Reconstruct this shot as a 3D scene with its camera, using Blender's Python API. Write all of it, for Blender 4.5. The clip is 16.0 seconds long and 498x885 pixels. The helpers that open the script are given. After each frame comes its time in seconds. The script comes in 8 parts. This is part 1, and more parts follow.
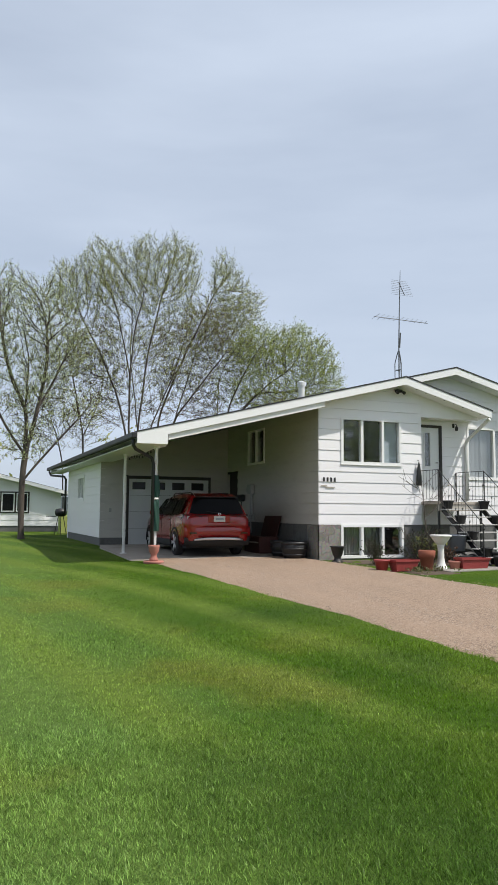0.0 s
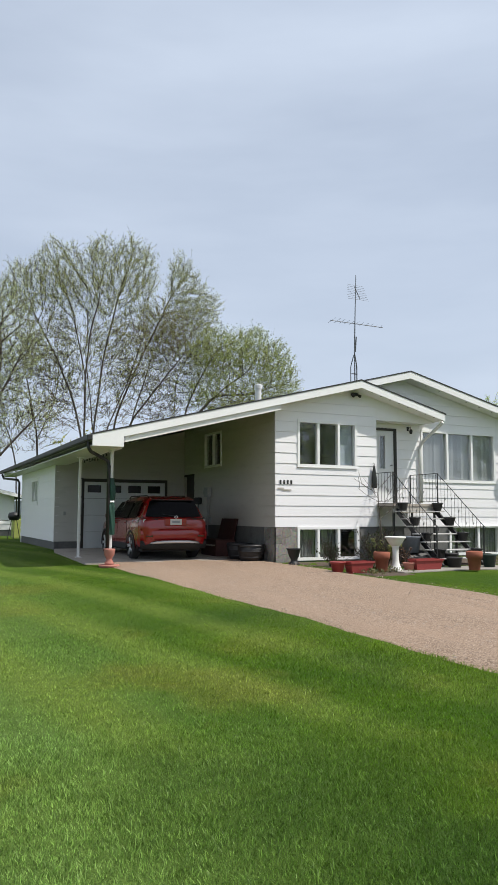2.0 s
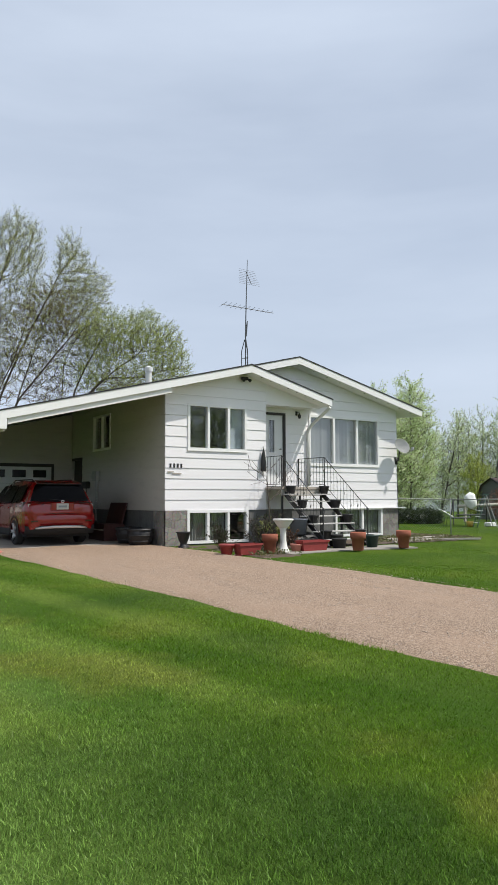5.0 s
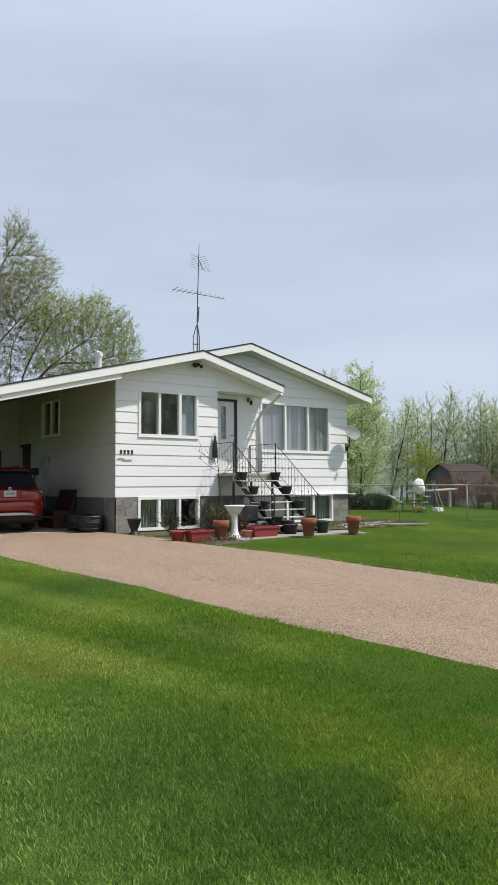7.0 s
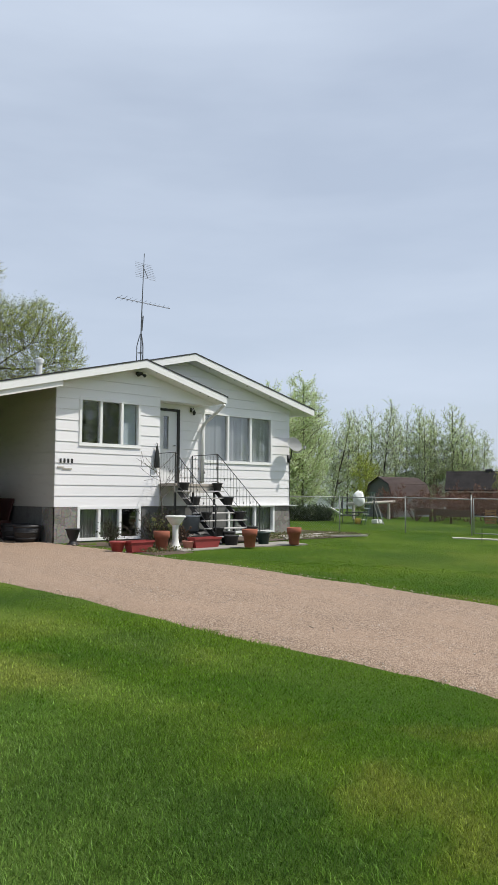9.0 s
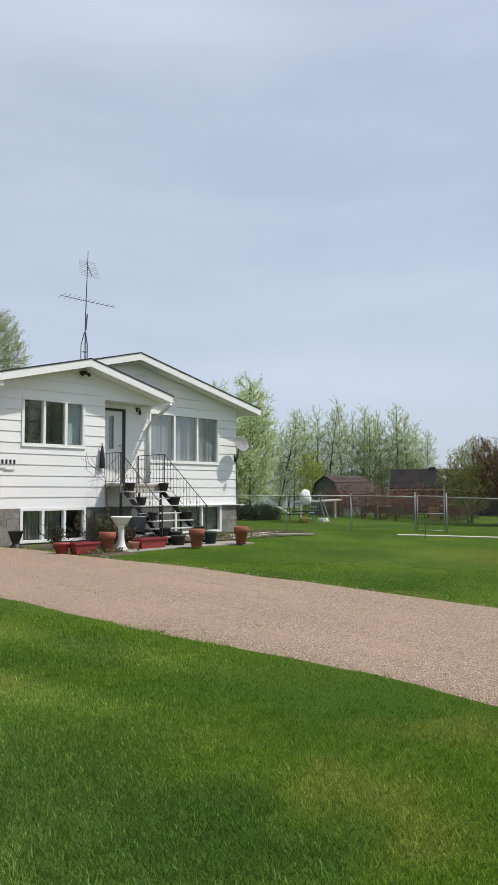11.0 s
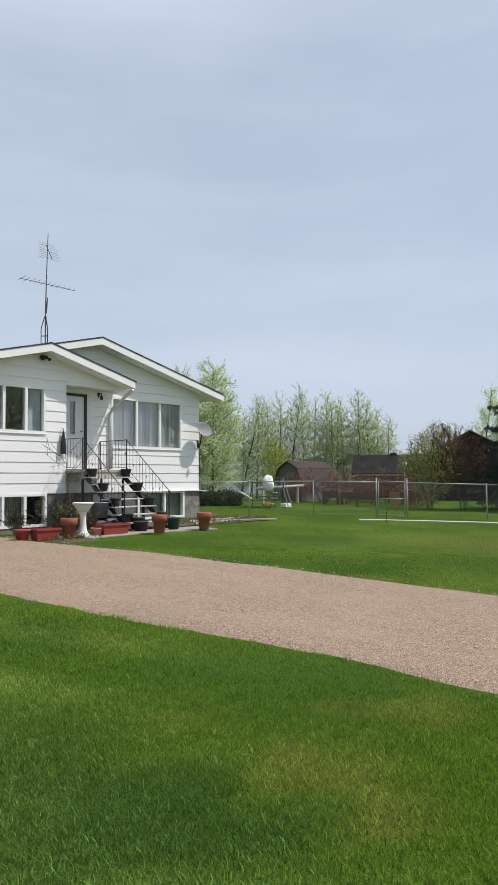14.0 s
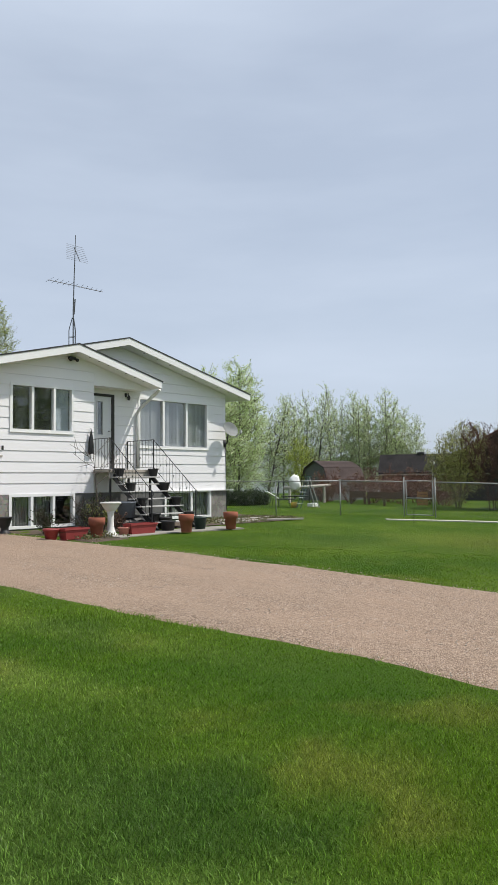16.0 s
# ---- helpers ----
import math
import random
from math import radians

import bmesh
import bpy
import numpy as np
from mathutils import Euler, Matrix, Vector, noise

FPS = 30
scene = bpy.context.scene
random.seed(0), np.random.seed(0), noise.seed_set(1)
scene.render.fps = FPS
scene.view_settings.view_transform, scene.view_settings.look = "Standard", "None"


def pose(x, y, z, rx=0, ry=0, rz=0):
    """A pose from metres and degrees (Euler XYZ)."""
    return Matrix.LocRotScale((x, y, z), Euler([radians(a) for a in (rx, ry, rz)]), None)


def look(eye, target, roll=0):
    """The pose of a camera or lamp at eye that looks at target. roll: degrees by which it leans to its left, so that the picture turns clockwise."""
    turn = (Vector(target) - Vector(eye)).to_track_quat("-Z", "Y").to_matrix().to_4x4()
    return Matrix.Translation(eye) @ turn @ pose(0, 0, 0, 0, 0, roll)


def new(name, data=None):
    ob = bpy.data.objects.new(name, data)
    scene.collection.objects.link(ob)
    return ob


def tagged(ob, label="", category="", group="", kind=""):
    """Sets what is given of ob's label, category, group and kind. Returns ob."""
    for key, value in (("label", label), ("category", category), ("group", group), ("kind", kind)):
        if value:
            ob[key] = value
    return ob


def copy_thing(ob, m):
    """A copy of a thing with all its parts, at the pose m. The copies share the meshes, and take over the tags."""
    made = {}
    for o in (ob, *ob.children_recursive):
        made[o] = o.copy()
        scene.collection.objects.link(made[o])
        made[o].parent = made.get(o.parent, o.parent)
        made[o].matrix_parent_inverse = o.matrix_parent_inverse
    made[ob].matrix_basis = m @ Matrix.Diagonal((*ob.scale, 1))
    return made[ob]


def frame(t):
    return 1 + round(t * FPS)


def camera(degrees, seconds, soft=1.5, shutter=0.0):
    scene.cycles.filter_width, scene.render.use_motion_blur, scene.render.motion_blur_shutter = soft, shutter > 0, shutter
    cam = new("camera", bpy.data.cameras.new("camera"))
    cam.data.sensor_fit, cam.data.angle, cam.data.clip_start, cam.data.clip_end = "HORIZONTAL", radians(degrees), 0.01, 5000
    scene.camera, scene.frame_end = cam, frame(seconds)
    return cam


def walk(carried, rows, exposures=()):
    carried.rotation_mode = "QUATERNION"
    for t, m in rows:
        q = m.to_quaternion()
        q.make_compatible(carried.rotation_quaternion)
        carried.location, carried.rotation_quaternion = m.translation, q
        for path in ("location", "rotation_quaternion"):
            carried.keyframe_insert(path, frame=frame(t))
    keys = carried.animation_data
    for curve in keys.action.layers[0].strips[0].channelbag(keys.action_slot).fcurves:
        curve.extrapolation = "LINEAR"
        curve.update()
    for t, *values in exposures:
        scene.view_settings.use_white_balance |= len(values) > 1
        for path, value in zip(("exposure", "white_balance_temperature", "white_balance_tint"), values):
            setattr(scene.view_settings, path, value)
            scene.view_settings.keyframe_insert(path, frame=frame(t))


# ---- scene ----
cam = camera(37.28, 16.0, soft=0.7)
PATH = [
    (0, (-8.715, -16.926, 1.273), (-6.862, -12.305, 1.736), 0.46),
    (0.5, (-8.701, -16.912, 1.265), (-6.764, -12.329, 1.752), 0.60),
    (1, (-8.707, -16.917, 1.266), (-6.697, -12.366, 1.766), 0.60),
    (1.5, (-8.705, -16.922, 1.270), (-6.643, -12.395, 1.772), 0.38),
    (2, (-8.700, -16.920, 1.268), (-6.583, -12.417, 1.752), 0.20),
    (2.5, (-8.696, -16.928, 1.268), (-6.491, -12.463, 1.722), -0.03),
    (3, (-8.690, -16.926, 1.263), (-6.359, -12.524, 1.692), 0.01),
    (3.5, (-8.673, -16.913, 1.253), (-6.209, -12.583, 1.673), -0.04),
    (4, (-8.674, -16.909, 1.251), (-6.103, -12.641, 1.666), -0.07),
    (4.5, (-8.663, -16.913, 1.247), (-5.995, -12.703, 1.649), -0.12),
    (5, (-8.645, -16.917, 1.247), (-5.888, -12.763, 1.626), -0.18),
    (7.5, (-8.611, -16.914, 1.238), (-5.514, -12.998, 1.507), -0.24),
    (8, (-8.610, -16.917, 1.235), (-5.428, -13.069, 1.497), 0.01),
    (8.5, (-8.608, -16.911, 1.235), (-5.351, -13.127, 1.524), 0.38),
    (9, (-8.606, -16.922, 1.253), (-5.288, -13.198, 1.610), 0.25),
    (11.5, (-8.570, -16.923, 1.233), (-4.931, -13.509, 1.563), -0.43),
    (12, (-8.574, -16.922, 1.231), (-4.873, -13.575, 1.537), -0.49),
    (12.5, (-8.571, -16.925, 1.235), (-4.812, -13.640, 1.520), -0.67),
    (13, (-8.569, -16.920, 1.232), (-4.774, -13.675, 1.502), -0.63),
    (13.5, (-8.573, -16.912, 1.226), (-4.786, -13.658, 1.489), -0.40),
    (14, (-8.573, -16.918, 1.229), (-4.824, -13.620, 1.489), -0.52),
    (14.5, (-8.577, -16.921, 1.230), (-4.863, -13.584, 1.498), -0.49),
    (15, (-8.571, -16.915, 1.228), (-4.879, -13.555, 1.505), -0.43),
    (15.5, (-8.567, -16.912, 1.226), (-4.909, -13.514, 1.495), -0.53),
    (16, (-8.570, -16.913, 1.229), (-4.941, -13.483, 1.488), -0.56),
]
walk(cam, [(t, look(eye, target, roll)) for t, eye, target, roll in PATH], [(0, -0.02), (5, -0.02), (9, -0.07), (12, -0.09), (16, -0.09)])

# ---- sky and sun ----
SUN_TO = Vector((0.50, -0.45, 1.02)).normalized()
world = bpy.data.worlds.new("sky")
scene.world = world
world.use_nodes = True
wn, wl = world.node_tree.nodes, world.node_tree.links
sky = wn.new("ShaderNodeTexSky")
sky.sky_type = "NISHITA"
sky.sun_disc = False
sky.sun_elevation = math.asin(SUN_TO.z)
sky.sun_rotation = math.atan2(SUN_TO.x, SUN_TO.y)
sky.air_density, sky.dust_density, sky.ozone_density = 1.0, 2.0, 2.0
background = wn["Background"]
coord = wn.new("ShaderNodeTexCoord")
stretch = wn.new("ShaderNodeMapping")
stretch.inputs["Scale"].default_value = (1.0, 1.0, 4.5)
stretch.inputs["Rotation"].default_value = (0.1, 0.2, 0.6)
veil = wn.new("ShaderNodeTexNoise")
veil.inputs["Scale"].default_value, veil.inputs["Detail"].default_value = 1.6, 5.0
veil_ramp = wn.new("ShaderNodeMapRange")
veil_ramp.inputs["From Min"].default_value, veil_ramp.inputs["From Max"].default_value = 0.35, 0.75
veil_ramp.inputs["To Min"].default_value, veil_ramp.inputs["To Max"].default_value = 0.62, 0.9
veil_mix = wn.new("ShaderNodeMix")
veil_mix.data_type = "RGBA"
veil_mix.inputs["B"].default_value = (7.0, 7.95, 9.45, 1)
wl.new(coord.outputs["Generated"], stretch.inputs["Vector"])
wl.new(stretch.outputs["Vector"], veil.inputs["Vector"])
wl.new(veil.outputs["Fac"], veil_ramp.inputs["Value"])
wl.new(veil_ramp.outputs["Result"], veil_mix.inputs["Factor"])
wl.new(sky.outputs["Color"], veil_mix.inputs["A"])
wl.new(veil_mix.outputs["Result"], background.inputs["Color"])
background.inputs["Strength"].default_value = 0.1
sun = new("sun", bpy.data.lights.new("sun", "SUN"))
sun.data.energy, sun.data.angle, sun.data.color = 4.5, radians(1.0), (1.0, 0.95, 0.88)
sun.matrix_world = look(SUN_TO * 60, (0, 0, 0))


# ---- materials ----
def nodes_of(name):
    m = bpy.data.materials.new(name)
    m.use_nodes = True
    return m, m.node_tree.nodes, m.node_tree.links, m.node_tree.nodes["Principled BSDF"]


def shade(name, base, rough=0.6, metal=0.0, vary=0.15, fine=60.0, coarse=1.5, bump=0.0, per_piece=0.0, tint=None,
          stain=0.0, stretch_z=1.0, bump_scale=None, coat=0.0, island=False, spec=0.5):
    """A painted, grained or weathered surface: colour varied at two scales, fine relief, optional stains."""
    m, n, l, b = nodes_of(name)
    tc = n.new("ShaderNodeTexCoord")
    mp = n.new("ShaderNodeMapping")
    mp.inputs["Scale"].default_value = (1, 1, stretch_z)
    geo = n.new("ShaderNodeNewGeometry")
    l.new(geo.outputs["Position"], mp.inputs["Vector"])
    n1, n2 = n.new("ShaderNodeTexNoise"), n.new("ShaderNodeTexNoise")
    n1.inputs["Scale"].default_value, n1.inputs["Detail"].default_value = coarse, 4
    n2.inputs["Scale"].default_value, n2.inputs["Detail"].default_value = fine, 3
    for k in (n1, n2):
        l.new(mp.outputs["Vector"], k.inputs["Vector"])
    add = n.new("ShaderNodeMath")
    add.operation = "ADD"
    l.new(n1.outputs["Fac"], add.inputs[0])
    l.new(n2.outputs["Fac"], add.inputs[1])
    last = add.outputs[0]
    if per_piece:
        src = geo.outputs["Random Per Island"] if island else n.new("ShaderNodeObjectInfo").outputs["Random"]
        ad = n.new("ShaderNodeMath")
        ad.operation = "MULTIPLY_ADD"
        l.new(src, ad.inputs[0])
        ad.inputs[1].default_value = per_piece / max(vary, 0.01)
        l.new(last, ad.inputs[2])
        last = ad.outputs[0]
    ramp = n.new("ShaderNodeMapRange")
    ramp.inputs["From Min"].default_value, ramp.inputs["From Max"].default_value = 0.5, 1.5 + (per_piece / max(vary, 0.01) if per_piece else 0)
    l.new(last, ramp.inputs["Value"])
    mix = n.new("ShaderNodeMix")
    mix.data_type = "RGBA"
    dark = [max(0.0, c * (1 - vary)) for c in base]
    light = [min(1.0, c * (1 + vary)) for c in (tint or base)]
    mix.inputs["A"].default_value, mix.inputs["B"].default_value = (*dark, 1), (*light, 1)
    l.new(ramp.outputs["Result"], mix.inputs["Factor"])
    col = mix.outputs["Result"]
    if stain:
        n3 = n.new("ShaderNodeTexNoise")
        n3.inputs["Scale"].default_value, n3.inputs["Detail"].default_value = coarse * 2.3, 6
        l.new(mp.outputs["Vector"], n3.inputs["Vector"])
        r3 = n.new("ShaderNodeMapRange")
        r3.inputs["From Min"].default_value, r3.inputs["From Max"].default_value = 0.55, 0.75
        r3.inputs["To Max"].default_value = stain
        l.new(n3.outputs["Fac"], r3.inputs["Value"])
        mx = n.new("ShaderNodeMix")
        mx.data_type = "RGBA"
        mx.inputs["B"].default_value = (*[c * 0.45 for c in base], 1)
        l.new(r3.outputs["Result"], mx.inputs["Factor"])
        l.new(col, mx.inputs["A"])
        col = mx.outputs["Result"]
    l.new(col, b.inputs["Base Color"])
    rr = n.new("ShaderNodeMapRange")
    rr.inputs["To Min"].default_value, rr.inputs["To Max"].default_value = max(0.02, rough - 0.08), min(1, rough + 0.1)
    l.new(n1.outputs["Fac"], rr.inputs["Value"])
    l.new(rr.outputs["Result"], b.inputs["Roughness"])
    b.inputs["Metallic"].default_value = metal
    b.inputs["Coat Weight"].default_value = coat
    b.inputs["Coat Roughness"].default_value = 0.05
    b.inputs["Specular IOR Level"].default_value = spec
    if bump:
        bp = n.new("ShaderNodeBump")
        bp.inputs["Strength"].default_value, bp.inputs["Distance"].default_value = bump, 0.01
        src = n2
        if bump_scale:
            src = n.new("ShaderNodeTexNoise")
            src.inputs["Scale"].default_value, src.inputs["Detail"].default_value = bump_scale, 4
            l.new(mp.outputs["Vector"], src.inputs["Vector"])
        l.new(src.outputs["Fac"], bp.inputs["Height"])
        l.new(bp.outputs["Normal"], b.inputs["Normal"])
    return m


def glass_pane(name, tint, rough=0.02):
    """A thin window pane: clear with a mirror-like gloss."""
    m, n, l, b = nodes_of(name)
    out = n["Material Output"]
    tr, gl, mx = n.new("ShaderNodeBsdfTransparent"), n.new("ShaderNodeBsdfGlossy"), n.new("ShaderNodeMixShader")
    lw, pw, fr = n.new("ShaderNodeLayerWeight"), n.new("ShaderNodeMath"), n.new("ShaderNodeMath")
    lw.inputs["Blend"].default_value = 0.5
    pw.operation, fr.operation = "POWER", "MULTIPLY_ADD"
    pw.inputs[1].default_value, fr.inputs[1].default_value, fr.inputs[2].default_value = 4.0, 0.85, 0.11
    l.new(lw.outputs["Facing"], pw.inputs[0])
    l.new(pw.outputs[0], fr.inputs[0])
    tr.inputs["Color"].default_value = (*tint, 1)
    gl.inputs["Roughness"].default_value = rough
    nz, bp = n.new("ShaderNodeTexNoise"), n.new("ShaderNodeBump")
    nz.inputs["Scale"].default_value = 1.7
    bp.inputs["Strength"].default_value, bp.inputs["Distance"].default_value = 0.05, 0.02
    l.new(nz.outputs["Fac"], bp.inputs["Height"])
    l.new(bp.outputs["Normal"], gl.inputs["Normal"])
    l.new(fr.outputs[0], mx.inputs["Fac"])
    l.new(tr.outputs["BSDF"], mx.inputs[1])
    l.new(gl.outputs["BSDF"], mx.inputs[2])
    l.new(mx.outputs["Shader"], out.inputs["Surface"])
    return m


def leaf_mat(name, base, tint, see_through=0.45):
    m, n, l, b = nodes_of(name)
    out = n["Material Output"]
    geo = n.new("ShaderNodeNewGeometry")
    mix = n.new("ShaderNodeMix")
    mix.data_type = "RGBA"
    mix.inputs["A"].default_value, mix.inputs["B"].default_value = (*base, 1), (*tint, 1)
    l.new(geo.outputs["Random Per Island"], mix.inputs["Factor"])
    tl, ms = n.new("ShaderNodeBsdfTranslucent"), n.new("ShaderNodeMixShader")
    l.new(mix.outputs["Result"], b.inputs["Base Color"])
    l.new(mix.outputs["Result"], tl.inputs["Color"])
    b.inputs["Roughness"].default_value = 0.5
    ms.inputs["Fac"].default_value = see_through
    l.new(b.outputs["BSDF"], ms.inputs[1])
    l.new(tl.outputs["BSDF"], ms.inputs[2])
    l.new(ms.outputs["Shader"], out.inputs["Surface"])
    return m


# places on the lawn: x, y, radius, strength
DRY_SPOTS = ((-5.9, -10.8, 0.75, 0.5), (-6.55, -10.0, 0.6, 0.55), (-6.9, -3.8, 0.9, 0.6), (-5.35, -14.15, 0.40, 0.55), (-5.3, -14.75, 0.5, 0.55), (-4.1, -14.45, 0.5, 0.5), (-4.9, -9.0, 0.7, 0.35), (7.5, -9.6, 2.6, 0.45), (-7.3, -6.0, 0.8, 0.4))
LUSH_SPOTS = ((-6.8, -13.2, 1.15, 0.68), (-5.6, -12.8, 0.8, 0.36), (-6.3, -14.3, 0.8, 0.78), (-4.2, -7.4, 1.2, 0.6), (5.0, -7.0, 1.6, 0.35), (-4.3, -10.6, 0.8, 0.45))
LAWN_LUSH, LAWN_MID, LAWN_DRY, LAWN_STRIPE = (0.070, 0.152, 0.009), (0.124, 0.210, 0.014), (0.240, 0.250, 0.048), (0.215, 0.305, 0.055)
LAWN_PALE, LAWN_DEEP = (0.200, 0.320, 0.088), (0.044, 0.104, 0.014)


def lawn_colour(n, l):
    """Mown lawn: lusher and drier patches, mowing stripes towards the house, small mottling. Returns the colour socket."""
    def mixed(a, b, fac):
        k = n.new("ShaderNodeMix")
        k.data_type = "RGBA"
        k.inputs["B"].default_value = (*b, 1)
        l.new(a, k.inputs["A"])
        l.new(fac, k.inputs["Factor"])
        return k.outputs["Result"]

    def ranged(value, a, b, top, smooth=False):
        k = n.new("ShaderNodeMapRange")
        k.interpolation_type = "SMOOTHSTEP" if smooth else "LINEAR"
        k.inputs["From Min"].default_value, k.inputs["From Max"].default_value, k.inputs["To Max"].default_value = a, b, top
        l.new(value, k.inputs["Value"])
        return k.outputs["Result"]

    geo = n.new("ShaderNodeNewGeometry")
    big, mid, fine = (n.new("ShaderNodeTexNoise") for _ in range(3))
    for k, s, d in ((big, 0.32, 3), (mid, 1.1, 4), (fine, 9.0, 3)):
        k.inputs["Scale"].default_value, k.inputs["Detail"].default_value = s, d
        l.new(geo.outputs["Position"], k.inputs["Vector"])
    base = n.new("ShaderNodeRGB")
    base.outputs[0].default_value = (*LAWN_LUSH, 1)
    col = mixed(base.outputs[0], LAWN_MID, ranged(big.outputs["Fac"], 0.36, 0.62, 1.0))
    # ragged outlines for the patches
    shift = n.new("ShaderNodeVectorMath")
    shift.operation = "SUBTRACT"
    l.new(mid.outputs["Color"], shift.inputs[0])
    shift.inputs[1].default_value = (0.5, 0.5, 0.5)
    ragged = n.new("ShaderNodeVectorMath")
    ragged.operation = "MULTIPLY_ADD"
    l.new(shift.outputs["Vector"], ragged.inputs[0])
    ragged.inputs[1].default_value = (2.0, 2.0, 0)
    l.new(geo.outputs["Position"], ragged.inputs[2])
    sx = n.new("ShaderNodeSeparateXYZ")
    l.new(ragged.outputs["Vector"], sx.inputs["Vector"])
    # paler grass to the left, with sun-behind-viewer brightness put into the colour
    col = mixed(col, LAWN_PALE, ranged(sx.outputs["X"], -5.2, -8.4, 0.70, True))
    # stripes left by the mower
    wave, turn = n.new("ShaderNodeTexWave"), n.new("ShaderNodeMapping")
    wave.inputs["Scale"].default_value, wave.inputs["Distortion"].default_value, wave.inputs["Detail"].default_value = 0.21, 1.5, 2
    wave.inputs["Detail Scale"].default_value = 0.6
    turn.inputs["Rotation"].default_value = (0, 0, radians(-14))
    l.new(geo.outputs["Position"], turn.inputs["Vector"])
    l.new(turn.outputs["Vector"], wave.inputs["Vector"])
    faded = n.new("ShaderNodeMath")
    faded.operation = "MULTIPLY"
    l.new(ranged(wave.outputs["Fac"], 0.35, 1.0, 0.75), faded.inputs[0])
    l.new(ranged(sx.outputs["X"], -2.0, -5.5, 1.0), faded.inputs[1])
    # the stripes run out on the near side of the lawn
    ending = n.new("ShaderNodeMath")
    ending.operation = "MULTIPLY"
    l.new(faded.outputs[0], ending.inputs[0])
    l.new(ranged(sx.outputs["Y"], -13.4, -11.2, 1.0, True), ending.inputs[1])
    col = mixed(col, LAWN_STRIPE, ending.outputs[0])
    col = mixed(col, LAWN_STRIPE, ranged(big.outputs["Fac"], 0.5, 0.75, 0.25))
    for spots, tone in ((LUSH_SPOTS, LAWN_DEEP), (DRY_SPOTS, LAWN_DRY)):
        for x, y, r, strength in spots:
            far = n.new("ShaderNodeVectorMath")
            far.operation = "DISTANCE"
            l.new(ragged.outputs["Vector"], far.inputs[0])
            far.inputs[1].default_value = (x, y, -0.3)
            col = mixed(col, tone, ranged(far.outputs["Value"], r * 1.25, r * 0.15, strength, True))
    col = mixed(col, LAWN_DRY, ranged(mid.outputs["Fac"], 0.60, 0.80, 0.5))
    col = mixed(col, [c * 0.55 for c in LAWN_LUSH], ranged(fine.outputs["Fac"], 0.48, 0.8, 0.4))
    return col, geo


def lawn_mat():
    m, n, l, b = nodes_of("lawn")
    col, geo = lawn_colour(n, l)
    # ground colour darkened to stand in for shade between the blades
    gap_shade = n.new("ShaderNodeMix")
    gap_shade.data_type, gap_shade.blend_type = "RGBA", "MULTIPLY"
    gap_shade.inputs["Factor"].default_value, gap_shade.inputs["B"].default_value = 1.0, (0.62, 0.62, 0.55, 1)
    l.new(col, gap_shade.inputs["A"])
    l.new(gap_shade.outputs["Result"], b.inputs["Base Color"])
    b.inputs["Roughness"].default_value = 0.85
    b.inputs["Specular IOR Level"].default_value = 0.1
    nz, bp = n.new("ShaderNodeTexNoise"), n.new("ShaderNodeBump")
    nz.inputs["Scale"].default_value, nz.inputs["Detail"].default_value = 55, 5
    l.new(geo.outputs["Position"], nz.inputs["Vector"])
    bp.inputs["Strength"].default_value, bp.inputs["Distance"].default_value = 0.9, 0.05
    l.new(nz.outputs["Fac"], bp.inputs["Height"])
    l.new(bp.outputs["Normal"], b.inputs["Normal"])
    return m


def blade_mat():
    m, n, l, b = nodes_of("grass_blade")
    col, geo = lawn_colour(n, l)
    hue = n.new("ShaderNodeHueSaturation")
    rv = n.new("ShaderNodeMapRange")
    rv.inputs["To Min"].default_value, rv.inputs["To Max"].default_value = 0.6, 1.95
    l.new(geo.outputs["Random Per Island"], rv.inputs["Value"])
    l.new(rv.outputs["Result"], hue.inputs["Value"])
    l.new(col, hue.inputs["Color"])
    l.new(hue.outputs["Color"], b.inputs["Base Color"])
    b.inputs["Roughness"].default_value = 0.42
    b.inputs["Specular IOR Level"].default_value = 0.22
    tl, ms = n.new("ShaderNodeBsdfTranslucent"), n.new("ShaderNodeMixShader")
    l.new(hue.outputs["Color"], tl.inputs["Color"])
    ms.inputs["Fac"].default_value = 0.2
    l.new(b.outputs["BSDF"], ms.inputs[1])
    l.new(tl.outputs["BSDF"], ms.inputs[2])
    l.new(ms.outputs["Shader"], n["Material Output"].inputs["Surface"])
    return m


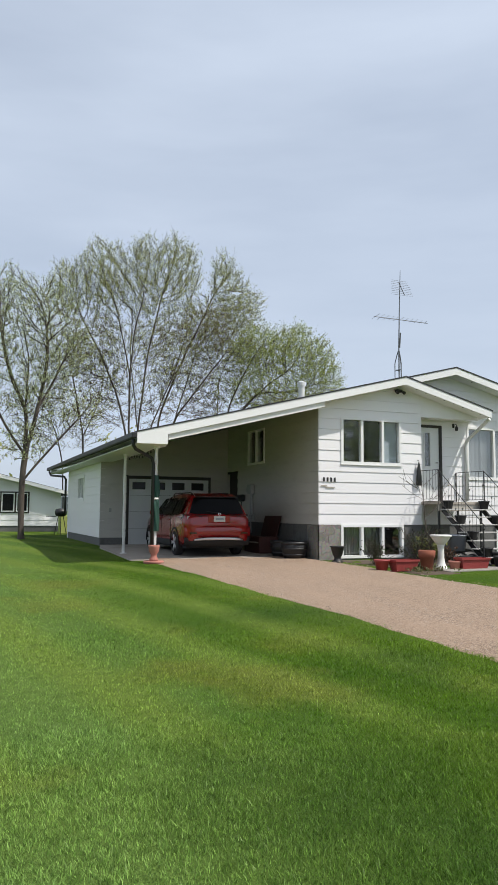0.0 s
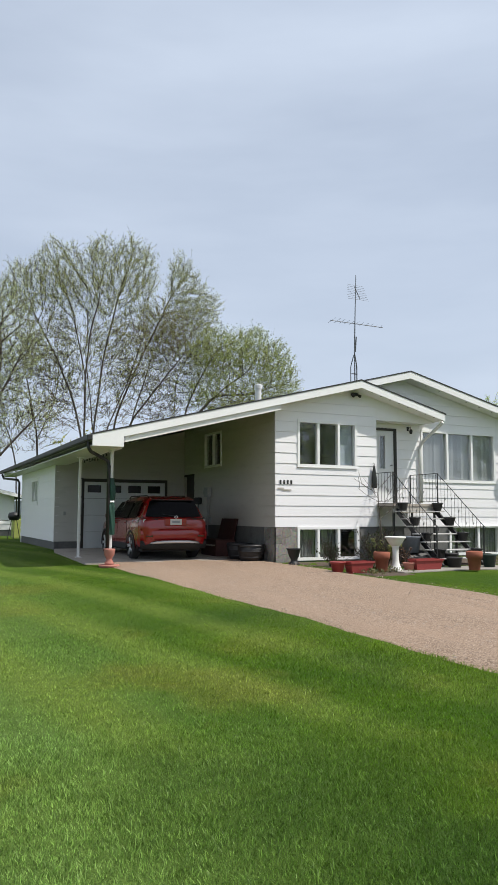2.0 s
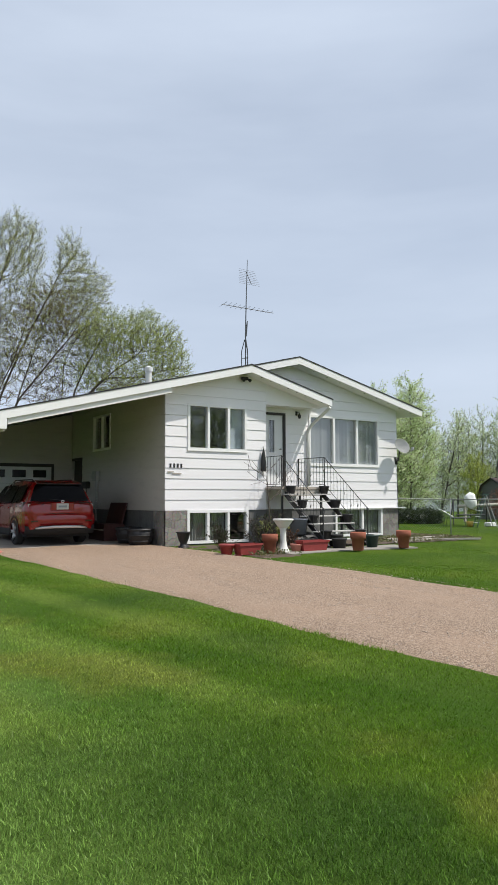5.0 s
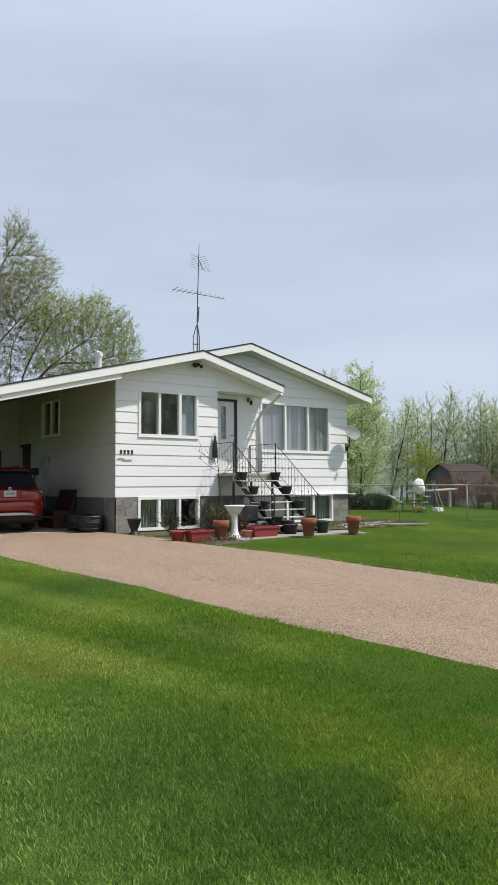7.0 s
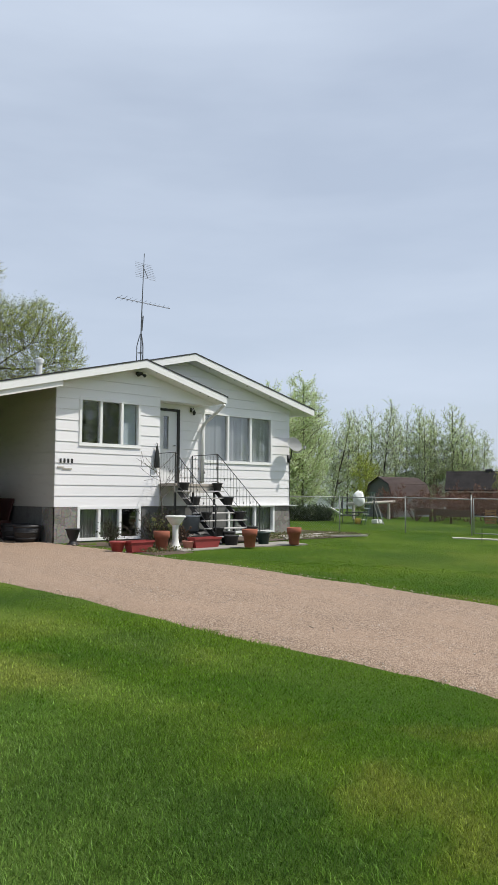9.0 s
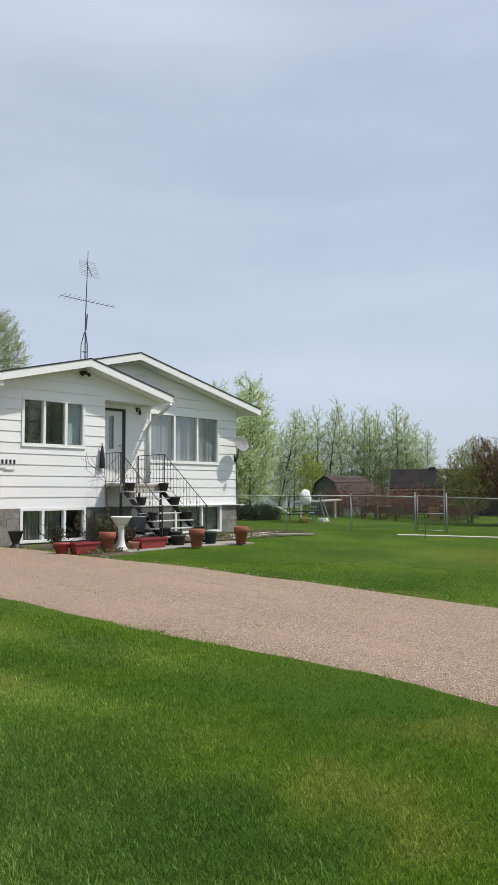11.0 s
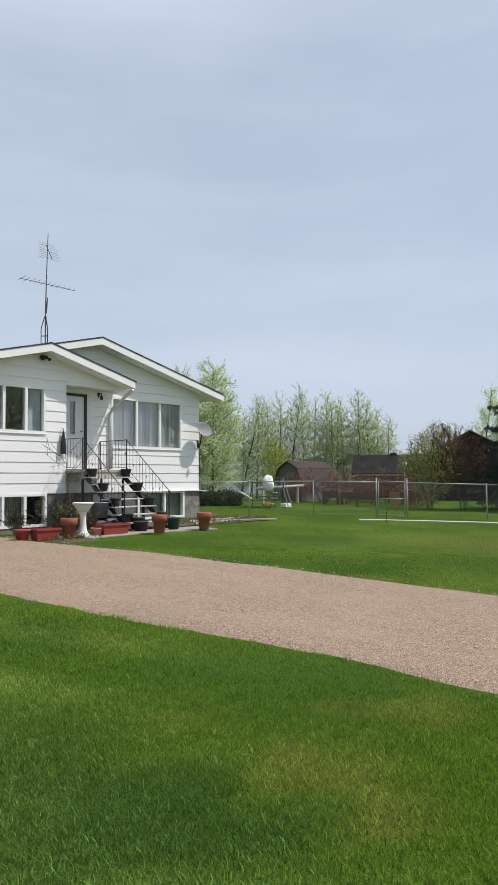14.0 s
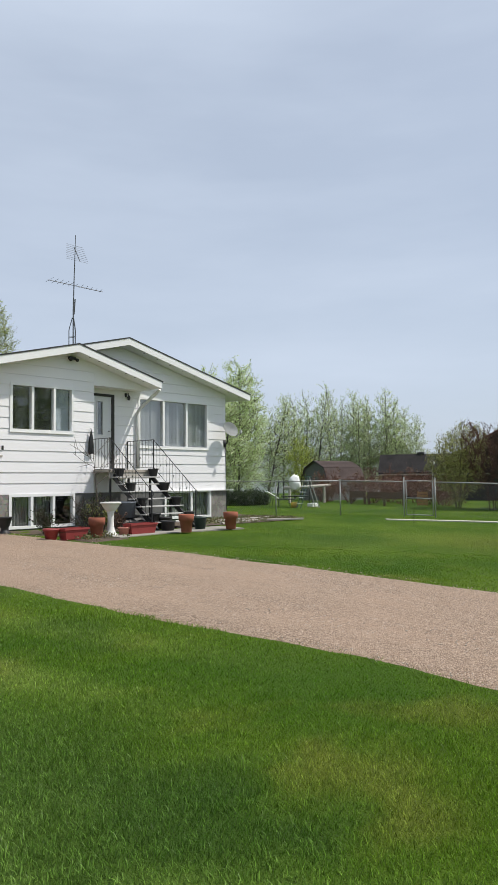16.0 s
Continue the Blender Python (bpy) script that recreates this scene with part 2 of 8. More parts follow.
def gravel_mat():
    m, n, l, b = nodes_of("gravel")
    geo = n.new("ShaderNodeNewGeometry")
    vo, big = n.new("ShaderNodeTexVoronoi"), n.new("ShaderNodeTexNoise")
    vo.inputs["Scale"].default_value = 92
    big.inputs["Scale"].default_value, big.inputs["Detail"].default_value = 0.7, 5
    streak = n.new("ShaderNodeTexNoise")
    streak.inputs["Scale"].default_value, streak.inputs["Detail"].default_value = 2.2, 4
    mp = n.new("ShaderNodeMapping")
    mp.inputs["Scale"].default_value = (1.6, 0.14, 1)
    l.new(geo.outputs["Position"], mp.inputs["Vector"])
    l.new(mp.outputs["Vector"], streak.inputs["Vector"])
    for k in (vo, big):
        l.new(geo.outputs["Position"], k.inputs["Vector"])
    sep = n.new("ShaderNodeSeparateColor")
    l.new(vo.outputs["Color"], sep.inputs["Color"])
    ramp = n.new("ShaderNodeValToRGB")
    ramp.color_ramp.elements[0].color, ramp.color_ramp.elements[1].color = (0.10, 0.068, 0.047, 1), (0.56, 0.435, 0.33, 1)
    e = ramp.color_ramp.elements.new(0.5)
    e.color = (0.26, 0.176, 0.115, 1)
    l.new(sep.outputs["Red"], ramp.inputs["Fac"])
    sand, sm = n.new("ShaderNodeMix"), n.new("ShaderNodeMapRange")
    sand.data_type = "RGBA"
    sand.inputs["B"].default_value = (0.40, 0.275, 0.188, 1)
    mul = n.new("ShaderNodeMath")
    mul.operation = "MULTIPLY"
    l.new(big.outputs["Fac"], mul.inputs[0])
    l.new(streak.outputs["Fac"], mul.inputs[1])
    sm.inputs["From Min"].default_value, sm.inputs["From Max"].default_value, sm.inputs["To Max"].default_value = 0.12, 0.46, 0.55
    sep_y, worn, both = n.new("ShaderNodeSeparateXYZ"), n.new("ShaderNodeMapRange"), n.new("ShaderNodeMath")
    l.new(geo.outputs["Position"], sep_y.inputs["Vector"])
    worn.inputs["From Min"].default_value, worn.inputs["From Max"].default_value, worn.inputs["To Max"].default_value = -10.0, -2.0, 0.10
    l.new(sep_y.outputs["Y"], worn.inputs["Value"])
    both.operation = "ADD"
    l.new(mul.outputs[0], both.inputs[0])
    l.new(worn.outputs["Result"], both.inputs[1])
    l.new(both.outputs[0], sm.inputs["Value"])
    l.new(sm.outputs["Result"], sand.inputs["Factor"])
    l.new(ramp.outputs["Color"], sand.inputs["A"])
    l.new(sand.outputs["Result"], b.inputs["Base Color"])
    b.inputs["Roughness"].default_value = 0.9
    bp = n.new("ShaderNodeBump")
    bp.inputs["Strength"].default_value, bp.inputs["Distance"].default_value = 0.9, 0.014
    l.new(vo.outputs["Distance"], bp.inputs["Height"])
    bp.invert = True
    l.new(bp.outputs["Normal"], b.inputs["Normal"])
    return m


def stone_mat():
    """Grey pieced stone veneer with recessed joints."""
    m, n, l, b = nodes_of("stone_veneer")
    geo = n.new("ShaderNodeNewGeometry")
    vo, vc = n.new("ShaderNodeTexVoronoi"), n.new("ShaderNodeTexVoronoi")
    vo.feature = "DISTANCE_TO_EDGE"
    nz = n.new("ShaderNodeTexNoise")
    nz.inputs["Scale"].default_value = 20
    wob, bent = n.new("ShaderNodeTexNoise"), n.new("ShaderNodeVectorMath")
    wob.inputs["Scale"].default_value = 2.4
    l.new(geo.outputs["Position"], wob.inputs["Vector"])
    bent.operation = "MULTIPLY_ADD"
    bent.inputs[1].default_value = (0.45, 0.45, 0.45)
    l.new(wob.outputs["Color"], bent.inputs[0])
    l.new(geo.outputs["Position"], bent.inputs[2])
    for k in (vo, vc):
        k.inputs["Scale"].default_value = 4.2
        l.new(bent.outputs["Vector"], k.inputs["Vector"])
    l.new(geo.outputs["Position"], nz.inputs["Vector"])
    sep = n.new("ShaderNodeSeparateColor")
    l.new(vc.outputs["Color"], sep.inputs["Color"])
    ramp = n.new("ShaderNodeValToRGB")
    ramp.color_ramp.elements[0].color, ramp.color_ramp.elements[1].color = (0.27, 0.255, 0.225, 1), (0.40, 0.38, 0.34, 1)
    l.new(sep.outputs["Red"], ramp.inputs["Fac"])
    mr = n.new("ShaderNodeMapRange")
    mr.inputs["From Max"].default_value = 0.025
    l.new(vo.outputs["Distance"], mr.inputs["Value"])
    mx, mz = n.new("ShaderNodeMix"), n.new("ShaderNodeMix")
    mx.data_type = mz.data_type = "RGBA"
    mx.inputs["A"].default_value = (0.205, 0.192, 0.168, 1)
    l.new(mr.outputs["Result"], mx.inputs["Factor"])
    mz.blend_type = "MULTIPLY"
    mz.inputs["Factor"].default_value = 0.7
    l.new(ramp.outputs["Color"], mz.inputs["A"])
    l.new(nz.outputs["Color"], mz.inputs["B"])
    l.new(mz.outputs["Result"], mx.inputs["B"])
    l.new(mx.outputs["Result"], b.inputs["Base Color"])
    b.inputs["Roughness"].default_value = 0.85
    bp = n.new("ShaderNodeBump")
    bp.inputs["Strength"].default_value, bp.inputs["Distance"].default_value = 0.9, 0.02
    l.new(mr.outputs["Result"], bp.inputs["Height"])
    l.new(bp.outputs["Normal"], b.inputs["Normal"])
    return m


M = {}
M["siding"] = shade("white_siding", (0.815, 0.805, 0.81), 0.55, vary=0.035, fine=35, coarse=0.8, bump=0.08, per_piece=0.02, stretch_z=4)
# the white siding again, darkened so its colour carries the carport's shade
M["siding_in_shade"] = shade("carport_shaded_siding", (0.48, 0.465, 0.43), 0.6, vary=0.06, fine=35, coarse=0.8, bump=0.08, per_piece=0.02, stretch_z=4, stain=0.2)
M["trim"] = shade("white_trim", (0.82, 0.82, 0.81), 0.45, vary=0.03, fine=30, coarse=1.2)
M["soffit"] = shade("white_soffit", (0.78, 0.78, 0.76), 0.6, vary=0.05, fine=12, coarse=1.0)
M["shingle"] = shade("dark_shingle", (0.035, 0.035, 0.038), 0.9, vary=0.35, fine=25, coarse=2, bump=0.6)
M["foundation"] = shade("grey_parging", (0.13, 0.13, 0.125), 0.9, vary=0.3, fine=18, coarse=1.3, bump=0.3, stain=0.5)
M["stone"] = stone_mat()
M["black"] = shade("black_metal", (0.018, 0.018, 0.019), 0.5, vary=0.3, fine=40)
M["blackplastic"] = shade("black_plastic", (0.016, 0.016, 0.017), 0.55, vary=0.35, fine=30)
M["darkframe"] = shade("dark_brown_paint", (0.022, 0.018, 0.015), 0.5, vary=0.25, fine=40)
M["door"] = shade("white_door", (0.70, 0.71, 0.71), 0.4, vary=0.03, fine=20)
M["gdoor"] = shade("pale_grey_door", (0.62, 0.64, 0.65), 0.5, vary=0.06, fine=20)
# dark brown put on the ceiling to cut bounced light in the carport
M["ceiling"] = shade("bounce_cutting_brown", (0.12, 0.095, 0.07), 0.8, vary=0.25, fine=15, coarse=1.5)
M["concrete"] = shade("concrete", (0.35, 0.31, 0.265), 0.9, vary=0.16, fine=45, coarse=1.1, bump=0.25, stain=0.45)
M["padstone"] = shade("dirty_concrete", (0.27, 0.25, 0.22), 0.9, vary=0.25, fine=40, coarse=1.6, bump=0.3, stain=0.7)
M["lawn"], M["blade"], M["gravel"] = lawn_mat(), blade_mat(), gravel_mat()
M["soil"] = shade("garden_soil", (0.085, 0.06, 0.042), 0.95, vary=0.45, fine=30, coarse=2, bump=0.9)
M["glass"] = glass_pane("window_glass", (0.88, 0.90, 0.90))
M["darkpane"] = shade("dark_door_light", (0.006, 0.006, 0.007), 0.2, vary=0.1, spec=0.25)
# near-black colour stands in for the shade of unlit rooms and garage
M["dark"] = shade("unlit_interior", (0.05, 0.048, 0.045), 0.9, vary=0.2, fine=10)
M["blind"] = shade("pale_blind", (0.52, 0.53, 0.54), 0.7, vary=0.06, fine=20)
M["curtain"] = shade("grey_curtain", (0.22, 0.23, 0.215), 0.9, vary=0.2, fine=15, stretch_z=0.1)
M["blueblind"] = shade("blue_grey_blind", (0.46, 0.52, 0.58), 0.7, vary=0.05, fine=12)
M["wood"] = shade("grey_board", (0.42, 0.39, 0.34), 0.85, vary=0.25, fine=25, coarse=2, bump=0.3)
M["steelwhite"] = shade("chalky_white_metal", (0.70, 0.70, 0.68), 0.5, vary=0.1, fine=20, stain=0.3)
M["mast"] = shade("weathered_steel", (0.10, 0.105, 0.11), 0.55, metal=0.3, vary=0.2, fine=20)
M["galv"] = shade("galvanised_steel", (0.36, 0.365, 0.35), 0.6, metal=0.25, vary=0.15, fine=25)
M["terracotta"] = shade("terracotta", (0.28, 0.088, 0.05), 0.85, vary=0.18, fine=30, coarse=6, bump=0.15, stain=0.35)
M["pinkclay"] = shade("faded_pink_clay", (0.42, 0.175, 0.135), 0.85, vary=0.15, fine=30, coarse=5, stain=0.3)
M["redplastic"] = shade("dull_red_plastic", (0.27, 0.042, 0.04), 0.5, vary=0.2, fine=25, coarse=4)
M["whitestone"] = shade("white_cast_stone", (0.72, 0.71, 0.67), 0.8, vary=0.08, fine=40, coarse=4, bump=0.15, stain=0.15)
M["bark"] = shade("grey_brown_bark", (0.085, 0.069, 0.057), 0.95, vary=0.4, fine=22, coarse=2.5, bump=0.8, stretch_z=0.25)
M["twig"] = shade("brown_twig", (0.058, 0.040, 0.031), 0.9, vary=0.3, fine=10)
M["palebark"] = shade("pale_poplar_bark", (0.075, 0.068, 0.058), 0.9, vary=0.35, fine=14, coarse=2, bump=0.4, stretch_z=2)
M["redtwig"] = shade("reddish_twig", (0.16, 0.08, 0.062), 0.9, vary=0.3, fine=10)
M["leaf_elm"] = leaf_mat("elm_leaf", (0.30, 0.34, 0.09), (0.60, 0.62, 0.26), 0.5)
M["leaf_willow"] = leaf_mat("willow_leaf", (0.26, 0.33, 0.06), (0.52, 0.56, 0.18), 0.5)
M["leaf_ash"] = leaf_mat("ash_leaf", (0.30, 0.37, 0.13), (0.62, 0.66, 0.36), 0.5)
M["leaf_poplar"] = leaf_mat("poplar_leaf", (0.38, 0.52, 0.16), (0.80, 0.86, 0.60), 0.56)
M["leaf_bush"] = leaf_mat("bush_leaf", (0.22, 0.25, 0.06), (0.44, 0.44, 0.16))
M["leaf_sapling"] = leaf_mat("sapling_leaf", (0.30, 0.38, 0.05), (0.52, 0.58, 0.14), 0.5)
M["leaf_rust"] = leaf_mat("rusty_seed_cluster", (0.12, 0.075, 0.035), (0.24, 0.16, 0.075), 0.35)
M["leaf_dark"] = leaf_mat("dark_leaf", (0.025, 0.045, 0.018), (0.06, 0.085, 0.03))
M["rustwig"] = shade("rust_brown_twig", (0.080, 0.042, 0.032), 0.9, vary=0.3, fine=10)
M["leaf_maroon"] = leaf_mat("maroon_leaf", (0.075, 0.032, 0.022), (0.15, 0.085, 0.05))
M["leaf_red"] = leaf_mat("reddish_leaf", (0.12, 0.055, 0.036), (0.20, 0.12, 0.065))
M["needle"] = leaf_mat("spruce_needle", (0.012, 0.028, 0.018), (0.03, 0.05, 0.035), 0.1)


# ---- building helpers ----
def thing(name, label, category, loc=(0, 0, 0), rz=0.0, group="", kind=""):
    ob = new(name)
    ob.empty_display_size = 0.2
    ob.matrix_basis = pose(*loc, 0, 0, rz)
    return tagged(ob, label, category, group, kind)


def mesh_from(name, bm, smooth=False):
    me = bpy.data.meshes.new(name)
    bm.normal_update()
    bm.to_mesh(me)
    bm.free()
    if smooth:
        me.polygons.foreach_set("use_smooth", [True] * len(me.polygons))
    return me


def part(name, bm, material, parent, label="", smooth=False, at=None):
    """One mesh object under a thing or a part."""
    me = bm if isinstance(bm, bpy.types.Mesh) else mesh_from(name, bm, smooth)
    if not me.materials:
        me.materials.append(material)
    ob = new(name, me)
    ob.parent = parent
    if at is not None:
        ob.matrix_basis = at
    if label:
        ob["label"] = label
    return ob


def solid(name, bm, material, label, category, group="", kind="", smooth=False):
    """A top-level thing that is one mesh."""
    me = mesh_from(name, bm, smooth)
    me.materials.append(material)
    return tagged(new(name, me), label, category, group, kind)


def box(bm, x0, x1, y0, y1, z0, z1, bev=0.0, m=None):
    v = [bm.verts.new(p) for p in ((x0, y0, z0), (x1, y0, z0), (x1, y1, z0), (x0, y1, z0), (x0, y0, z1), (x1, y0, z1), (x1, y1, z1), (x0, y1, z1))]
    f = [bm.faces.new([v[i] for i in q]) for q in ((0, 3, 2, 1), (4, 5, 6, 7), (0, 1, 5, 4), (1, 2, 6, 5), (2, 3, 7, 6), (3, 0, 4, 7))]
    if bev:
        es = list({e for q in f for e in q.edges})
        made = bmesh.ops.bevel(bm, geom=es, offset=bev, segments=1, affect="EDGES", clamp_overlap=True)
        v = list({w for q in made["faces"] for w in q.verts} | {w for w in v if w.is_valid})
    if m is not None:
        bmesh.ops.transform(bm, matrix=m, verts=v)
    return bm


def one_box(*a, bev=0.0, m=None):
    bm = box(bmesh.new(), *a, bev=bev, m=m)
    bmesh.ops.recalc_face_normals(bm, faces=bm.faces)
    return bm


def prism(bm, poly, shift):
    """A flat polygon carried along shift into a closed solid."""
    a = [bm.verts.new(p) for p in poly]
    b = [bm.verts.new(Vector(p) + Vector(shift)) for p in poly]
    bm.faces.new(a)
    bm.faces.new(b[::-1])
    for i in range(len(a)):
        j = (i + 1) % len(a)
        bm.faces.new((a[j], a[i], b[i], b[j]))
    return bm


def tube(bm, pts, radii, k=8, cap=True):
    pts = [Vector(p) for p in pts]
    if not hasattr(radii, "__len__"):
        radii = [radii] * len(pts)
    rings = []
    for i, p in enumerate(pts):
        d = (pts[min(i + 1, len(pts) - 1)] - pts[max(i - 1, 0)]).normalized()
        u = d.cross(Vector((0, 0, 1)) if abs(d.z) < 0.95 else Vector((1, 0, 0))).normalized()
        w = d.cross(u)
        rings.append([bm.verts.new(p + (u * math.cos(2 * math.pi * j / k) + w * math.sin(2 * math.pi * j / k)) * radii[i]) for j in range(k)])
    for a, b in zip(rings, rings[1:]):
        for j in range(k):
            bm.faces.new((a[j], a[(j + 1) % k], b[(j + 1) % k], b[j]))
    if cap:
        bm.faces.new(rings[0][::-1])
        bm.faces.new(rings[-1])
    return bm


def lathe(bm, profile, k=24, at=(0, 0, 0), squash=(1, 1), m=None):
    """A turned shape from (radius, height) pairs; a zero radius closes it."""
    m = m or Matrix.Translation(at)
    rings = []
    for r, z in profile:
        if r < 1e-5:
            rings.append([bm.verts.new(m @ Vector((0, 0, z)))])
        else:
            rings.append([bm.verts.new(m @ Vector((r * squash[0] * math.cos(2 * math.pi * j / k), r * squash[1] * math.sin(2 * math.pi * j / k), z))) for j in range(k)])
    for a, b in zip(rings, rings[1:]):
        for j in range(k):
            q = (a[j % len(a)], a[(j + 1) % len(a)], b[(j + 1) % len(b)], b[j % len(b)])
            q = list(dict.fromkeys(q))
            if len(q) > 2:
                bm.faces.new(q)
    return bm


def smooth_step(u):
    u = min(1.0, max(0.0, u))
    return u * u * (3 - 2 * u)


def ground_z(x, y):
    u = min(1.0, max(0.0, (y + 14) / 12))
    return -0.36 + 0.40 * (0.4 * smooth_step(u) + 0.6 * u) + 0.11 * smooth_step(y / 6)


# ---- ground, drive, slabs ----
def edges(lo, hi, n):
    near = list(np.linspace(lo, hi, n))
    return [-1600, -700, -350, -180, -110, -75] + near + [75, 110, 180, 350, 700, 1600]


def make_ground():
    xs, ys = edges(-50, 50, 101), edges(-50, 55, 106)
    verts = [(x, y, ground_z(x, y) + 0.012 * noise.noise((x * 0.35, y * 0.35, 3.0)) - (0.05 if DRIVE_IN(x, y, 0.95) else 0)) for y in ys for x in xs]
    nx = len(xs)
    faces = [(j * nx + i, j * nx + i + 1, (j + 1) * nx + i + 1, (j + 1) * nx + i) for j in range(len(ys) - 1) for i in range(nx - 1)]
    me = bpy.data.meshes.new("ground")
    me.from_pydata(verts, [], faces)
    me.polygons.foreach_set("use_smooth", [True] * len(me.polygons))
    me.materials.append(M["lawn"])
    return tagged(new("ground", me), "mown green lawn with lush and dry patches", "lawn", kind="structure")


DRIVE_L = [(1.2, -4.42), (-1.0, -4.30), (-3.3, -4.24), (-5.9, -3.95), (-8.4, -3.60), (-10.6, -3.41), (-12.2, -3.25), (-13.0, -3.20), (-13.9, -3.23), (-14.8, -3.32), (-18, -3.30), (-30, -2.4), (-60, -1.0)]
DRIVE_R = [(1.2, 0.0), (-1.0, 0.10), (-3.2, 0.14), (-4.1, 0.22), (-5.0, 0.43), (-6.0, 0.65), (-8.0, 0.86), (-9.6, 1.04), (-11.4, 1.10), (-13.0, 1.16), (-18, 1.4), (-30, 2.0), (-60, 3.4)]


def along(table, y):
    return float(np.interp(-y, [-a for a, _ in table], [b for _, b in table]))


def edge_wobble(y, k):
    return 0.04 * noise.noise((y * 0.9, k, 0.5)) + 0.03 * noise.noise((y * 4.1, k, 1.5))


def DRIVE_IN(x, y, pad=0.0):
    return -60 < y < 1.2 and along(DRIVE_L, y) + edge_wobble(y, 1.0) + pad < x < along(DRIVE_R, y) + edge_wobble(y, 7.0) - pad


def make_drive():
    ys = list(np.arange(1.2, -20, -0.2)) + list(np.arange(-20, -60.1, -1.0))
    cols = 15
    verts, faces = [], []
    for y in ys:
        a, b = along(DRIVE_L, y) + edge_wobble(y, 1.0), along(DRIVE_R, y) + edge_wobble(y, 7.0)
        for i in range(cols):
            u = i / (cols - 1)
            x = a + (b - a) * u
            rut = -0.012 * (math.exp(-((u - 0.28) / 0.09) ** 2) + math.exp(-((u - 0.72) / 0.09) ** 2))
            rim = -0.045 if i in (0, cols - 1) else 0.0
            verts.append((x, y, ground_z(x, y) + 0.036 + rut + rim + 0.008 * noise.noise((x * 1.3, y * 1.3, 9))))
    for j in range(len(ys) - 1):
        for i in range(cols - 1):
            q = j * cols + i
            faces.append((q, q + cols, q + cols + 1, q + 1))
    me = bpy.data.meshes.new("gravel_drive")
    me.from_pydata(verts, [], faces)
    me.polygons.foreach_set("use_smooth", [True] * len(me.polygons))
    me.materials.append(M["gravel"])
    tagged(new("gravel_drive", me), "pinkish-brown compacted gravel driveway leading to the carport", "driveway", kind="structure")


make_ground()
make_drive()

bm = bmesh.new()
prism(bm, [(-4.62, 0.95, -0.1), (-2.2, 1.02, -0.1), (0.0, 0.92, -0.1), (0.0, 6.68, -0.1), (-4.3, 6.68, -0.1), (-4.62, 5.0, -0.1)], (0, 0, 0.165))
for v in bm.verts:
    if v.co.z > 0:
        v.co.z = ground_z(v.co.x, v.co.y) + 0.03
solid("carport_slab", bm, M["concrete"], "worn grey concrete carport floor", "floor", kind="structure")
bm = bmesh.new()
prism(bm, [(1.25, -3.72, -0.1), (2.9, -3.5, -0.1), (5.15, -3.75, -0.1), (5.5, -2.4, -0.1), (1.25, -2.5, -0.1)], (0, 0, 0.125))
solid("front_pad", bm, M["padstone"], "pale concrete pad in front of the steps", "pavement", kind="structure")
bm = bmesh.new()
nx_, ny_ = 40, 14
grid = [[bm.verts.new((0.16 + 8.9 * i / nx_, -2.5 + 2.5 * j / ny_, 0.045 + 0.03 * noise.noise((i * 0.7, j * 0.7, 2)) - (0.09 if i in (0, nx_) else 0))) for i in range(nx_ + 1)] for j in range(ny_ + 1)]
for j in range(ny_):
    for i in range(nx_):
        bm.faces.new((grid[j][i], grid[j][i + 1], grid[j + 1][i + 1], grid[j + 1][i]))
solid("garden_bed", bm, M["soil"], "dark bare garden soil along the house wall", "garden bed", kind="structure", smooth=True)

bm = bmesh.new()
nx_, ny_ = 10, 12
grid = [[bm.verts.new((0.18 + 0.06 * noise.noise((j * 0.8, 4, 1)) + 1.1 * i / nx_, -4.15 + 0.12 * noise.noise((i * 0.6, 8, 1)) + 1.66 * j / ny_, 0.020 + 0.02 * noise.noise((i * 0.7, j * 0.7, 6)) - (0.09 if i == 0 or j == 0 else 0) + 0.012 * (j / ny_ - 1))) for i in range(nx_ + 1)] for j in range(ny_ + 1)]
for j in range(ny_):
    for i in range(nx_):
        bm.faces.new((grid[j][i], grid[j][i + 1], grid[j + 1][i + 1], grid[j + 1][i]))
solid("garden_bed", bm, M["soil"], "bare soil patch between the drive and the planters", "garden bed", kind="structure", smooth=True)

bm = bmesh.new()
nx_, ny_ = 10, 16
grid = [[bm.verts.new((9.03 + (0.85 + 0.25 * noise.noise((j * 0.5, 3, 1))) * i / nx_, -1.7 + 0.2 * noise.noise((i * 0.6, 5, 1)) + 2.9 * j / ny_, ground_z(9.5, -1.7 + 2.9 * j / ny_) + 0.025 + 0.025 * noise.noise((i * 0.7, j * 0.7, 12)) - (0.07 if i == nx_ or j in (0, ny_) else 0))) for i in range(nx_ + 1)] for j in range(ny_ + 1)]
for j in range(ny_):
    for i in range(nx_):
        bm.faces.new((grid[j][i], grid[j][i + 1], grid[j + 1][i + 1], grid[j + 1][i]))
solid("garden_bed", bm, M["soil"], "dug garden soil with weeds at the house corner", "garden bed", kind="structure", smooth=True)

# ---- house ----
Y2 = 0.47          # the set-back right-hand front wall
YG, YB = 6.69, 13.66   # front and back of the garage
XG, XR = -4.33, 8.68   # outer garage wall, right house wall
HB = 11.6          # back wall of the house
SLOPE = 0.25
RIDGE_X, RIDGE_Z = 4.39, 5.36
ROW0, ROW = 0.94, 0.2745
house = thing("house", "white raised bungalow with lap siding, attached carport and garage", "house")


def roof_z(x):
    """Top of the main roof."""
    return RIDGE_Z - SLOPE * abs(x - RIDGE_X)


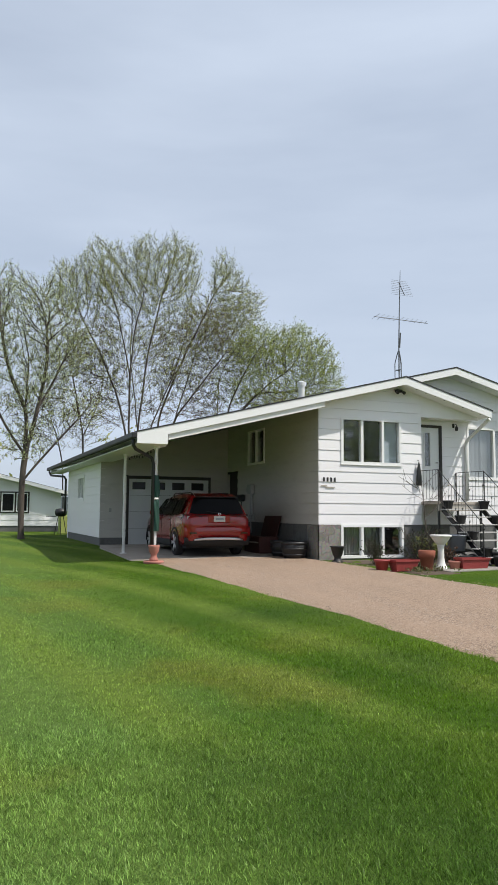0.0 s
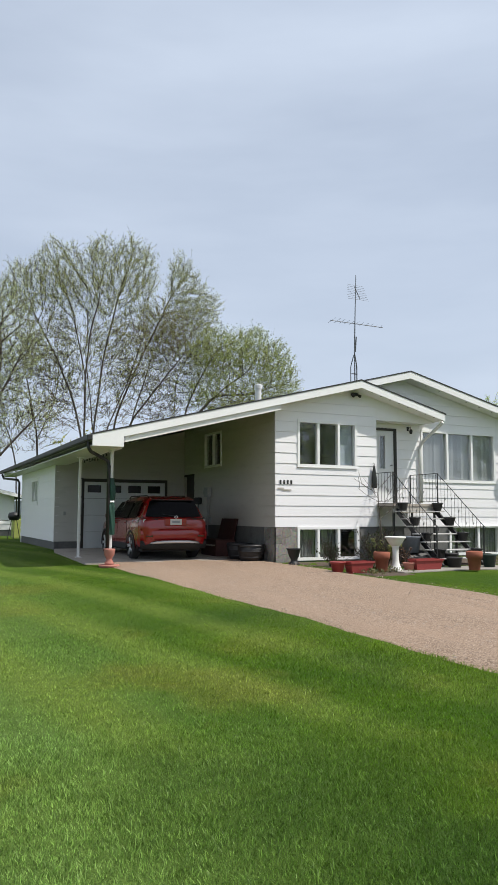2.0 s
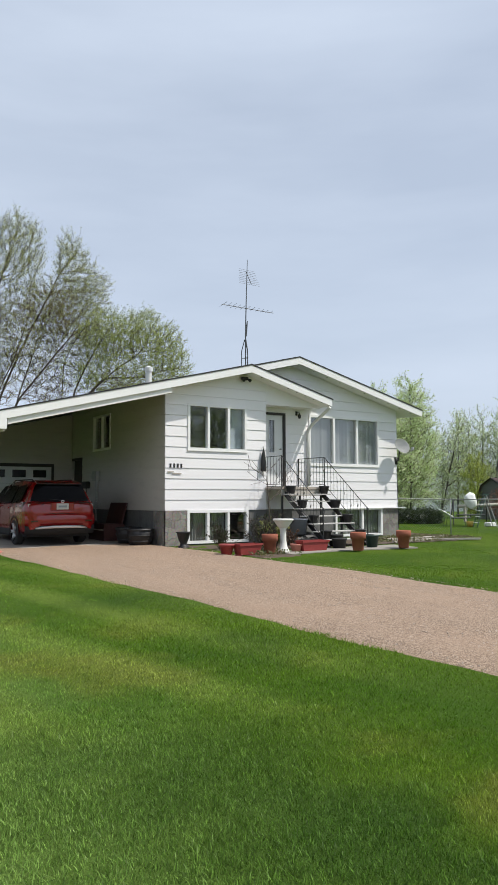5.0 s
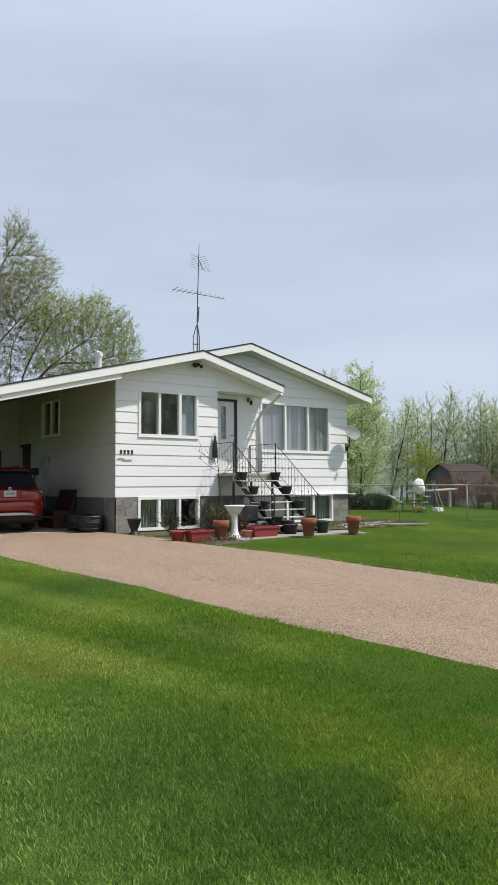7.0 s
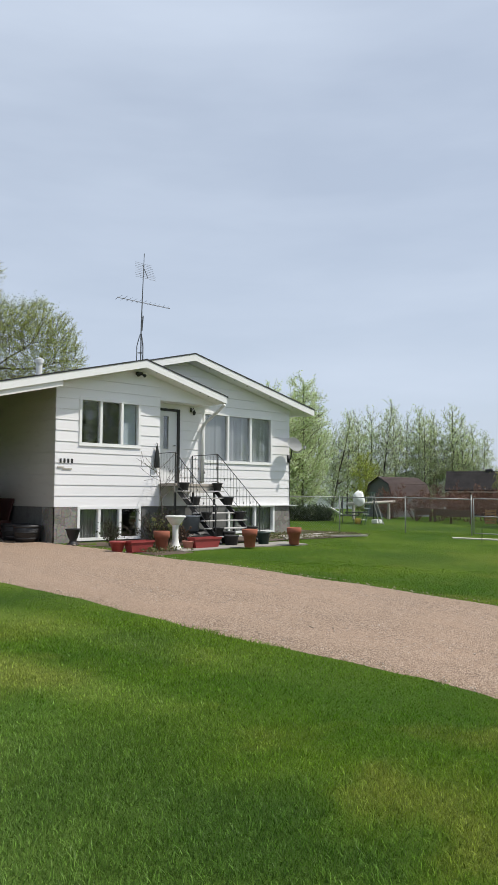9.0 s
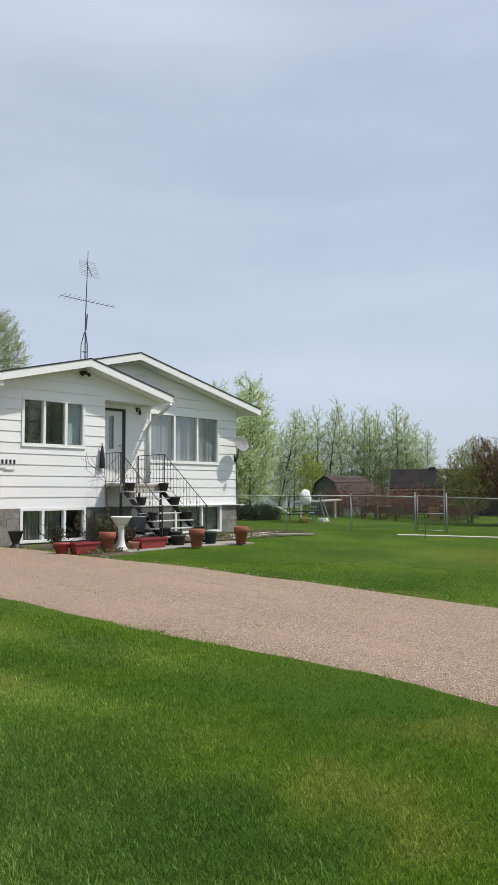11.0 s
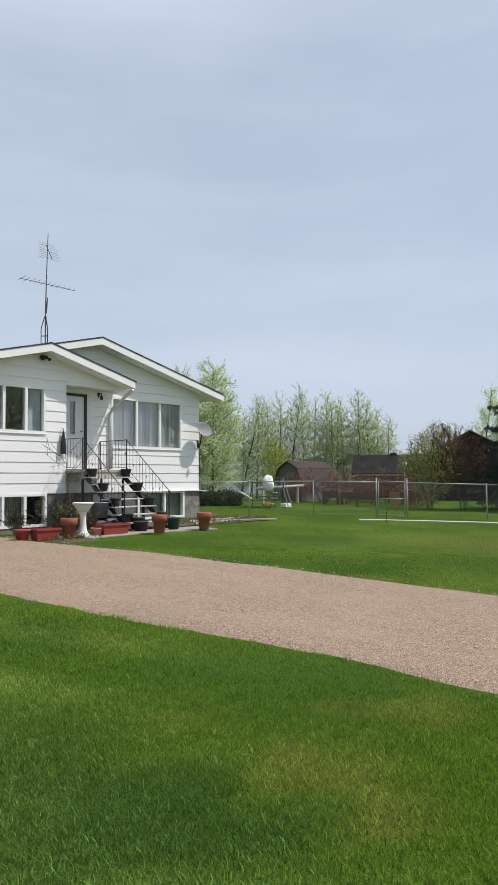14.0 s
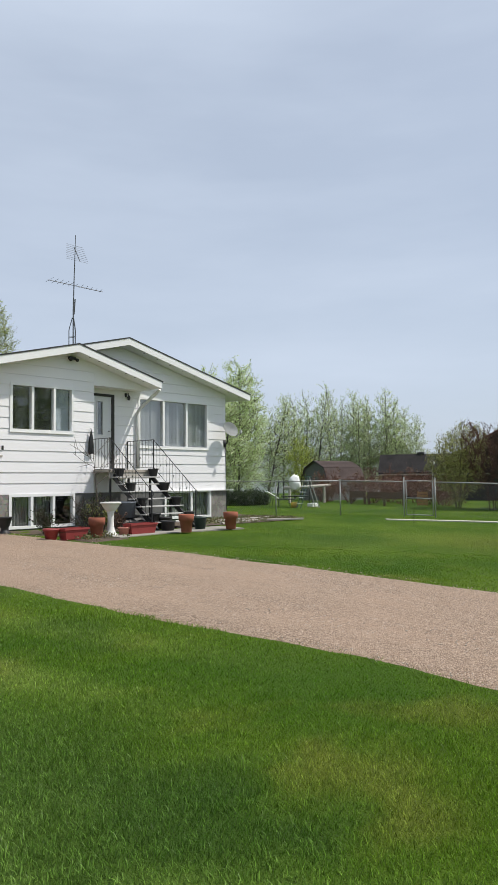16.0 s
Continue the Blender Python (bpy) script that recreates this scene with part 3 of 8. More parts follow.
def clip(poly, a, b, c):
    """The part of a (u, z) polygon where a*u + b*z <= c."""
    out = []
    for i, p in enumerate(poly):
        q = poly[(i + 1) % len(poly)]
        dp, dq = a * p[0] + b * p[1] - c, a * q[0] + b * q[1] - c
        if dp <= 0:
            out.append(p)
        if dp * dq < 0:
            t = dp / (dp - dq)
            out.append((p[0] + t * (q[0] - p[0]), p[1] + t * (q[1] - p[1])))
    return out


def cells(u0, u1, z0, z1, openings):
    """Rectangles that fill a wall round its openings."""
    us = sorted({u0, u1, *[u for o in openings for u in o[:2] if u0 < u < u1]})
    done = []
    for a, b in zip(us, us[1:]):
        mid = (a + b) / 2
        holes = sorted((max(z0, o[2]), min(z1, o[3])) for o in openings if o[0] < mid < o[1] and o[2] < z1 and o[3] > z0)
        z, spans = z0, []
        for h0, h1 in holes:
            if h0 > z + 1e-4:
                spans.append((z, h0))
            z = max(z, h1)
        if z < z1 - 1e-4:
            spans.append((z, z1))
        done.append([a, b, spans])
    merged = []
    for c in done:
        if merged and merged[-1][2] == c[2]:
            merged[-1][1] = c[1]
        else:
            merged.append(c)
    return [(a, b, s0, s1) for a, b, spans in merged for s0, s1 in spans]


def siding_wall(name, frame_m, u0, u1, z0, z1, openings, planes, thick=0.14, label="", first=ROW0, paint="siding"):
    """A wall with openings and one piece for each run of lap siding. frame_m carries (u, outward, z) into the world."""
    bm = bmesh.new()
    for a, b, s0, s1 in cells(u0, u1, z0, z1, openings):
        poly = [(a, s0), (b, s0), (b, s1), (a, s1)]
        for p in planes:
            poly = clip(poly, *p)
        if len(poly) > 2:
            prism(bm, [(u, 0, z) for u, z in poly], (0, -thick, 0))
    bmesh.ops.transform(bm, matrix=frame_m, verts=bm.verts)
    bmesh.ops.recalc_face_normals(bm, faces=bm.faces)
    wall = part(name, bm, M[paint], house, label)
    k = 0
    while first + k * ROW < z1:
        r0, r1 = first + k * ROW, first + (k + 1) * ROW
        k += 1
        if r1 < z0:
            continue
        for a, b, s0, s1 in cells(u0, u1, max(r0 + 0.008, z0), min(r1, z1), openings):
            poly = [(a, s0), (b, s0), (b, s1), (a, s1)]
            for p in planes:
                poly = clip(poly, *p)
            if len(poly) < 3 or max(p[1] for p in poly) - min(p[1] for p in poly) < 0.02:
                continue
            bm = bmesh.new()
            out = [bm.verts.new((u, 0.003 + 0.015 * (1 - (z - r0) / ROW), z)) for u, z in poly]
            back = [bm.verts.new((u, 0.001, z)) for u, z in poly]
            bm.faces.new(out)
            for i in range(len(out)):
                j = (i + 1) % len(out)
                bm.faces.new((out[i], back[i], back[j], out[j]))
            bmesh.ops.transform(bm, matrix=frame_m, verts=bm.verts)
            bmesh.ops.recalc_face_normals(bm, faces=bm.faces)
            part("siding_board", bm, M[paint], wall)
    return wall


def wall_frame(origin, u_dir, out_dir):
    u, o = Vector(u_dir), Vector(out_dir)
    m = Matrix((( u.x, o.x, 0, origin[0]), (u.y, o.y, 0, origin[1]), (0, 0, 1, origin[2]), (0, 0, 0, 1)))
    return m


FRONT1 = wall_frame((0, 0, 0), (1, 0, 0), (0, -1, 0))
FRONT2 = wall_frame((0, Y2, 0), (1, 0, 0), (0, -1, 0))
SIDE = wall_frame((0, 0, 0), (0, 1, 0), (-1, 0, 0))
GARAGE_F = wall_frame((0, YG, 0), (1, 0, 0), (0, -1, 0))
GARAGE_S = wall_frame((XG, 0, 0), (0, 1, 0), (-1, 0, 0))
RIGHT = wall_frame((XR, 0, 0), (0, 1, 0), (1, 0, 0))
BACK = wall_frame((0, HB, 0), (1, 0, 0), (0, 1, 0))
UNDER = 0.19     # roof build-up below its top
left_plane = (-SLOPE, 1, RIDGE_Z - UNDER - SLOPE * RIDGE_X)
right_plane = (SLOPE, 1, RIDGE_Z - UNDER + SLOPE * RIDGE_X)
flap_plane = (0.265, 1, 4.86 - UNDER + 0.265 * 2.39)
W1 = (0.67, 2.48, 2.54, 3.74)
W2 = (5.05, 7.86, 2.26, 3.74)
B1 = (0.66, 2.52, 0.10, 0.93)
B2 = (6.05, 7.96, 0.10, 0.93)
DOOR = (3.17, 4.14, 1.58, 3.72)
SW = (3.52, 4.82, 2.75, 3.77)
SD = (5.80, 6.66, 0.20, 2.54)
siding_wall("front_wall", FRONT1, 0, 3.15, 0.94, 5.2, [W1, B1], [left_plane, flap_plane], label="white lap siding front wall")
siding_wall("set_back_wall", FRONT2, 3.16, XR, 0.94, 5.4, [W2, B2, DOOR], [left_plane, right_plane], label="white lap siding set-back front wall")
bm = one_box(3.0, 3.15, 0.003, Y2 + 0.1, 0.94, 4.4)
part("return_wall", bm, M["siding"], house)
bm = bmesh.new()
prism(bm, [(u, -0.004, z) for u, z in clip([(3.152, 3.885), (5.10, 3.885), (5.10, 4.6), (3.152, 4.6)], *flap_plane)], (0, 0.05, 0))
bmesh.ops.recalc_face_normals(bm, faces=bm.faces)
part("porch_gable", bm, M["siding"], house, "white gable infill over the entry")
part("porch_ceiling", one_box(3.152, 4.95, 0.047, Y2 - 0.026, 3.885, 3.90), M["soffit"], house, "flat white entry ceiling")
# these two walls take the darker siding colour, painted-in carport shade
siding_wall("carport_side_wall", SIDE, 0.0, HB, 0.94, 4.25, [SW, SD], [], label="white lap siding wall under the carport, shade put into its colour", paint="siding_in_shade")
siding_wall("garage_front_wall", GARAGE_F, XG, -0.02, 0.40, 4.25, [(-3.46, -0.66, 0.0, 2.36)], [left_plane], first=ROW0 - 2 * ROW, label="white lap siding garage front, carport shade put into its colour", paint="siding_in_shade")
siding_wall("garage_side_wall", GARAGE_S, YG, YB, 0.40, 3.05, [(9.75, 11.05, 1.62, 2.50)], [], first=ROW0 - 2 * ROW, label="white lap siding garage side")
siding_wall("right_wall", RIGHT, Y2, HB, 0.94, 4.1, [], [])
siding_wall("back_wall", BACK, 0, XR, 0.94, 5.4, [], [left_plane, right_plane])
part("garage_back_wall", one_box(XG, 0, YB - 0.15, YB, 0.1, 3.1), M["siding"], house)
# foundations
bm = bmesh.new()
for a, b, s0, s1 in cells(0.0, 3.14, -0.1, 0.94, [B1]):
    box(bm, a, b, 0.012, 0.2, s0, s1)
for a, b, s0, s1 in cells(3.14, XR - 0.01, -0.1, 0.94, [B2]):
    box(bm, a, b, Y2 + 0.012, Y2 + 0.2, s0, s1)
box(bm, 0.014, 0.2, 0.2, HB, -0.1, 0.94)
box(bm, XR - 0.2, XR - 0.012, Y2 + 0.2, HB, -0.1, 0.94)
part("foundation", bm, M["foundation"], house, "dark grey parged foundation")
bm = bmesh.new()
box(bm, XG + 0.012, XG + 0.2, YG, YB, -0.1, 0.42)
box(bm, XG + 0.02, -3.47, YG + 0.01, YG + 0.15, -0.1, 0.42)
box(bm, -0.65, -0.01, YG + 0.01, YG + 0.15, -0.1, 0.42)
part("garage_foundation", bm, M["foundation"], house)
part("stone_panel", one_box(-0.012, 0.655, -0.022, 0.011, -0.1, 0.932, bev=0.004), M["stone"], house, "grey stone veneer panel")
part("stone_panel", one_box(-0.012, 0.013, -0.022, 0.62, -0.1, 0.932, bev=0.004), M["stone"], house, "grey stone veneer panel")
part("stone_panel", one_box(7.965, XR + 0.01, Y2 - 0.022, Y2 + 0.011, -0.1, 0.932, bev=0.004), M["stone"], house, "grey stone veneer panel")
part("flashing", one_box(6.0, XR + 0.28, Y2 - 0.10, Y2 - 0.03, 0.925, 0.945), M["trim"], house, "white metal drip flashing")
# unseen slabs added behind the windows, coloured dark in place of room shade
part("unlit_room_floor", one_box(0.2, XR - 0.2, Y2 + 0.3, HB - 0.2, 1.3, 1.5), M["dark"], house)
part("unlit_room_back", one_box(0.2, XR - 0.2, 3.6, 3.7, 0.0, 4.2), M["dark"], house)


# ---- roof ----
def roof_sheet(name, rows, mat, label="", thick=0.035):
    """rows: (x, z, y_front, y_back) from one eave to the other side; a slab under the given top."""
    bm = bmesh.new()
    top = [[bm.verts.new((x, y, z)) for y in (a, b)] for x, z, a, b in rows]
    low = [[bm.verts.new((x, y, z - thick)) for y in (a, b)] for x, z, a, b in rows]
    for i in range(len(rows) - 1):
        bm.faces.new((top[i][0], top[i + 1][0], top[i + 1][1], top[i][1]))
        bm.faces.new((low[i][0], low[i][1], low[i + 1][1], low[i + 1][0]))
        bm.faces.new((top[i][0], low[i][0], low[i + 1][0], top[i + 1][0]))
        bm.faces.new((top[i][1], top[i + 1][1], low[i + 1][1], low[i][1]))
    bm.faces.new((top[0][0], top[0][1], low[0][1], low[0][0]))
    bm.faces.new((top[-1][0], low[-1][0], low[-1][1], top[-1][1]))
    bmesh.ops.recalc_face_normals(bm, faces=bm.faces)
    return part(name, bm, mat, house, label)


FY1, FY2, GB = -0.45, 0.02, 15.7
EX0, EX1 = -4.85, 9.42
AX = 2.39
az = roof_z(AX)
o = 0.02
roof_sheet("roof", [(EX0 - o, roof_z(EX0) + 0.03, FY1 - 0.012, GB), (0.3, roof_z(0.3) + 0.035, FY1 - 0.012, GB), (AX, az + 0.035, FY1 - 0.012, HB + 0.5)], M["shingle"], "dark asphalt shingle roof")
roof_sheet("roof", [(AX, az + 0.032, FY2 - 0.012, HB + 0.5), (RIDGE_X, RIDGE_Z + 0.032, FY2 - 0.012, HB + 0.5), (EX1 + o, roof_z(EX1) + 0.032, FY2 - 0.012, HB + 0.5)], M["shingle"], "dark asphalt shingle roof")
roof_sheet("porch_roof", [(AX - 0.01, az + 0.04, FY1 - 0.012, Y2), (5.24, az - 0.265 * (5.24 - AX) + 0.035, FY1 - 0.012, Y2)], M["shingle"], "dark shingled porch roof slope")
roof_sheet("roof_deck", [(EX0, roof_z(EX0) - 0.01, FY1 + 0.02, GB - 0.02), (AX, az - 0.01, FY1 + 0.02, GB - 0.02)], M["soffit"], thick=0.10)
roof_sheet("roof_deck", [(AX, az - 0.01, FY2 + 0.02, HB + 0.45), (RIDGE_X, RIDGE_Z - 0.01, FY2 + 0.02, HB + 0.45), (EX1, roof_z(EX1) - 0.01, FY2 + 0.02, HB + 0.45)], M["soffit"], thick=0.12)
roof_sheet("porch_deck", [(AX, az - 0.005, FY1 + 0.02, Y2 - 0.01), (5.2, az - 0.265 * (5.2 - AX) - 0.005, FY1 + 0.02, Y2 - 0.01)], M["soffit"], thick=0.12)


def fascia(name, x0, z0, x1, z1, y, h=0.195, t=0.025):
    bm = bmesh.new()
    prism(bm, [(x0, y, z0), (x1, y, z1), (x1, y, z1 - h), (x0, y, z0 - h)], (0, t, 0))
    bmesh.ops.recalc_face_normals(bm, faces=bm.faces)
    return part(name, bm, M["trim"], house, "white painted fascia board")


fascia("fascia", EX0, roof_z(EX0), AX, az, FY1)
fascia("fascia", AX, az, 5.2, az - 0.265 * (5.2 - AX), FY1)
fascia("fascia", AX, az, RIDGE_X, RIDGE_Z, FY2)
fascia("fascia", RIDGE_X, RIDGE_Z, EX1, roof_z(EX1), FY2)
part("eave_board", one_box(EX1 - 0.02, EX1 + 0.005, FY2 + 0.03, HB + 0.45, roof_z(EX1) - 0.15, roof_z(EX1) - 0.005), M["trim"], house)
# soffits under the gable overhangs, ribbed boards
for x0, x1, z0, z1, ya, yb in ((0.02, AX, roof_z(0.02) - 0.196, az - 0.196, FY1 + 0.026, -0.022), (AX, 5.17, az - 0.196, az - 0.196 - 0.265 * (5.17 - AX), FY1 + 0.026, Y2 - 0.03),
                               (AX, RIDGE_X, az - 0.196, RIDGE_Z - 0.196, FY2 + 0.026, Y2 - 0.022), (RIDGE_X, EX1 - 0.03, RIDGE_Z - 0.196, roof_z(EX1 - 0.03) - 0.196, FY2 + 0.026, Y2 - 0.022)):
    bm = bmesh.new()
    prism(bm, [(x0, ya, z0), (x1, ya, z1), (x1, yb, z1), (x0, yb, z0)], (0, 0, 0.012))
    bmesh.ops.recalc_face_normals(bm, faces=bm.faces)
    part("soffit", bm, M["soffit"], house, "white soffit panel")
# soffit vents along the lower edges
bm = bmesh.new()
for i in range(9):
    u = 0.35 + 0.3 * i
    box(bm, AX + u, AX + u + 0.07, FY1 + 0.04, FY1 + 0.08, az - 0.206 - 0.265 * u, az - 0.194 - 0.265 * u)
for i in range(9):
    u = 0.6 + 0.5 * i
    box(bm, RIDGE_X + u, RIDGE_X + u + 0.09, FY2 + 0.10, FY2 + 0.13, RIDGE_Z - 0.206 - SLOPE * u, RIDGE_Z - 0.194 - SLOPE * u)
part("soffit_vent", bm, M["black"], house, "small black soffit vents")
# boxed eave return and level soffit along the garage side
bm = bmesh.new()
prism(bm, [(EX0, FY1 - 0.004, 2.80), (-4.13, FY1 - 0.004, 2.80), (-4.13, FY1 - 0.004, roof_z(-4.13) - 0.02), (EX0, FY1 - 0.004, roof_z(EX0) - 0.02)], (0, 0.03, 0))
bmesh.ops.recalc_face_normals(bm, faces=bm.faces)
part("eave_return", bm, M["trim"], house, "white boxed eave return")
part("eave_soffit", one_box(EX0, -4.13, FY1 + 0.03, YG + 0.0, 2.795, 2.815), M["soffit"], house)
part("eave_soffit", one_box(EX0, XG - 0.03, YG + 0.0, GB - 0.03, 2.795, 2.815), M["soffit"], house)
part("eave_return", one_box(-4.15, -4.13, FY1 + 0.03, YG, 2.80, 3.1), M["trim"], house)
# ceiling sheet added in a dark colour to dim the carport
roof_sheet("carport_ceiling", [(-4.12, roof_z(-4.12) - 0.125, -0.1, YG - 0.03), (-0.03, roof_z(-0.03) - 0.125, -0.1, YG - 0.03)], M["ceiling"], "carport ceiling coloured dark brown to cut bounced light", thick=0.01)
part("carport_beam", one_box(-4.13, -4.0, FY1 + 0.6, YG, 2.802, 2.90), M["trim"], house)
bm = bmesh.new()
prism(bm, [(-4.1, -0.40, roof_z(-4.1) - 0.33), (-0.03, -0.40, roof_z(-0.03) - 0.33), (-0.03, -0.40, roof_z(-0.03) - 0.12), (-4.1, -0.40, roof_z(-4.1) - 0.12)], (0, 0.27, 0))
bmesh.ops.recalc_face_normals(bm, faces=bm.faces)
part("carport_header", bm, M["soffit"], house, "white carport header beam")
part("gable_end", one_box(EX0 + 0.05, XG, GB - 0.06, GB - 0.03, 2.8, 3.0), M["trim"], house)


# ---- windows and doors ----
def pane_box(u0, u1, z0, z1, d0, d1):
    return one_box(u0, u1, d0, d1, z0, z1)


def window(frame_m, rect, bars, backs, label, border=0.05, sill=True):
    """A white window in an opening: frame, bars at the given places, one pane for each light, blinds or curtains behind."""
    u0, u1, z0, z1 = rect
    bm = bmesh.new()
    loops = []
    for d in (0.035, -0.10):
        loops.append([bm.verts.new((u, d, z)) for u, z in ((u0 - 0.02, z0 - 0.02), (u1 + 0.02, z0 - 0.02), (u1 + 0.02, z1 + 0.02), (u0 - 0.02, z1 + 0.02))])
        loops.append([bm.verts.new((u, d, z)) for u, z in ((u0 + border, z0 + border), (u1 - border, z0 + border), (u1 - border, z1 - border), (u0 + border, z1 - border))])
    for p, q in ((0, 1), (1, 3), (3, 2), (2, 0)):
        for i in range(4):
            j = (i + 1) % 4
            bm.faces.new((loops[p][i], loops[p][j], loops[q][j], loops[q][i]))
    bmesh.ops.transform(bm, matrix=frame_m, verts=bm.verts)
    bmesh.ops.recalc_face_normals(bm, faces=bm.faces)
    w = part("window", bm, M["trim"], house, label)
    for b in bars:
        b1 = one_box(b - 0.035, b + 0.035, -0.10, 0.030, z0 + border + 0.001, z1 - border - 0.001, m=frame_m)
        bmesh.ops.recalc_face_normals(b1, faces=b1.faces)
        part("mullion", b1, M["trim"], w)
    if sill:
        b2 = one_box(u0 - 0.03, u1 + 0.03, 0.0, 0.042, z0 - 0.038, z0 - 0.021, m=frame_m)
        bmesh.ops.recalc_face_normals(b2, faces=b2.faces)
        part("sill", b2, M["trim"], w)
    cuts = [u0 + border - 0.035, *bars, u1 - border + 0.035]
    for i, (a, b) in enumerate(zip(cuts, cuts[1:])):
        p = part("pane", one_box(a + 0.037, b - 0.037, -0.045, -0.039, z0 + border, z1 - border, m=frame_m), M["glass"], w)
        p.visible_shadow = False
        back = backs[i] if i < len(backs) else None
        if back == "blind":
            slat = mesh_from("blind_slat", one_box(-0.040, 0.040, -0.003, 0.003, z0 + 0.05, z1 - 0.04, m=pose(0, 0, 0, 0, 0, 24)))
            n = int((b - a - 0.06) / 0.078)
            for k in range(n + 1):
                part("blind_slat", slat, M["blind"], w, at=frame_m @ pose(a + 0.05 + (b - a - 0.1) * k / n, -0.12, 0, 0, 0, random.uniform(-14, 16)))
        elif back:
            bm = bmesh.new()
            n = 22
            pts = [(a + 0.02 + (b - a - 0.04) * k / n, -0.16 + (0.02 * math.sin(k * 1.9) if back == "curtain" else 0)) for k in range(n + 1)]
            lo = [bm.verts.new((u, d, z0 + 0.03)) for u, d in pts]
            hi = [bm.verts.new((u, d, z1 - 0.03)) for u, d in pts]
            for k in range(n):
                bm.faces.new((lo[k], lo[k + 1], hi[k + 1], hi[k]))
            bmesh.ops.transform(bm, matrix=frame_m, verts=bm.verts)
            part("curtain" if back == "curtain" else "roller_blind", bm, M[back], w)
    return w


window(FRONT1, W1, (1.285, 1.92), ("", "", "blueblind"), "white three-light window, one light with a closed blind")
window(FRONT1, B1, (1.275, 1.905), ("curtain", "curtain", ""), "white three-light basement window with grey curtains", sill=False)
window(FRONT2, W2, (6.015, 6.95), ("blind", "blind", "blind"), "large white picture window with pale vertical blinds")
window(FRONT2, B2, (7.15,), ("curtain", "curtain"), "white basement window with grey curtains", sill=False)
window(SIDE, SW, (4.17,), ("", ""), "white slider window under the carport", border=0.03)
window(GARAGE_S, (9.75, 11.05, 1.62, 2.50), (10.4,), ("", ""), "white garage side window", border=0.08)


def front_door():
    u0, u1, z0, z1 = DOOR
    bm = bmesh.new()
    box(bm, u0 - 0.01, u0 + 0.06, -0.12, 0.03, z0, z1 + 0.02)
    box(bm, u1 - 0.06, u1 + 0.02, -0.12, 0.035, z0, z1 + 0.02)
    box(bm, u0 + 0.06, u1 - 0.06, -0.12, 0.03, z1 - 0.05, z1 + 0.02)
    bmesh.ops.transform(bm, matrix=FRONT2, verts=bm.verts)
    bmesh.ops.recalc_face_normals(bm, faces=bm.faces)
    d = part("front_door", bm, M["darkframe"], house, "white front door with a tall glazed strip in a dark frame")
    bm = bmesh.new()
    for a, b, s0, s1 in cells(u0 + 0.06, u1 - 0.06, z0 + 0.02, z1 - 0.05, [(3.60, 3.78, z0 + 1.0, z1 - 0.2)]):
        box(bm, a, b, -0.06, -0.01, s0, s1, m=None)
    box(bm, 3.58, 3.60, -0.01, 0.004, z0 + 0.98, z1 - 0.18)
    box(bm, 3.78, 3.80, -0.01, 0.004, z0 + 0.98, z1 - 0.18)
    box(bm, 3.60, 3.78, -0.01, 0.004, z1 - 0.2, z1 - 0.18)
    box(bm, 3.60, 3.78, -0.01, 0.004, z0 + 0.98, z0 + 1.0)
    bmesh.ops.transform(bm, matrix=FRONT2, verts=bm.verts)
    bmesh.ops.recalc_face_normals(bm, faces=bm.faces)
    leaf = part("door_leaf", bm, M["door"], d, "white door leaf")
    p = part("door_glass", one_box(3.60, 3.78, -0.04, -0.034, z0 + 1.0, z1 - 0.2, m=FRONT2), M["glass"], d)
    p.visible_shadow = False
    part("door_lining", one_box(3.42, 3.86, -0.14, -0.13, z0 + 0.95, z1 - 0.15, m=FRONT2), M["curtain"], d)
    bm = bmesh.new()
    tube(bm, [(3.97, 0.0, 2.68), (3.97, 0.05, 2.68)], 0.016, 10)
    lathe(bm, [(0, 0), (0.03, 0.005), (0.034, 0.02), (0.02, 0.035), (0, 0.04)], 12, (3.97, 0.05, 2.66))
    bmesh.ops.transform(bm, matrix=FRONT2, verts=bm.verts)
    part("handle", bm, M["galv"], d, "satin metal door knob", smooth=True)


front_door()


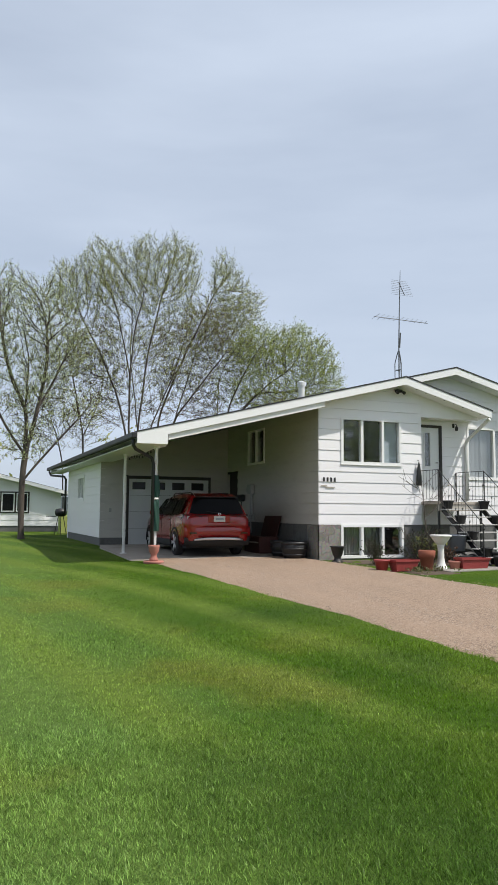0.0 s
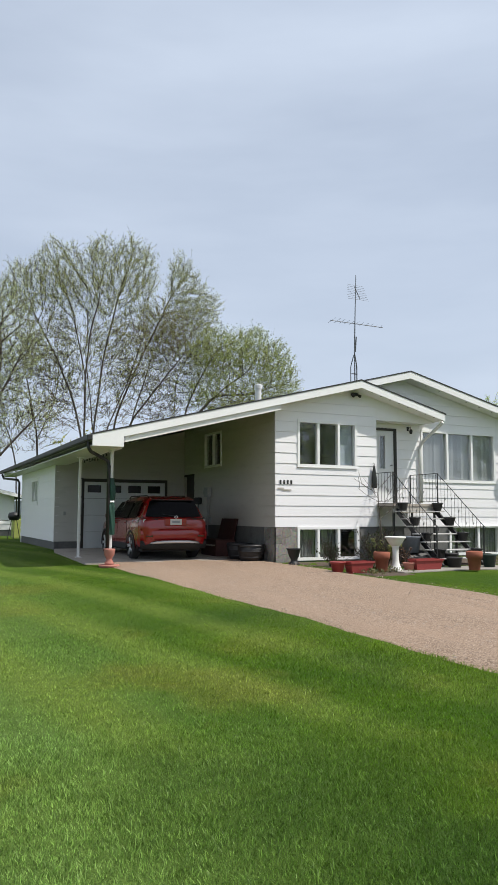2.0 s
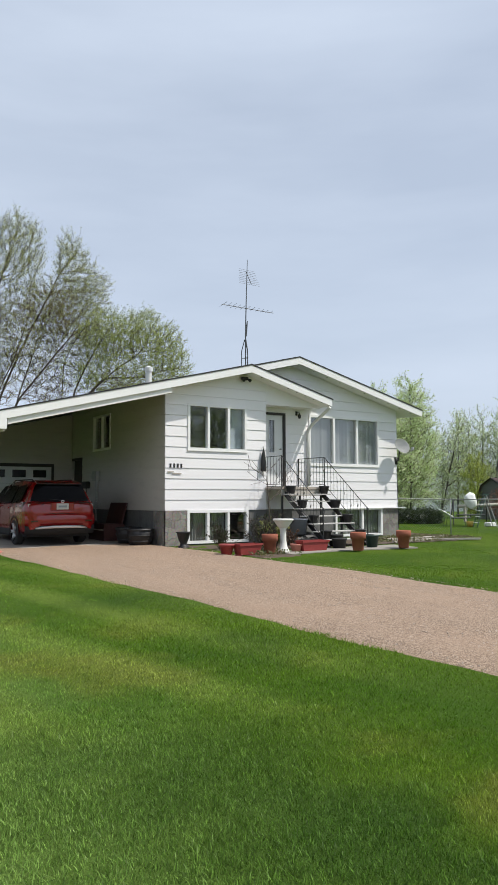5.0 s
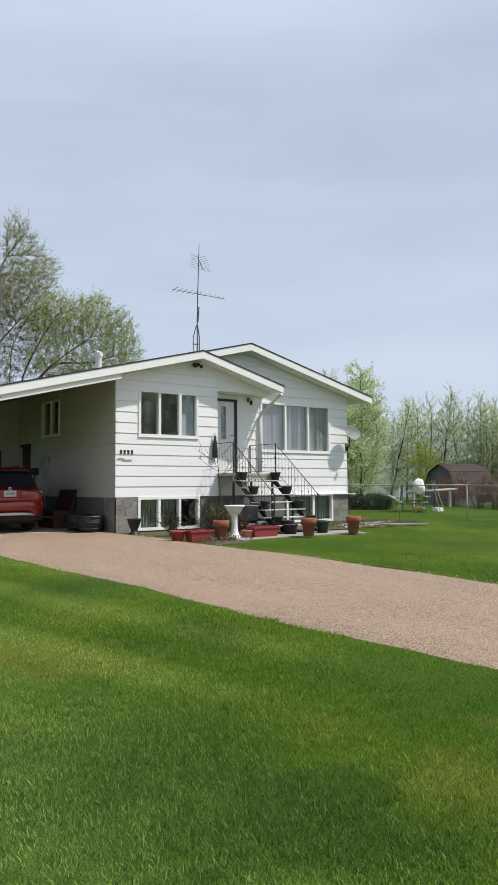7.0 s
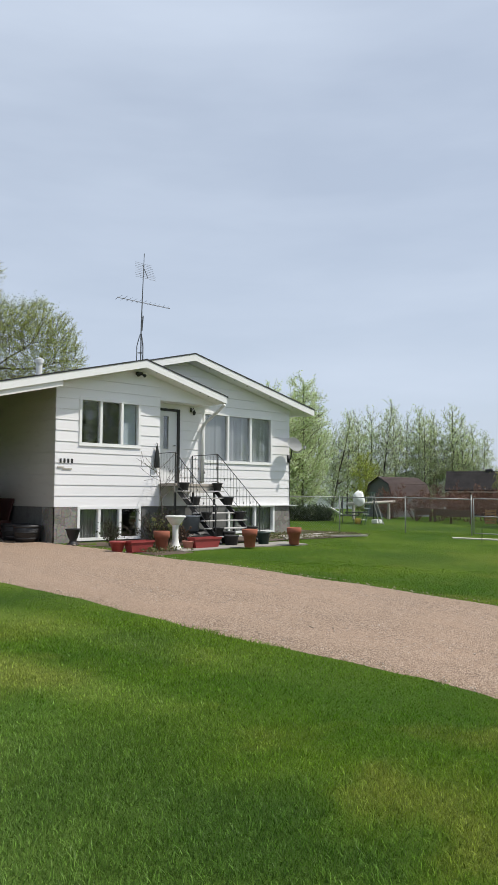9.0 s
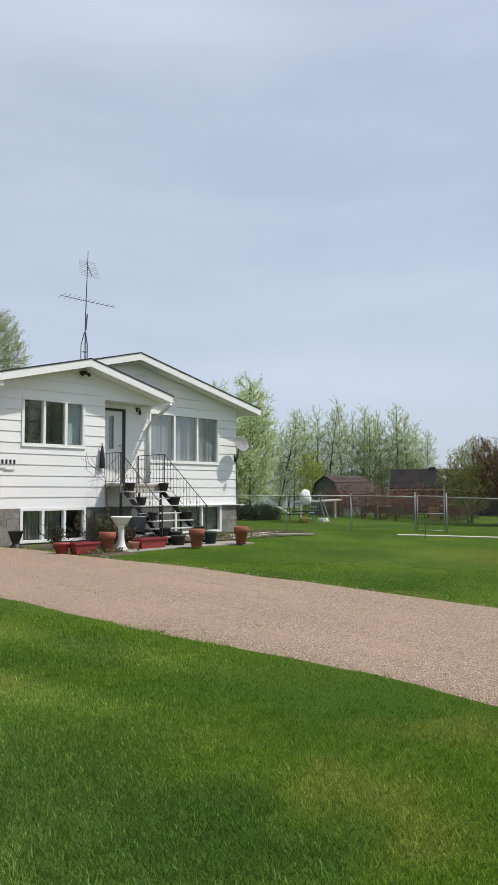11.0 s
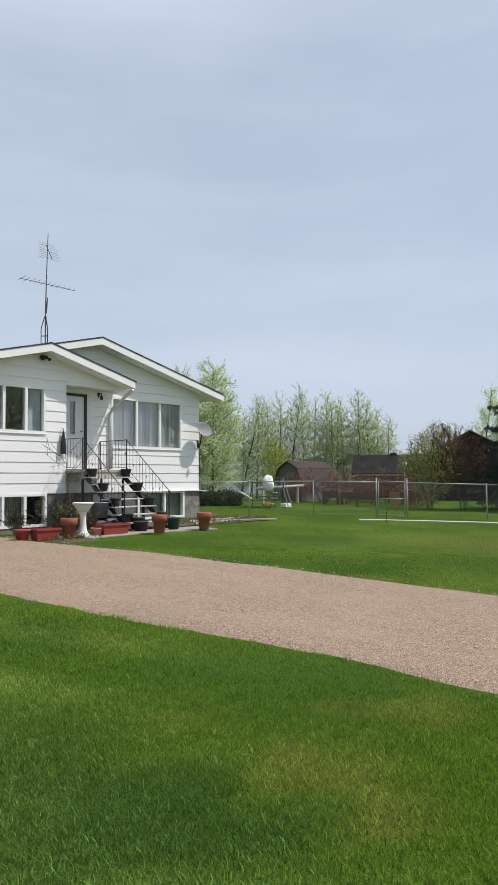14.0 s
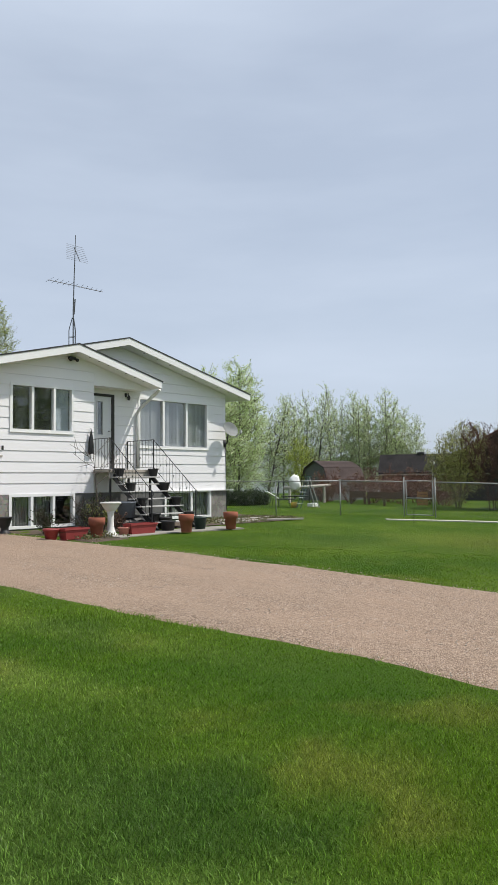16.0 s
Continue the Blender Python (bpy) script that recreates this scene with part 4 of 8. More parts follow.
def garage_door():
    u0, u1, z0, z1 = -3.46, -0.66, 0.16, 2.36
    bm = bmesh.new()
    box(bm, u0 - 0.03, u0 + 0.05, -0.10, 0.02, z0, z1 + 0.03)
    box(bm, u1 - 0.05, u1 + 0.03, -0.10, 0.02, z0, z1 + 0.03)
    box(bm, u0 + 0.05, u1 - 0.05, -0.10, 0.02, z1 - 0.07, z1 + 0.03)
    bmesh.ops.transform(bm, matrix=GARAGE_F, verts=bm.verts)
    bmesh.ops.recalc_face_normals(bm, faces=bm.faces)
    g = part("garage_door", bm, M["darkframe"], house, "pale grey sectional garage door with four small lights and dark trim")
    h = (z1 - 0.07 - z0) / 4
    lights = [(u0 + 0.16 + 0.665 * i, u0 + 0.16 + 0.665 * i + 0.44, z0 + 3 * h + 0.19, z0 + 3 * h + 0.43) for i in range(4)]
    for r in range(4):
        bm = bmesh.new()
        us = [u0 + 0.05, *([u for o in lights for u in o[:2]] if r == 3 else []), u1 - 0.05]
        zs = [z0 + r * h + 0.004, *(lights[0][2:] if r == 3 else ()), z0 + (r + 1) * h - 0.004]
        grid = {(i, j): bm.verts.new((u, -0.04, z)) for i, u in enumerate(us) for j, z in enumerate(zs)}
        for i in range(len(us) - 1):
            for j in range(len(zs) - 1):
                if not (j == 1 and i % 2 == 1):
                    bm.faces.new((grid[i, j], grid[i + 1, j], grid[i + 1, j + 1], grid[i, j + 1]))
        bm.normal_update()
        bmesh.ops.solidify(bm, geom=bm.faces[:], thickness=0.04)
        for i in range(4 if r < 3 else 0):
            a = u0 + 0.12 + 0.67 * i
            part("raised_panel", one_box(a, a + 0.52, -0.0395, -0.032, z0 + r * h + 0.1, z0 + (r + 1) * h - 0.1, m=GARAGE_F), M["gdoor"], g)
        bmesh.ops.transform(bm, matrix=GARAGE_F, verts=bm.verts)
        bmesh.ops.recalc_face_normals(bm, faces=bm.faces)
        part("panel", bm, M["gdoor"], g)
    for a, b, s0, s1 in lights:
        part("pane", one_box(a, b, -0.065, -0.058, s0, s1, m=GARAGE_F), M["darkpane"], g, "dark glass light")
        # dark backing, like the sheet behind the door, painted for the unlit garage
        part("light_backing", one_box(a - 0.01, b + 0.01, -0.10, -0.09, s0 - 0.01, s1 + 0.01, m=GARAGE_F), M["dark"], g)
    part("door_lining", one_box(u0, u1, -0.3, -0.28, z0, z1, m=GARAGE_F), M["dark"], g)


garage_door()
bm = one_box(SD[0], SD[1], -0.12, -0.06, SD[2] - 0.1, SD[3], m=SIDE)
sd = part("side_door", bm, M["darkframe"], house, "dark side door under the carport")
bm = bmesh.new()
box(bm, SD[0] - 0.03, SD[0] + 0.05, -0.1, 0.03, SD[2] - 0.1, SD[3] + 0.04)
box(bm, SD[0] + 0.05, SD[1], -0.1, 0.03, SD[3] - 0.03, SD[3] + 0.04)
bmesh.ops.transform(bm, matrix=SIDE, verts=bm.verts)
part("door_frame", bm, M["darkframe"], sd)


# ---- fittings on the house ----
gut = bmesh.new()
box(gut, EX0 - 0.13, EX0 - 0.005, FY1 - 0.02, GB, roof_z(EX0) - 0.13, roof_z(EX0) - 0.005, bev=0.012)
gutter = part("gutter", gut, M["black"], house, "black metal eave gutter")
bm = bmesh.new()
tube(bm, [(-4.90, -0.30, 2.90), (-4.90, -0.28, 2.76), (-4.82, -0.2, 2.68), (-4.50, 0.1, 2.58), (-4.33, 0.24, 2.52), (-4.28, 0.26, 2.40), (-4.28, 0.26, 0.25)], 0.042, 8)
part("downspout", bm, M["black"], house, "black downspout beside the carport post", smooth=True)
bm = bmesh.new()
tube(bm, [(-4.90, 15.4, 2.88), (-4.85, 15.3, 2.72), (-4.45, 14.1, 2.62), (-4.41, 13.9, 2.5), (-4.41, 13.85, 1.15)], 0.045, 8)
part("downspout", bm, M["black"], house, smooth=True)
bm = bmesh.new()
tube(bm, [(5.20, -0.34, 3.90), (5.19, -0.25, 3.84), (5.02, 0.30, 3.42), (4.98, 0.40, 3.30), (4.98, 0.41, 3.15), (4.98, 0.41, 1.62)], 0.05, 8)
part("downspout", bm, M["steelwhite"], house, "pale grey downspout from the porch eave", smooth=True)
bm = bmesh.new()
tube(bm, [(4.57, 0.44, 3.76), (4.57, 0.32, 3.80), (4.57, 0.30, 3.74)], 0.012, 8)
lathe(bm, [(0, 0.06), (0.02, 0.06), (0.05, 0.0), (0.035, -0.08), (0, -0.085)], 12, (4.57, 0.30, 3.68))
box(bm, 4.54, 4.60, 0.43, 0.46, 3.70, 3.82)
part("porch_lamp", bm, M["black"], house, "small black porch lamp", smooth=True)
bm = bmesh.new()
for dx in (-0.14, 0.14):
    lathe(bm, [(0, 0.0), (0.03, 0.0), (0.048, 0.07), (0.045, 0.08), (0, 0.065)], 12, m=pose(2.39 + dx * 0.6, -0.15, 4.51, 120, 0, dx * 150))
box(bm, 2.30, 2.48, -0.15, -0.03, 4.50, 4.58, bev=0.01)
part("flood_lamp", bm, M["black"], house, "black twin flood lamp under the gable", smooth=True)
bm = bmesh.new()
lathe(bm, [(0.085, 0.0), (0.085, 0.46), (0.112, 0.46), (0.115, 0.57), (0.03, 0.61), (0, 0.61)], 16, (0.245, 1.5, 4.31))
part("roof_vent", bm, M["steelwhite"], house, "white metal vent pipe on the roof")
# number plaques, drawn as bars
for i in range(4):
    part("number_bar", one_box(0.125 + 0.105 * i, 0.172 + 0.105 * i, -0.030, -0.016, 2.05, 2.155), M["black"], house, "black wall number bar")
part("name_bar", one_box(0.06, 0.24, -0.034, -0.022, 1.925, 1.955), M["wood"], house)
part("name_bar", one_box(0.20, 0.46, -0.034, -0.022, 1.885, 1.915), M["wood"], house)
# electricity meter, conduit, wall box
bm = bmesh.new()
box(bm, -0.16, -0.025, 4.25, 4.55, 1.80, 2.10, bev=0.01)
lathe(bm, [(0, 0), (0.09, 0), (0.09, 0.07), (0, 0.09)], 16, m=pose(-0.03, 4.68, 1.95, 0, -90, 0))
tube(bm, [(-0.06, 4.38, 1.80), (-0.06, 4.38, 1.10)], 0.025, 8)
tube(bm, [(-0.06, 4.48, 1.80), (-0.06, 4.48, 1.02), (-0.04, 4.48, 0.6)], 0.02, 8)
box(bm, -0.12, -0.025, 4.22, 4.46, 0.98, 1.18, bev=0.01)
part("electricity_meter", bm, M["galv"], house, "grey electricity meter with conduit")
bm = bmesh.new()
box(bm, -0.17, -0.026, 5.02, 5.42, 1.58, 1.80, bev=0.03)
tube(bm, [(-0.09, 5.2, 1.58), (-0.09, 5.2, 1.42)], 0.02, 6)
part("letter_box", bm, M["black"], house, "black wall letter box")
bm = bmesh.new()
box(bm, -4.05, -3.97, YG - 0.06, YG - 0.025, 1.22, 1.34, bev=0.01)
part("socket_box", bm, M["galv"], house)
# carport posts
for px, py in ((-4.2, 0.3), (-4.36, 3.0)):
    bm = bmesh.new()
    box(bm, px - 0.033, px + 0.033, py - 0.033, py + 0.033, ground_z(px, py), 2.80, bev=0.008)
    box(bm, px - 0.08, px + 0.08, py - 0.08, py + 0.08, ground_z(px, py), ground_z(px, py) + 0.03)
    box(bm, px - 0.07, px + 0.07, py - 0.07, py + 0.07, 2.76, 2.80)
    post = part("carport_post", bm, M["steelwhite"], house, "white painted steel carport post")
bm = bmesh.new()
for z in (0.7, 1.2, 1.7, 2.2):
    box(bm, -4.33, -4.29, 3.0 - 0.05, 3.05, z, z + 0.03)
part("post_clip", bm, M["black"], house)

# string of small lights along the carport edge
bm = bmesh.new()
tube(bm, [(-4.30, 2.9, 2.72), (-4.28, 2.2, 2.62), (-4.26, 1.4, 2.70), (-4.24, 0.4, 2.74)], 0.008, 5)
for k in range(9):
    lathe(bm, [(0, 0), (0.022, 0.02), (0.018, 0.06), (0, 0.07)], 6, (-4.29 + 0.005 * k, 2.8 - 0.27 * k, 2.62 + 0.03 * math.sin(k)))
solid("light_string", bm, M["black"], "dark string of small lights along the carport edge", "light string")

# ---- cloth, pots and clutter in the carport ----
bm = bmesh.new()
rings = []
for i in range(26):
    z = 0.78 + 1.33 * i / 25
    pinch = 1 - 0.35 * math.exp(-((z - 1.55) / 0.05) ** 2) - 0.3 * math.exp(-((z - 2.05) / 0.07) ** 2)
    rings.append([bm.verts.new((-4.2 + (0.082 + 0.022 * math.sin(5 * a + z * 9)) * pinch * math.cos(a), 0.3 + (0.082 + 0.022 * math.sin(5 * a + z * 9)) * pinch * math.sin(a), z)) for a in np.linspace(0, 2 * math.pi, 20, endpoint=False)])
for a, b in zip(rings, rings[1:]):
    for j in range(20):
        bm.faces.new((a[j], a[(j + 1) % 20], b[(j + 1) % 20], b[j]))
M["greencloth"] = shade("dark_green_cloth", (0.012, 0.055, 0.038), 0.6, vary=0.4, fine=30, coarse=6)
cloth = thing("furled_umbrella", "dark green furled garden umbrella tied to the post", "umbrella")
part("canopy", bm, M["greencloth"], cloth, smooth=True)
bm = bmesh.new()
lathe(bm, [(0.066, 0), (0.078, 0.02), (0.066, 0.05)], 16, (-4.2, 0.3, 1.53))
part("tie", bm, M["trim"], cloth, "white tie cord")

base_z = ground_z(-4.25, 0.1)
stand = thing("clay_pot_stand", "faded pink stacked clay pot on a round saucer", "plant pot", (-4.28, 0.05, base_z))
stand.scale = (0.68, 0.68, 0.92)
bm = bmesh.new()
lathe(bm, [(0, 0), (0.33, 0), (0.36, 0.05), (0.33, 0.07), (0.28, 0.06), (0, 0.06)], 28)
part("saucer", bm, M["pinkclay"], stand, smooth=True)
bm = bmesh.new()
lathe(bm, [(0.12, 0.06), (0.16, 0.07), (0.15, 0.12), (0.10, 0.18), (0.11, 0.24), (0.17, 0.30), (0.19, 0.42), (0.20, 0.46), (0.16, 0.46), (0.15, 0.36), (0, 0.34)], 28)
part("urn", bm, M["pinkclay"], stand, smooth=True)


def barrel(x, y):
    z = ground_z(x, y) + 0.03
    b = thing("barrel_planter", "dark weathered half-barrel planter by the wall", "planter", (x, y, z), group="barrel planters")
    bm = bmesh.new()
    lathe(bm, [(0, 0), (0.27, 0), (0.33, 0.22), (0.345, 0.42), (0.32, 0.42), (0.30, 0.34), (0, 0.33)], 24)
    part("tub", bm, M["blackplastic"], b, smooth=True)
    for zz, r in ((0.07, 0.297), (0.22, 0.335), (0.36, 0.347)):
        bm = bmesh.new()
        lathe(bm, [(r, 0), (r + 0.008, 0.005), (r + 0.008, 0.04), (r + 0.004, 0.045)], 24, (0, 0, zz))
        part("hoop", bm, M["black"], b, "dull dark metal hoop", smooth=True)


barrel(-0.42, 0.55)
barrel(-0.40, 1.30)
M["darkred"] = shade("dark_red_wood", (0.055, 0.016, 0.012), 0.7, vary=0.35, fine=20, coarse=3, stretch_z=0.3)
chest = thing("red_chest", "dark red wooden chest with a propped lid under the carport", "chest", (-0.42, 2.75, 0.08))
part("box", one_box(-0.30, 0.30, -0.55, 0.55, 0.0, 0.48, bev=0.012), M["darkred"], chest)
part("lid", one_box(-0.02, 0.02, -0.56, 0.56, 0.0, 0.62, bev=0.008, m=pose(0.22, 0, 0.46, 0, 14, 0)), M["darkred"], chest)
bm = bmesh.new()
box(bm, -0.315, -0.30, -0.5, 0.5, 0.30, 0.34)
part("band", bm, M["wood"], chest)


# ---- car ----
def car():
    c = thing("car", "red compact SUV parked in the carport, seen from behind", "car", (-2.25, 3.53, 0.085), group="")
    paint = shade("red_car_paint", (0.235, 0.006, 0.006), 0.24, vary=0.05, fine=200, coat=0.8)
    cladding = shade("black_cladding", (0.011, 0.011, 0.012), 0.75, vary=0.2)
    dark_glass = shade("tinted_glass", (0.003, 0.003, 0.004), 0.12, vary=0.1, spec=0.16)
    lamp_red = shade("red_lamp", (0.055, 0.003, 0.004), 0.15, vary=0.1, coat=1.0)
    lamp_clear = shade("clear_lamp", (0.55, 0.50, 0.48), 0.15, vary=0.1, coat=1.0)
    silver = shade("satin_silver", (0.60, 0.60, 0.61), 0.35, metal=0.6, vary=0.06)
    rim_grey = shade("silver_alloy", (0.50, 0.50, 0.51), 0.35, metal=0.6, vary=0.1)
    rubber = shade("tyre_rubber", (0.018, 0.018, 0.018), 0.85, vary=0.25)
    # stations along the length: y, half width at sill, belt, belt height, sill height
    st = [(-2.30, 0.70, 0.74, 0.98, 0.52), (-2.26, 0.80, 0.84, 1.02, 0.42), (-2.10, 0.885, 0.905, 1.08, 0.34), (-1.7, 0.91, 0.92, 1.10, 0.30), (-0.8, 0.915, 0.92, 1.07, 0.30),
          (0.4, 0.915, 0.92, 1.03, 0.30), (1.1, 0.91, 0.915, 1.00, 0.30), (1.6, 0.90, 0.90, 0.97, 0.32), (2.05, 0.82, 0.82, 0.88, 0.36), (2.25, 0.66, 0.66, 0.78, 0.42), (2.30, 0.5, 0.5, 0.70, 0.48)]
    bm = bmesh.new()
    rings = []
    for y, ws, wb, zb, zs in st:
        half = [(ws * 0.96, zs), (ws, zs + 0.10), (ws + 0.008, zs + 0.25), (wb * 0.995, zb - 0.25), (wb, zb - 0.12), (wb * 0.97, zb - 0.02), (wb * 0.90, zb + 0.02), (wb * 0.5, zb + 0.05)]
        rings.append([bm.verts.new((x, y, z)) for x, z in half] + [bm.verts.new((-x, y, z)) for x, z in half[::-1]])
    for a, b in zip(rings, rings[1:]):
        for j in range(len(a) - 1):
            bm.faces.new((a[j], a[j + 1], b[j + 1], b[j]))
        bm.faces.new((a[-1], a[0], b[0], b[-1]))
    bm.faces.new(rings[0])
    bm.faces.new(rings[-1][::-1])
    bmesh.ops.recalc_face_normals(bm, faces=bm.faces)
    part("body", bm, paint, c, "glossy red bodywork", smooth=True)
    # cabin with tumblehome
    top = [(-2.12, 0.83, 1.06), (-2.02, 0.69, 1.38), (-1.90, 0.585, 1.575), (-1.5, 0.575, 1.625), (-0.6, 0.58, 1.645), (0.2, 0.57, 1.60), (0.55, 0.60, 1.47), (1.15, 0.78, 1.02)]
    bm = bmesh.new()
    rings = []
    for y, w, z in top:
        low = 1.0
        bw = 0.885 if y < 0.9 else 0.86
        f = (z - 1.0) / 0.645
        rings.append([bm.verts.new((x, y, zz)) for x, zz in ((bw, low), (bw - (bw - w) * 0.55, low + (z - low) * 0.55), (w + 0.02, z - 0.03), (w - 0.06, z + 0.01), (0, z + 0.03),
                                                            (-w + 0.06, z + 0.01), (-w - 0.02, z - 0.03), (-bw + (bw - w) * 0.55, low + (z - low) * 0.55), (-bw, low))])
    for a, b in zip(rings, rings[1:]):
        for j in range(len(a) - 1):
            bm.faces.new((a[j], a[j + 1], b[j + 1], b[j]))
    bm.faces.new(rings[0])
    bm.faces.new(rings[-1][::-1])
    bmesh.ops.recalc_face_normals(bm, faces=bm.faces)
    part("cabin", bm, paint, c, "red roof and pillars", smooth=True)
    # tailgate window, wraps a little
    bm = bmesh.new()
    lo = [(-0.76, -2.125, 1.12), (-0.42, -2.170, 1.10), (0.42, -2.170, 1.10), (0.76, -2.125, 1.12)]
    hi = [(-0.61, -1.985, 1.53), (-0.34, -2.02, 1.555), (0.34, -2.02, 1.555), (0.61, -1.985, 1.53)]
    a, b = [bm.verts.new(p) for p in lo], [bm.verts.new(p) for p in hi]
    for j in range(3):
        bm.faces.new((a[j], a[j + 1], b[j + 1], b[j]))
    bmesh.ops.solidify(bm, geom=bm.faces[:], thickness=-0.02)
    part("rear_window", bm, dark_glass, c, "dark tinted rear window")
    bm = bmesh.new()
    prism(bm, [(-0.58, -2.07, 1.565), (0.58, -2.07, 1.565), (0.55, -1.78, 1.645), (-0.55, -1.78, 1.645)], (0, 0, -0.025))
    bmesh.ops.recalc_face_normals(bm, faces=bm.faces)
    part("roof_spoiler", bm, paint, c, "red roof spoiler")
    part("spoiler_lip", one_box(-0.585, 0.585, -2.085, -2.055, 1.535, 1.562, bev=0.006), cladding, c, "black spoiler lip")
    # wiper, brake light
    bm = bmesh.new()
    tube(bm, [(0.05, -2.175, 1.13), (-0.30, -2.16, 1.17)], 0.011, 6)
    part("rear_wiper", bm, cladding, c)
    # side glass
    for s in (-1, 1):
        bm = bmesh.new()
        for y0, y1, t0, t1 in ((-1.72, -0.98, -1.62, -0.98), (-0.90, -0.02, -0.90, -0.05), (0.05, 0.92, 0.05, 0.42)):
            pts = [(s * 0.890, y0, 1.09), (s * 0.890, y1, 1.07), (s * 0.672, t1, 1.52), (s * 0.672, t0, 1.54)]
            v = [bm.verts.new(p) for p in pts]
            bm.faces.new(v)
        bmesh.ops.solidify(bm, geom=bm.faces[:], thickness=0.012)
        bmesh.ops.recalc_face_normals(bm, faces=bm.faces)
        part("side_glass", bm, dark_glass, c, "dark tinted side windows")
        # wrap-around tail lamp
        bm = bmesh.new()
        pr = [(s * 0.46, -2.285, 1.045), (s * 0.78, -2.215, 1.06), (s * 0.895, -2.00, 1.10), (s * 0.905, -1.86, 1.10)]
        a = [bm.verts.new(Vector(p) + Vector((s * 0.012, -0.012, 0))) for p in pr]
        b = [bm.verts.new(Vector(p) + Vector((s * 0.012, -0.016, -0.155 if i else -0.04))) for i, p in enumerate(pr)]
        for j in range(3):
            bm.faces.new((a[j], a[j + 1], b[j + 1], b[j]))
        bmesh.ops.solidify(bm, geom=bm.faces[:], thickness=0.02)
        bmesh.ops.recalc_face_normals(bm, faces=bm.faces)
        lamp = part("tail_lamp", bm, lamp_red, c, "red wrap-around tail lamp")
        part("reverse_lens", one_box(s * 0.80 - 0.04, s * 0.80 + 0.04, -2.235, -2.20, 0.965, 1.045, bev=0.006), lamp_clear, lamp)
        part("reflector", one_box(s * 0.70 - 0.09, s * 0.70 + 0.09, -2.318, -2.30, 0.60, 0.635), lamp_red, c)
        # mirror, rail, handles, arches
        bm = bmesh.new()
        box(bm, s * 0.99 - 0.07, s * 0.99 + 0.07, 0.72, 0.82, 1.06, 1.20, bev=0.025)
        part("door_mirror", bm, paint, c)
        bm = bmesh.new()
        tube(bm, [(s * 0.52, -1.60, 1.63), (s * 0.52, -1.48, 1.668), (s * 0.52, 0.0, 1.675), (s * 0.52, 0.15, 1.62)], 0.016, 8)
        part("roof_rail", bm, cladding, c, "black roof rail", smooth=True)
        for y in (-0.72, 0.22):
            part("door_handle", one_box(s * 0.925 - 0.015, s * 0.925 + 0.015, y - 0.1, y + 0.1, 0.93, 0.965, bev=0.008), paint, c)
        part("sill_cladding", one_box(s * 0.912 - 0.02, s * 0.912 + 0.02, -0.95, 0.95, 0.27, 0.42, bev=0.01), cladding, c, "black sill cladding")
        for y in (-0.94, 0.0, 0.98):
            part("door_gap", one_box(s * 0.921 - 0.004, s * 0.921 + 0.004, y - 0.004, y + 0.004, 0.42, 1.02), cladding, c)
        for y in (-1.33, 1.33):
            bm = bmesh.new()
            arc = [(y + 0.41 * math.cos(t), 0.345 + 0.41 * math.sin(t)) for t in np.linspace(-0.15, math.pi + 0.15, 20)]
            arc2 = [(y + 0.355 * math.cos(t), 0.345 + 0.355 * math.sin(t)) for t in np.linspace(-0.15, math.pi + 0.15, 20)]
            o1 = [bm.verts.new((s * 0.925, p, z)) for p, z in arc]
            o2 = [bm.verts.new((s * 0.928, p, z)) for p, z in arc2]
            i2 = [bm.verts.new((s * 0.62, p, z)) for p, z in arc2]
            for j in range(19):
                bm.faces.new((o1[j], o1[j + 1], o2[j + 1], o2[j]))
                bm.faces.new((o2[j], o2[j + 1], i2[j + 1], i2[j]))
            bm.faces.new(i2)
            bmesh.ops.recalc_face_normals(bm, faces=bm.faces)
            part("wheel_arch", bm, cladding, c, "black wheel arch")
            wheel = part("wheel", lathe_x(0.345, 0.21, [(0.23, 0.0), (0.30, 0.01), (0.335, 0.035), (0.345, 0.07), (0.345, 0.15), (0.335, 0.19), (0.30, 0.21), (0.23, 0.21)], s), rubber, c, "black tyre", smooth=True,
                         at=pose(s * 0.935, y, 0.345))
            bm = bmesh.new()
            for k in range(5):
                t = 2 * math.pi * k / 5
                for d in (-0.12, 0.12):
                    p0, p1 = (-s * 0.02, 0.05 * math.cos(t), 0.05 * math.sin(t)), (-s * 0.012, 0.225 * math.cos(t + d), 0.225 * math.sin(t + d))
                    tube(bm, [p0, p1], [0.026, 0.017], 6)
            tube(bm, [(-s * 0.05, 0, 0), (s * 0.0, 0, 0)], 0.055, 14)
            part("rim", bm, rim_grey, wheel, "five-spoke alloy rim", smooth=True)
            bm = bmesh.new()
            tube(bm, [(-s * 0.10, 0, 0), (-s * 0.06, 0, 0)], 0.235, 24)
            part("brake", bm, cladding, wheel)
    # lower rear bumper and skid
    bm = bmesh.new()
    rings = []
    for x in np.linspace(-0.90, 0.90, 15):
        y = -2.345 + 0.16 * abs(x / 0.9) ** 3.2
        rings.append([bm.verts.new((x, y + 0.02, 0.505)), bm.verts.new((x, y + 0.01, 0.48)), bm.verts.new((x, y + 0.01, 0.40)), bm.verts.new((x, y + 0.08, 0.29)), bm.verts.new((x, y + 0.35, 0.29)), bm.verts.new((x, y + 0.35, 0.505))])
    for a, b in zip(rings, rings[1:]):
        for j in range(6):
            bm.faces.new((a[j], a[(j + 1) % 6], b[(j + 1) % 6], b[j]))
    bmesh.ops.recalc_face_normals(bm, faces=bm.faces)
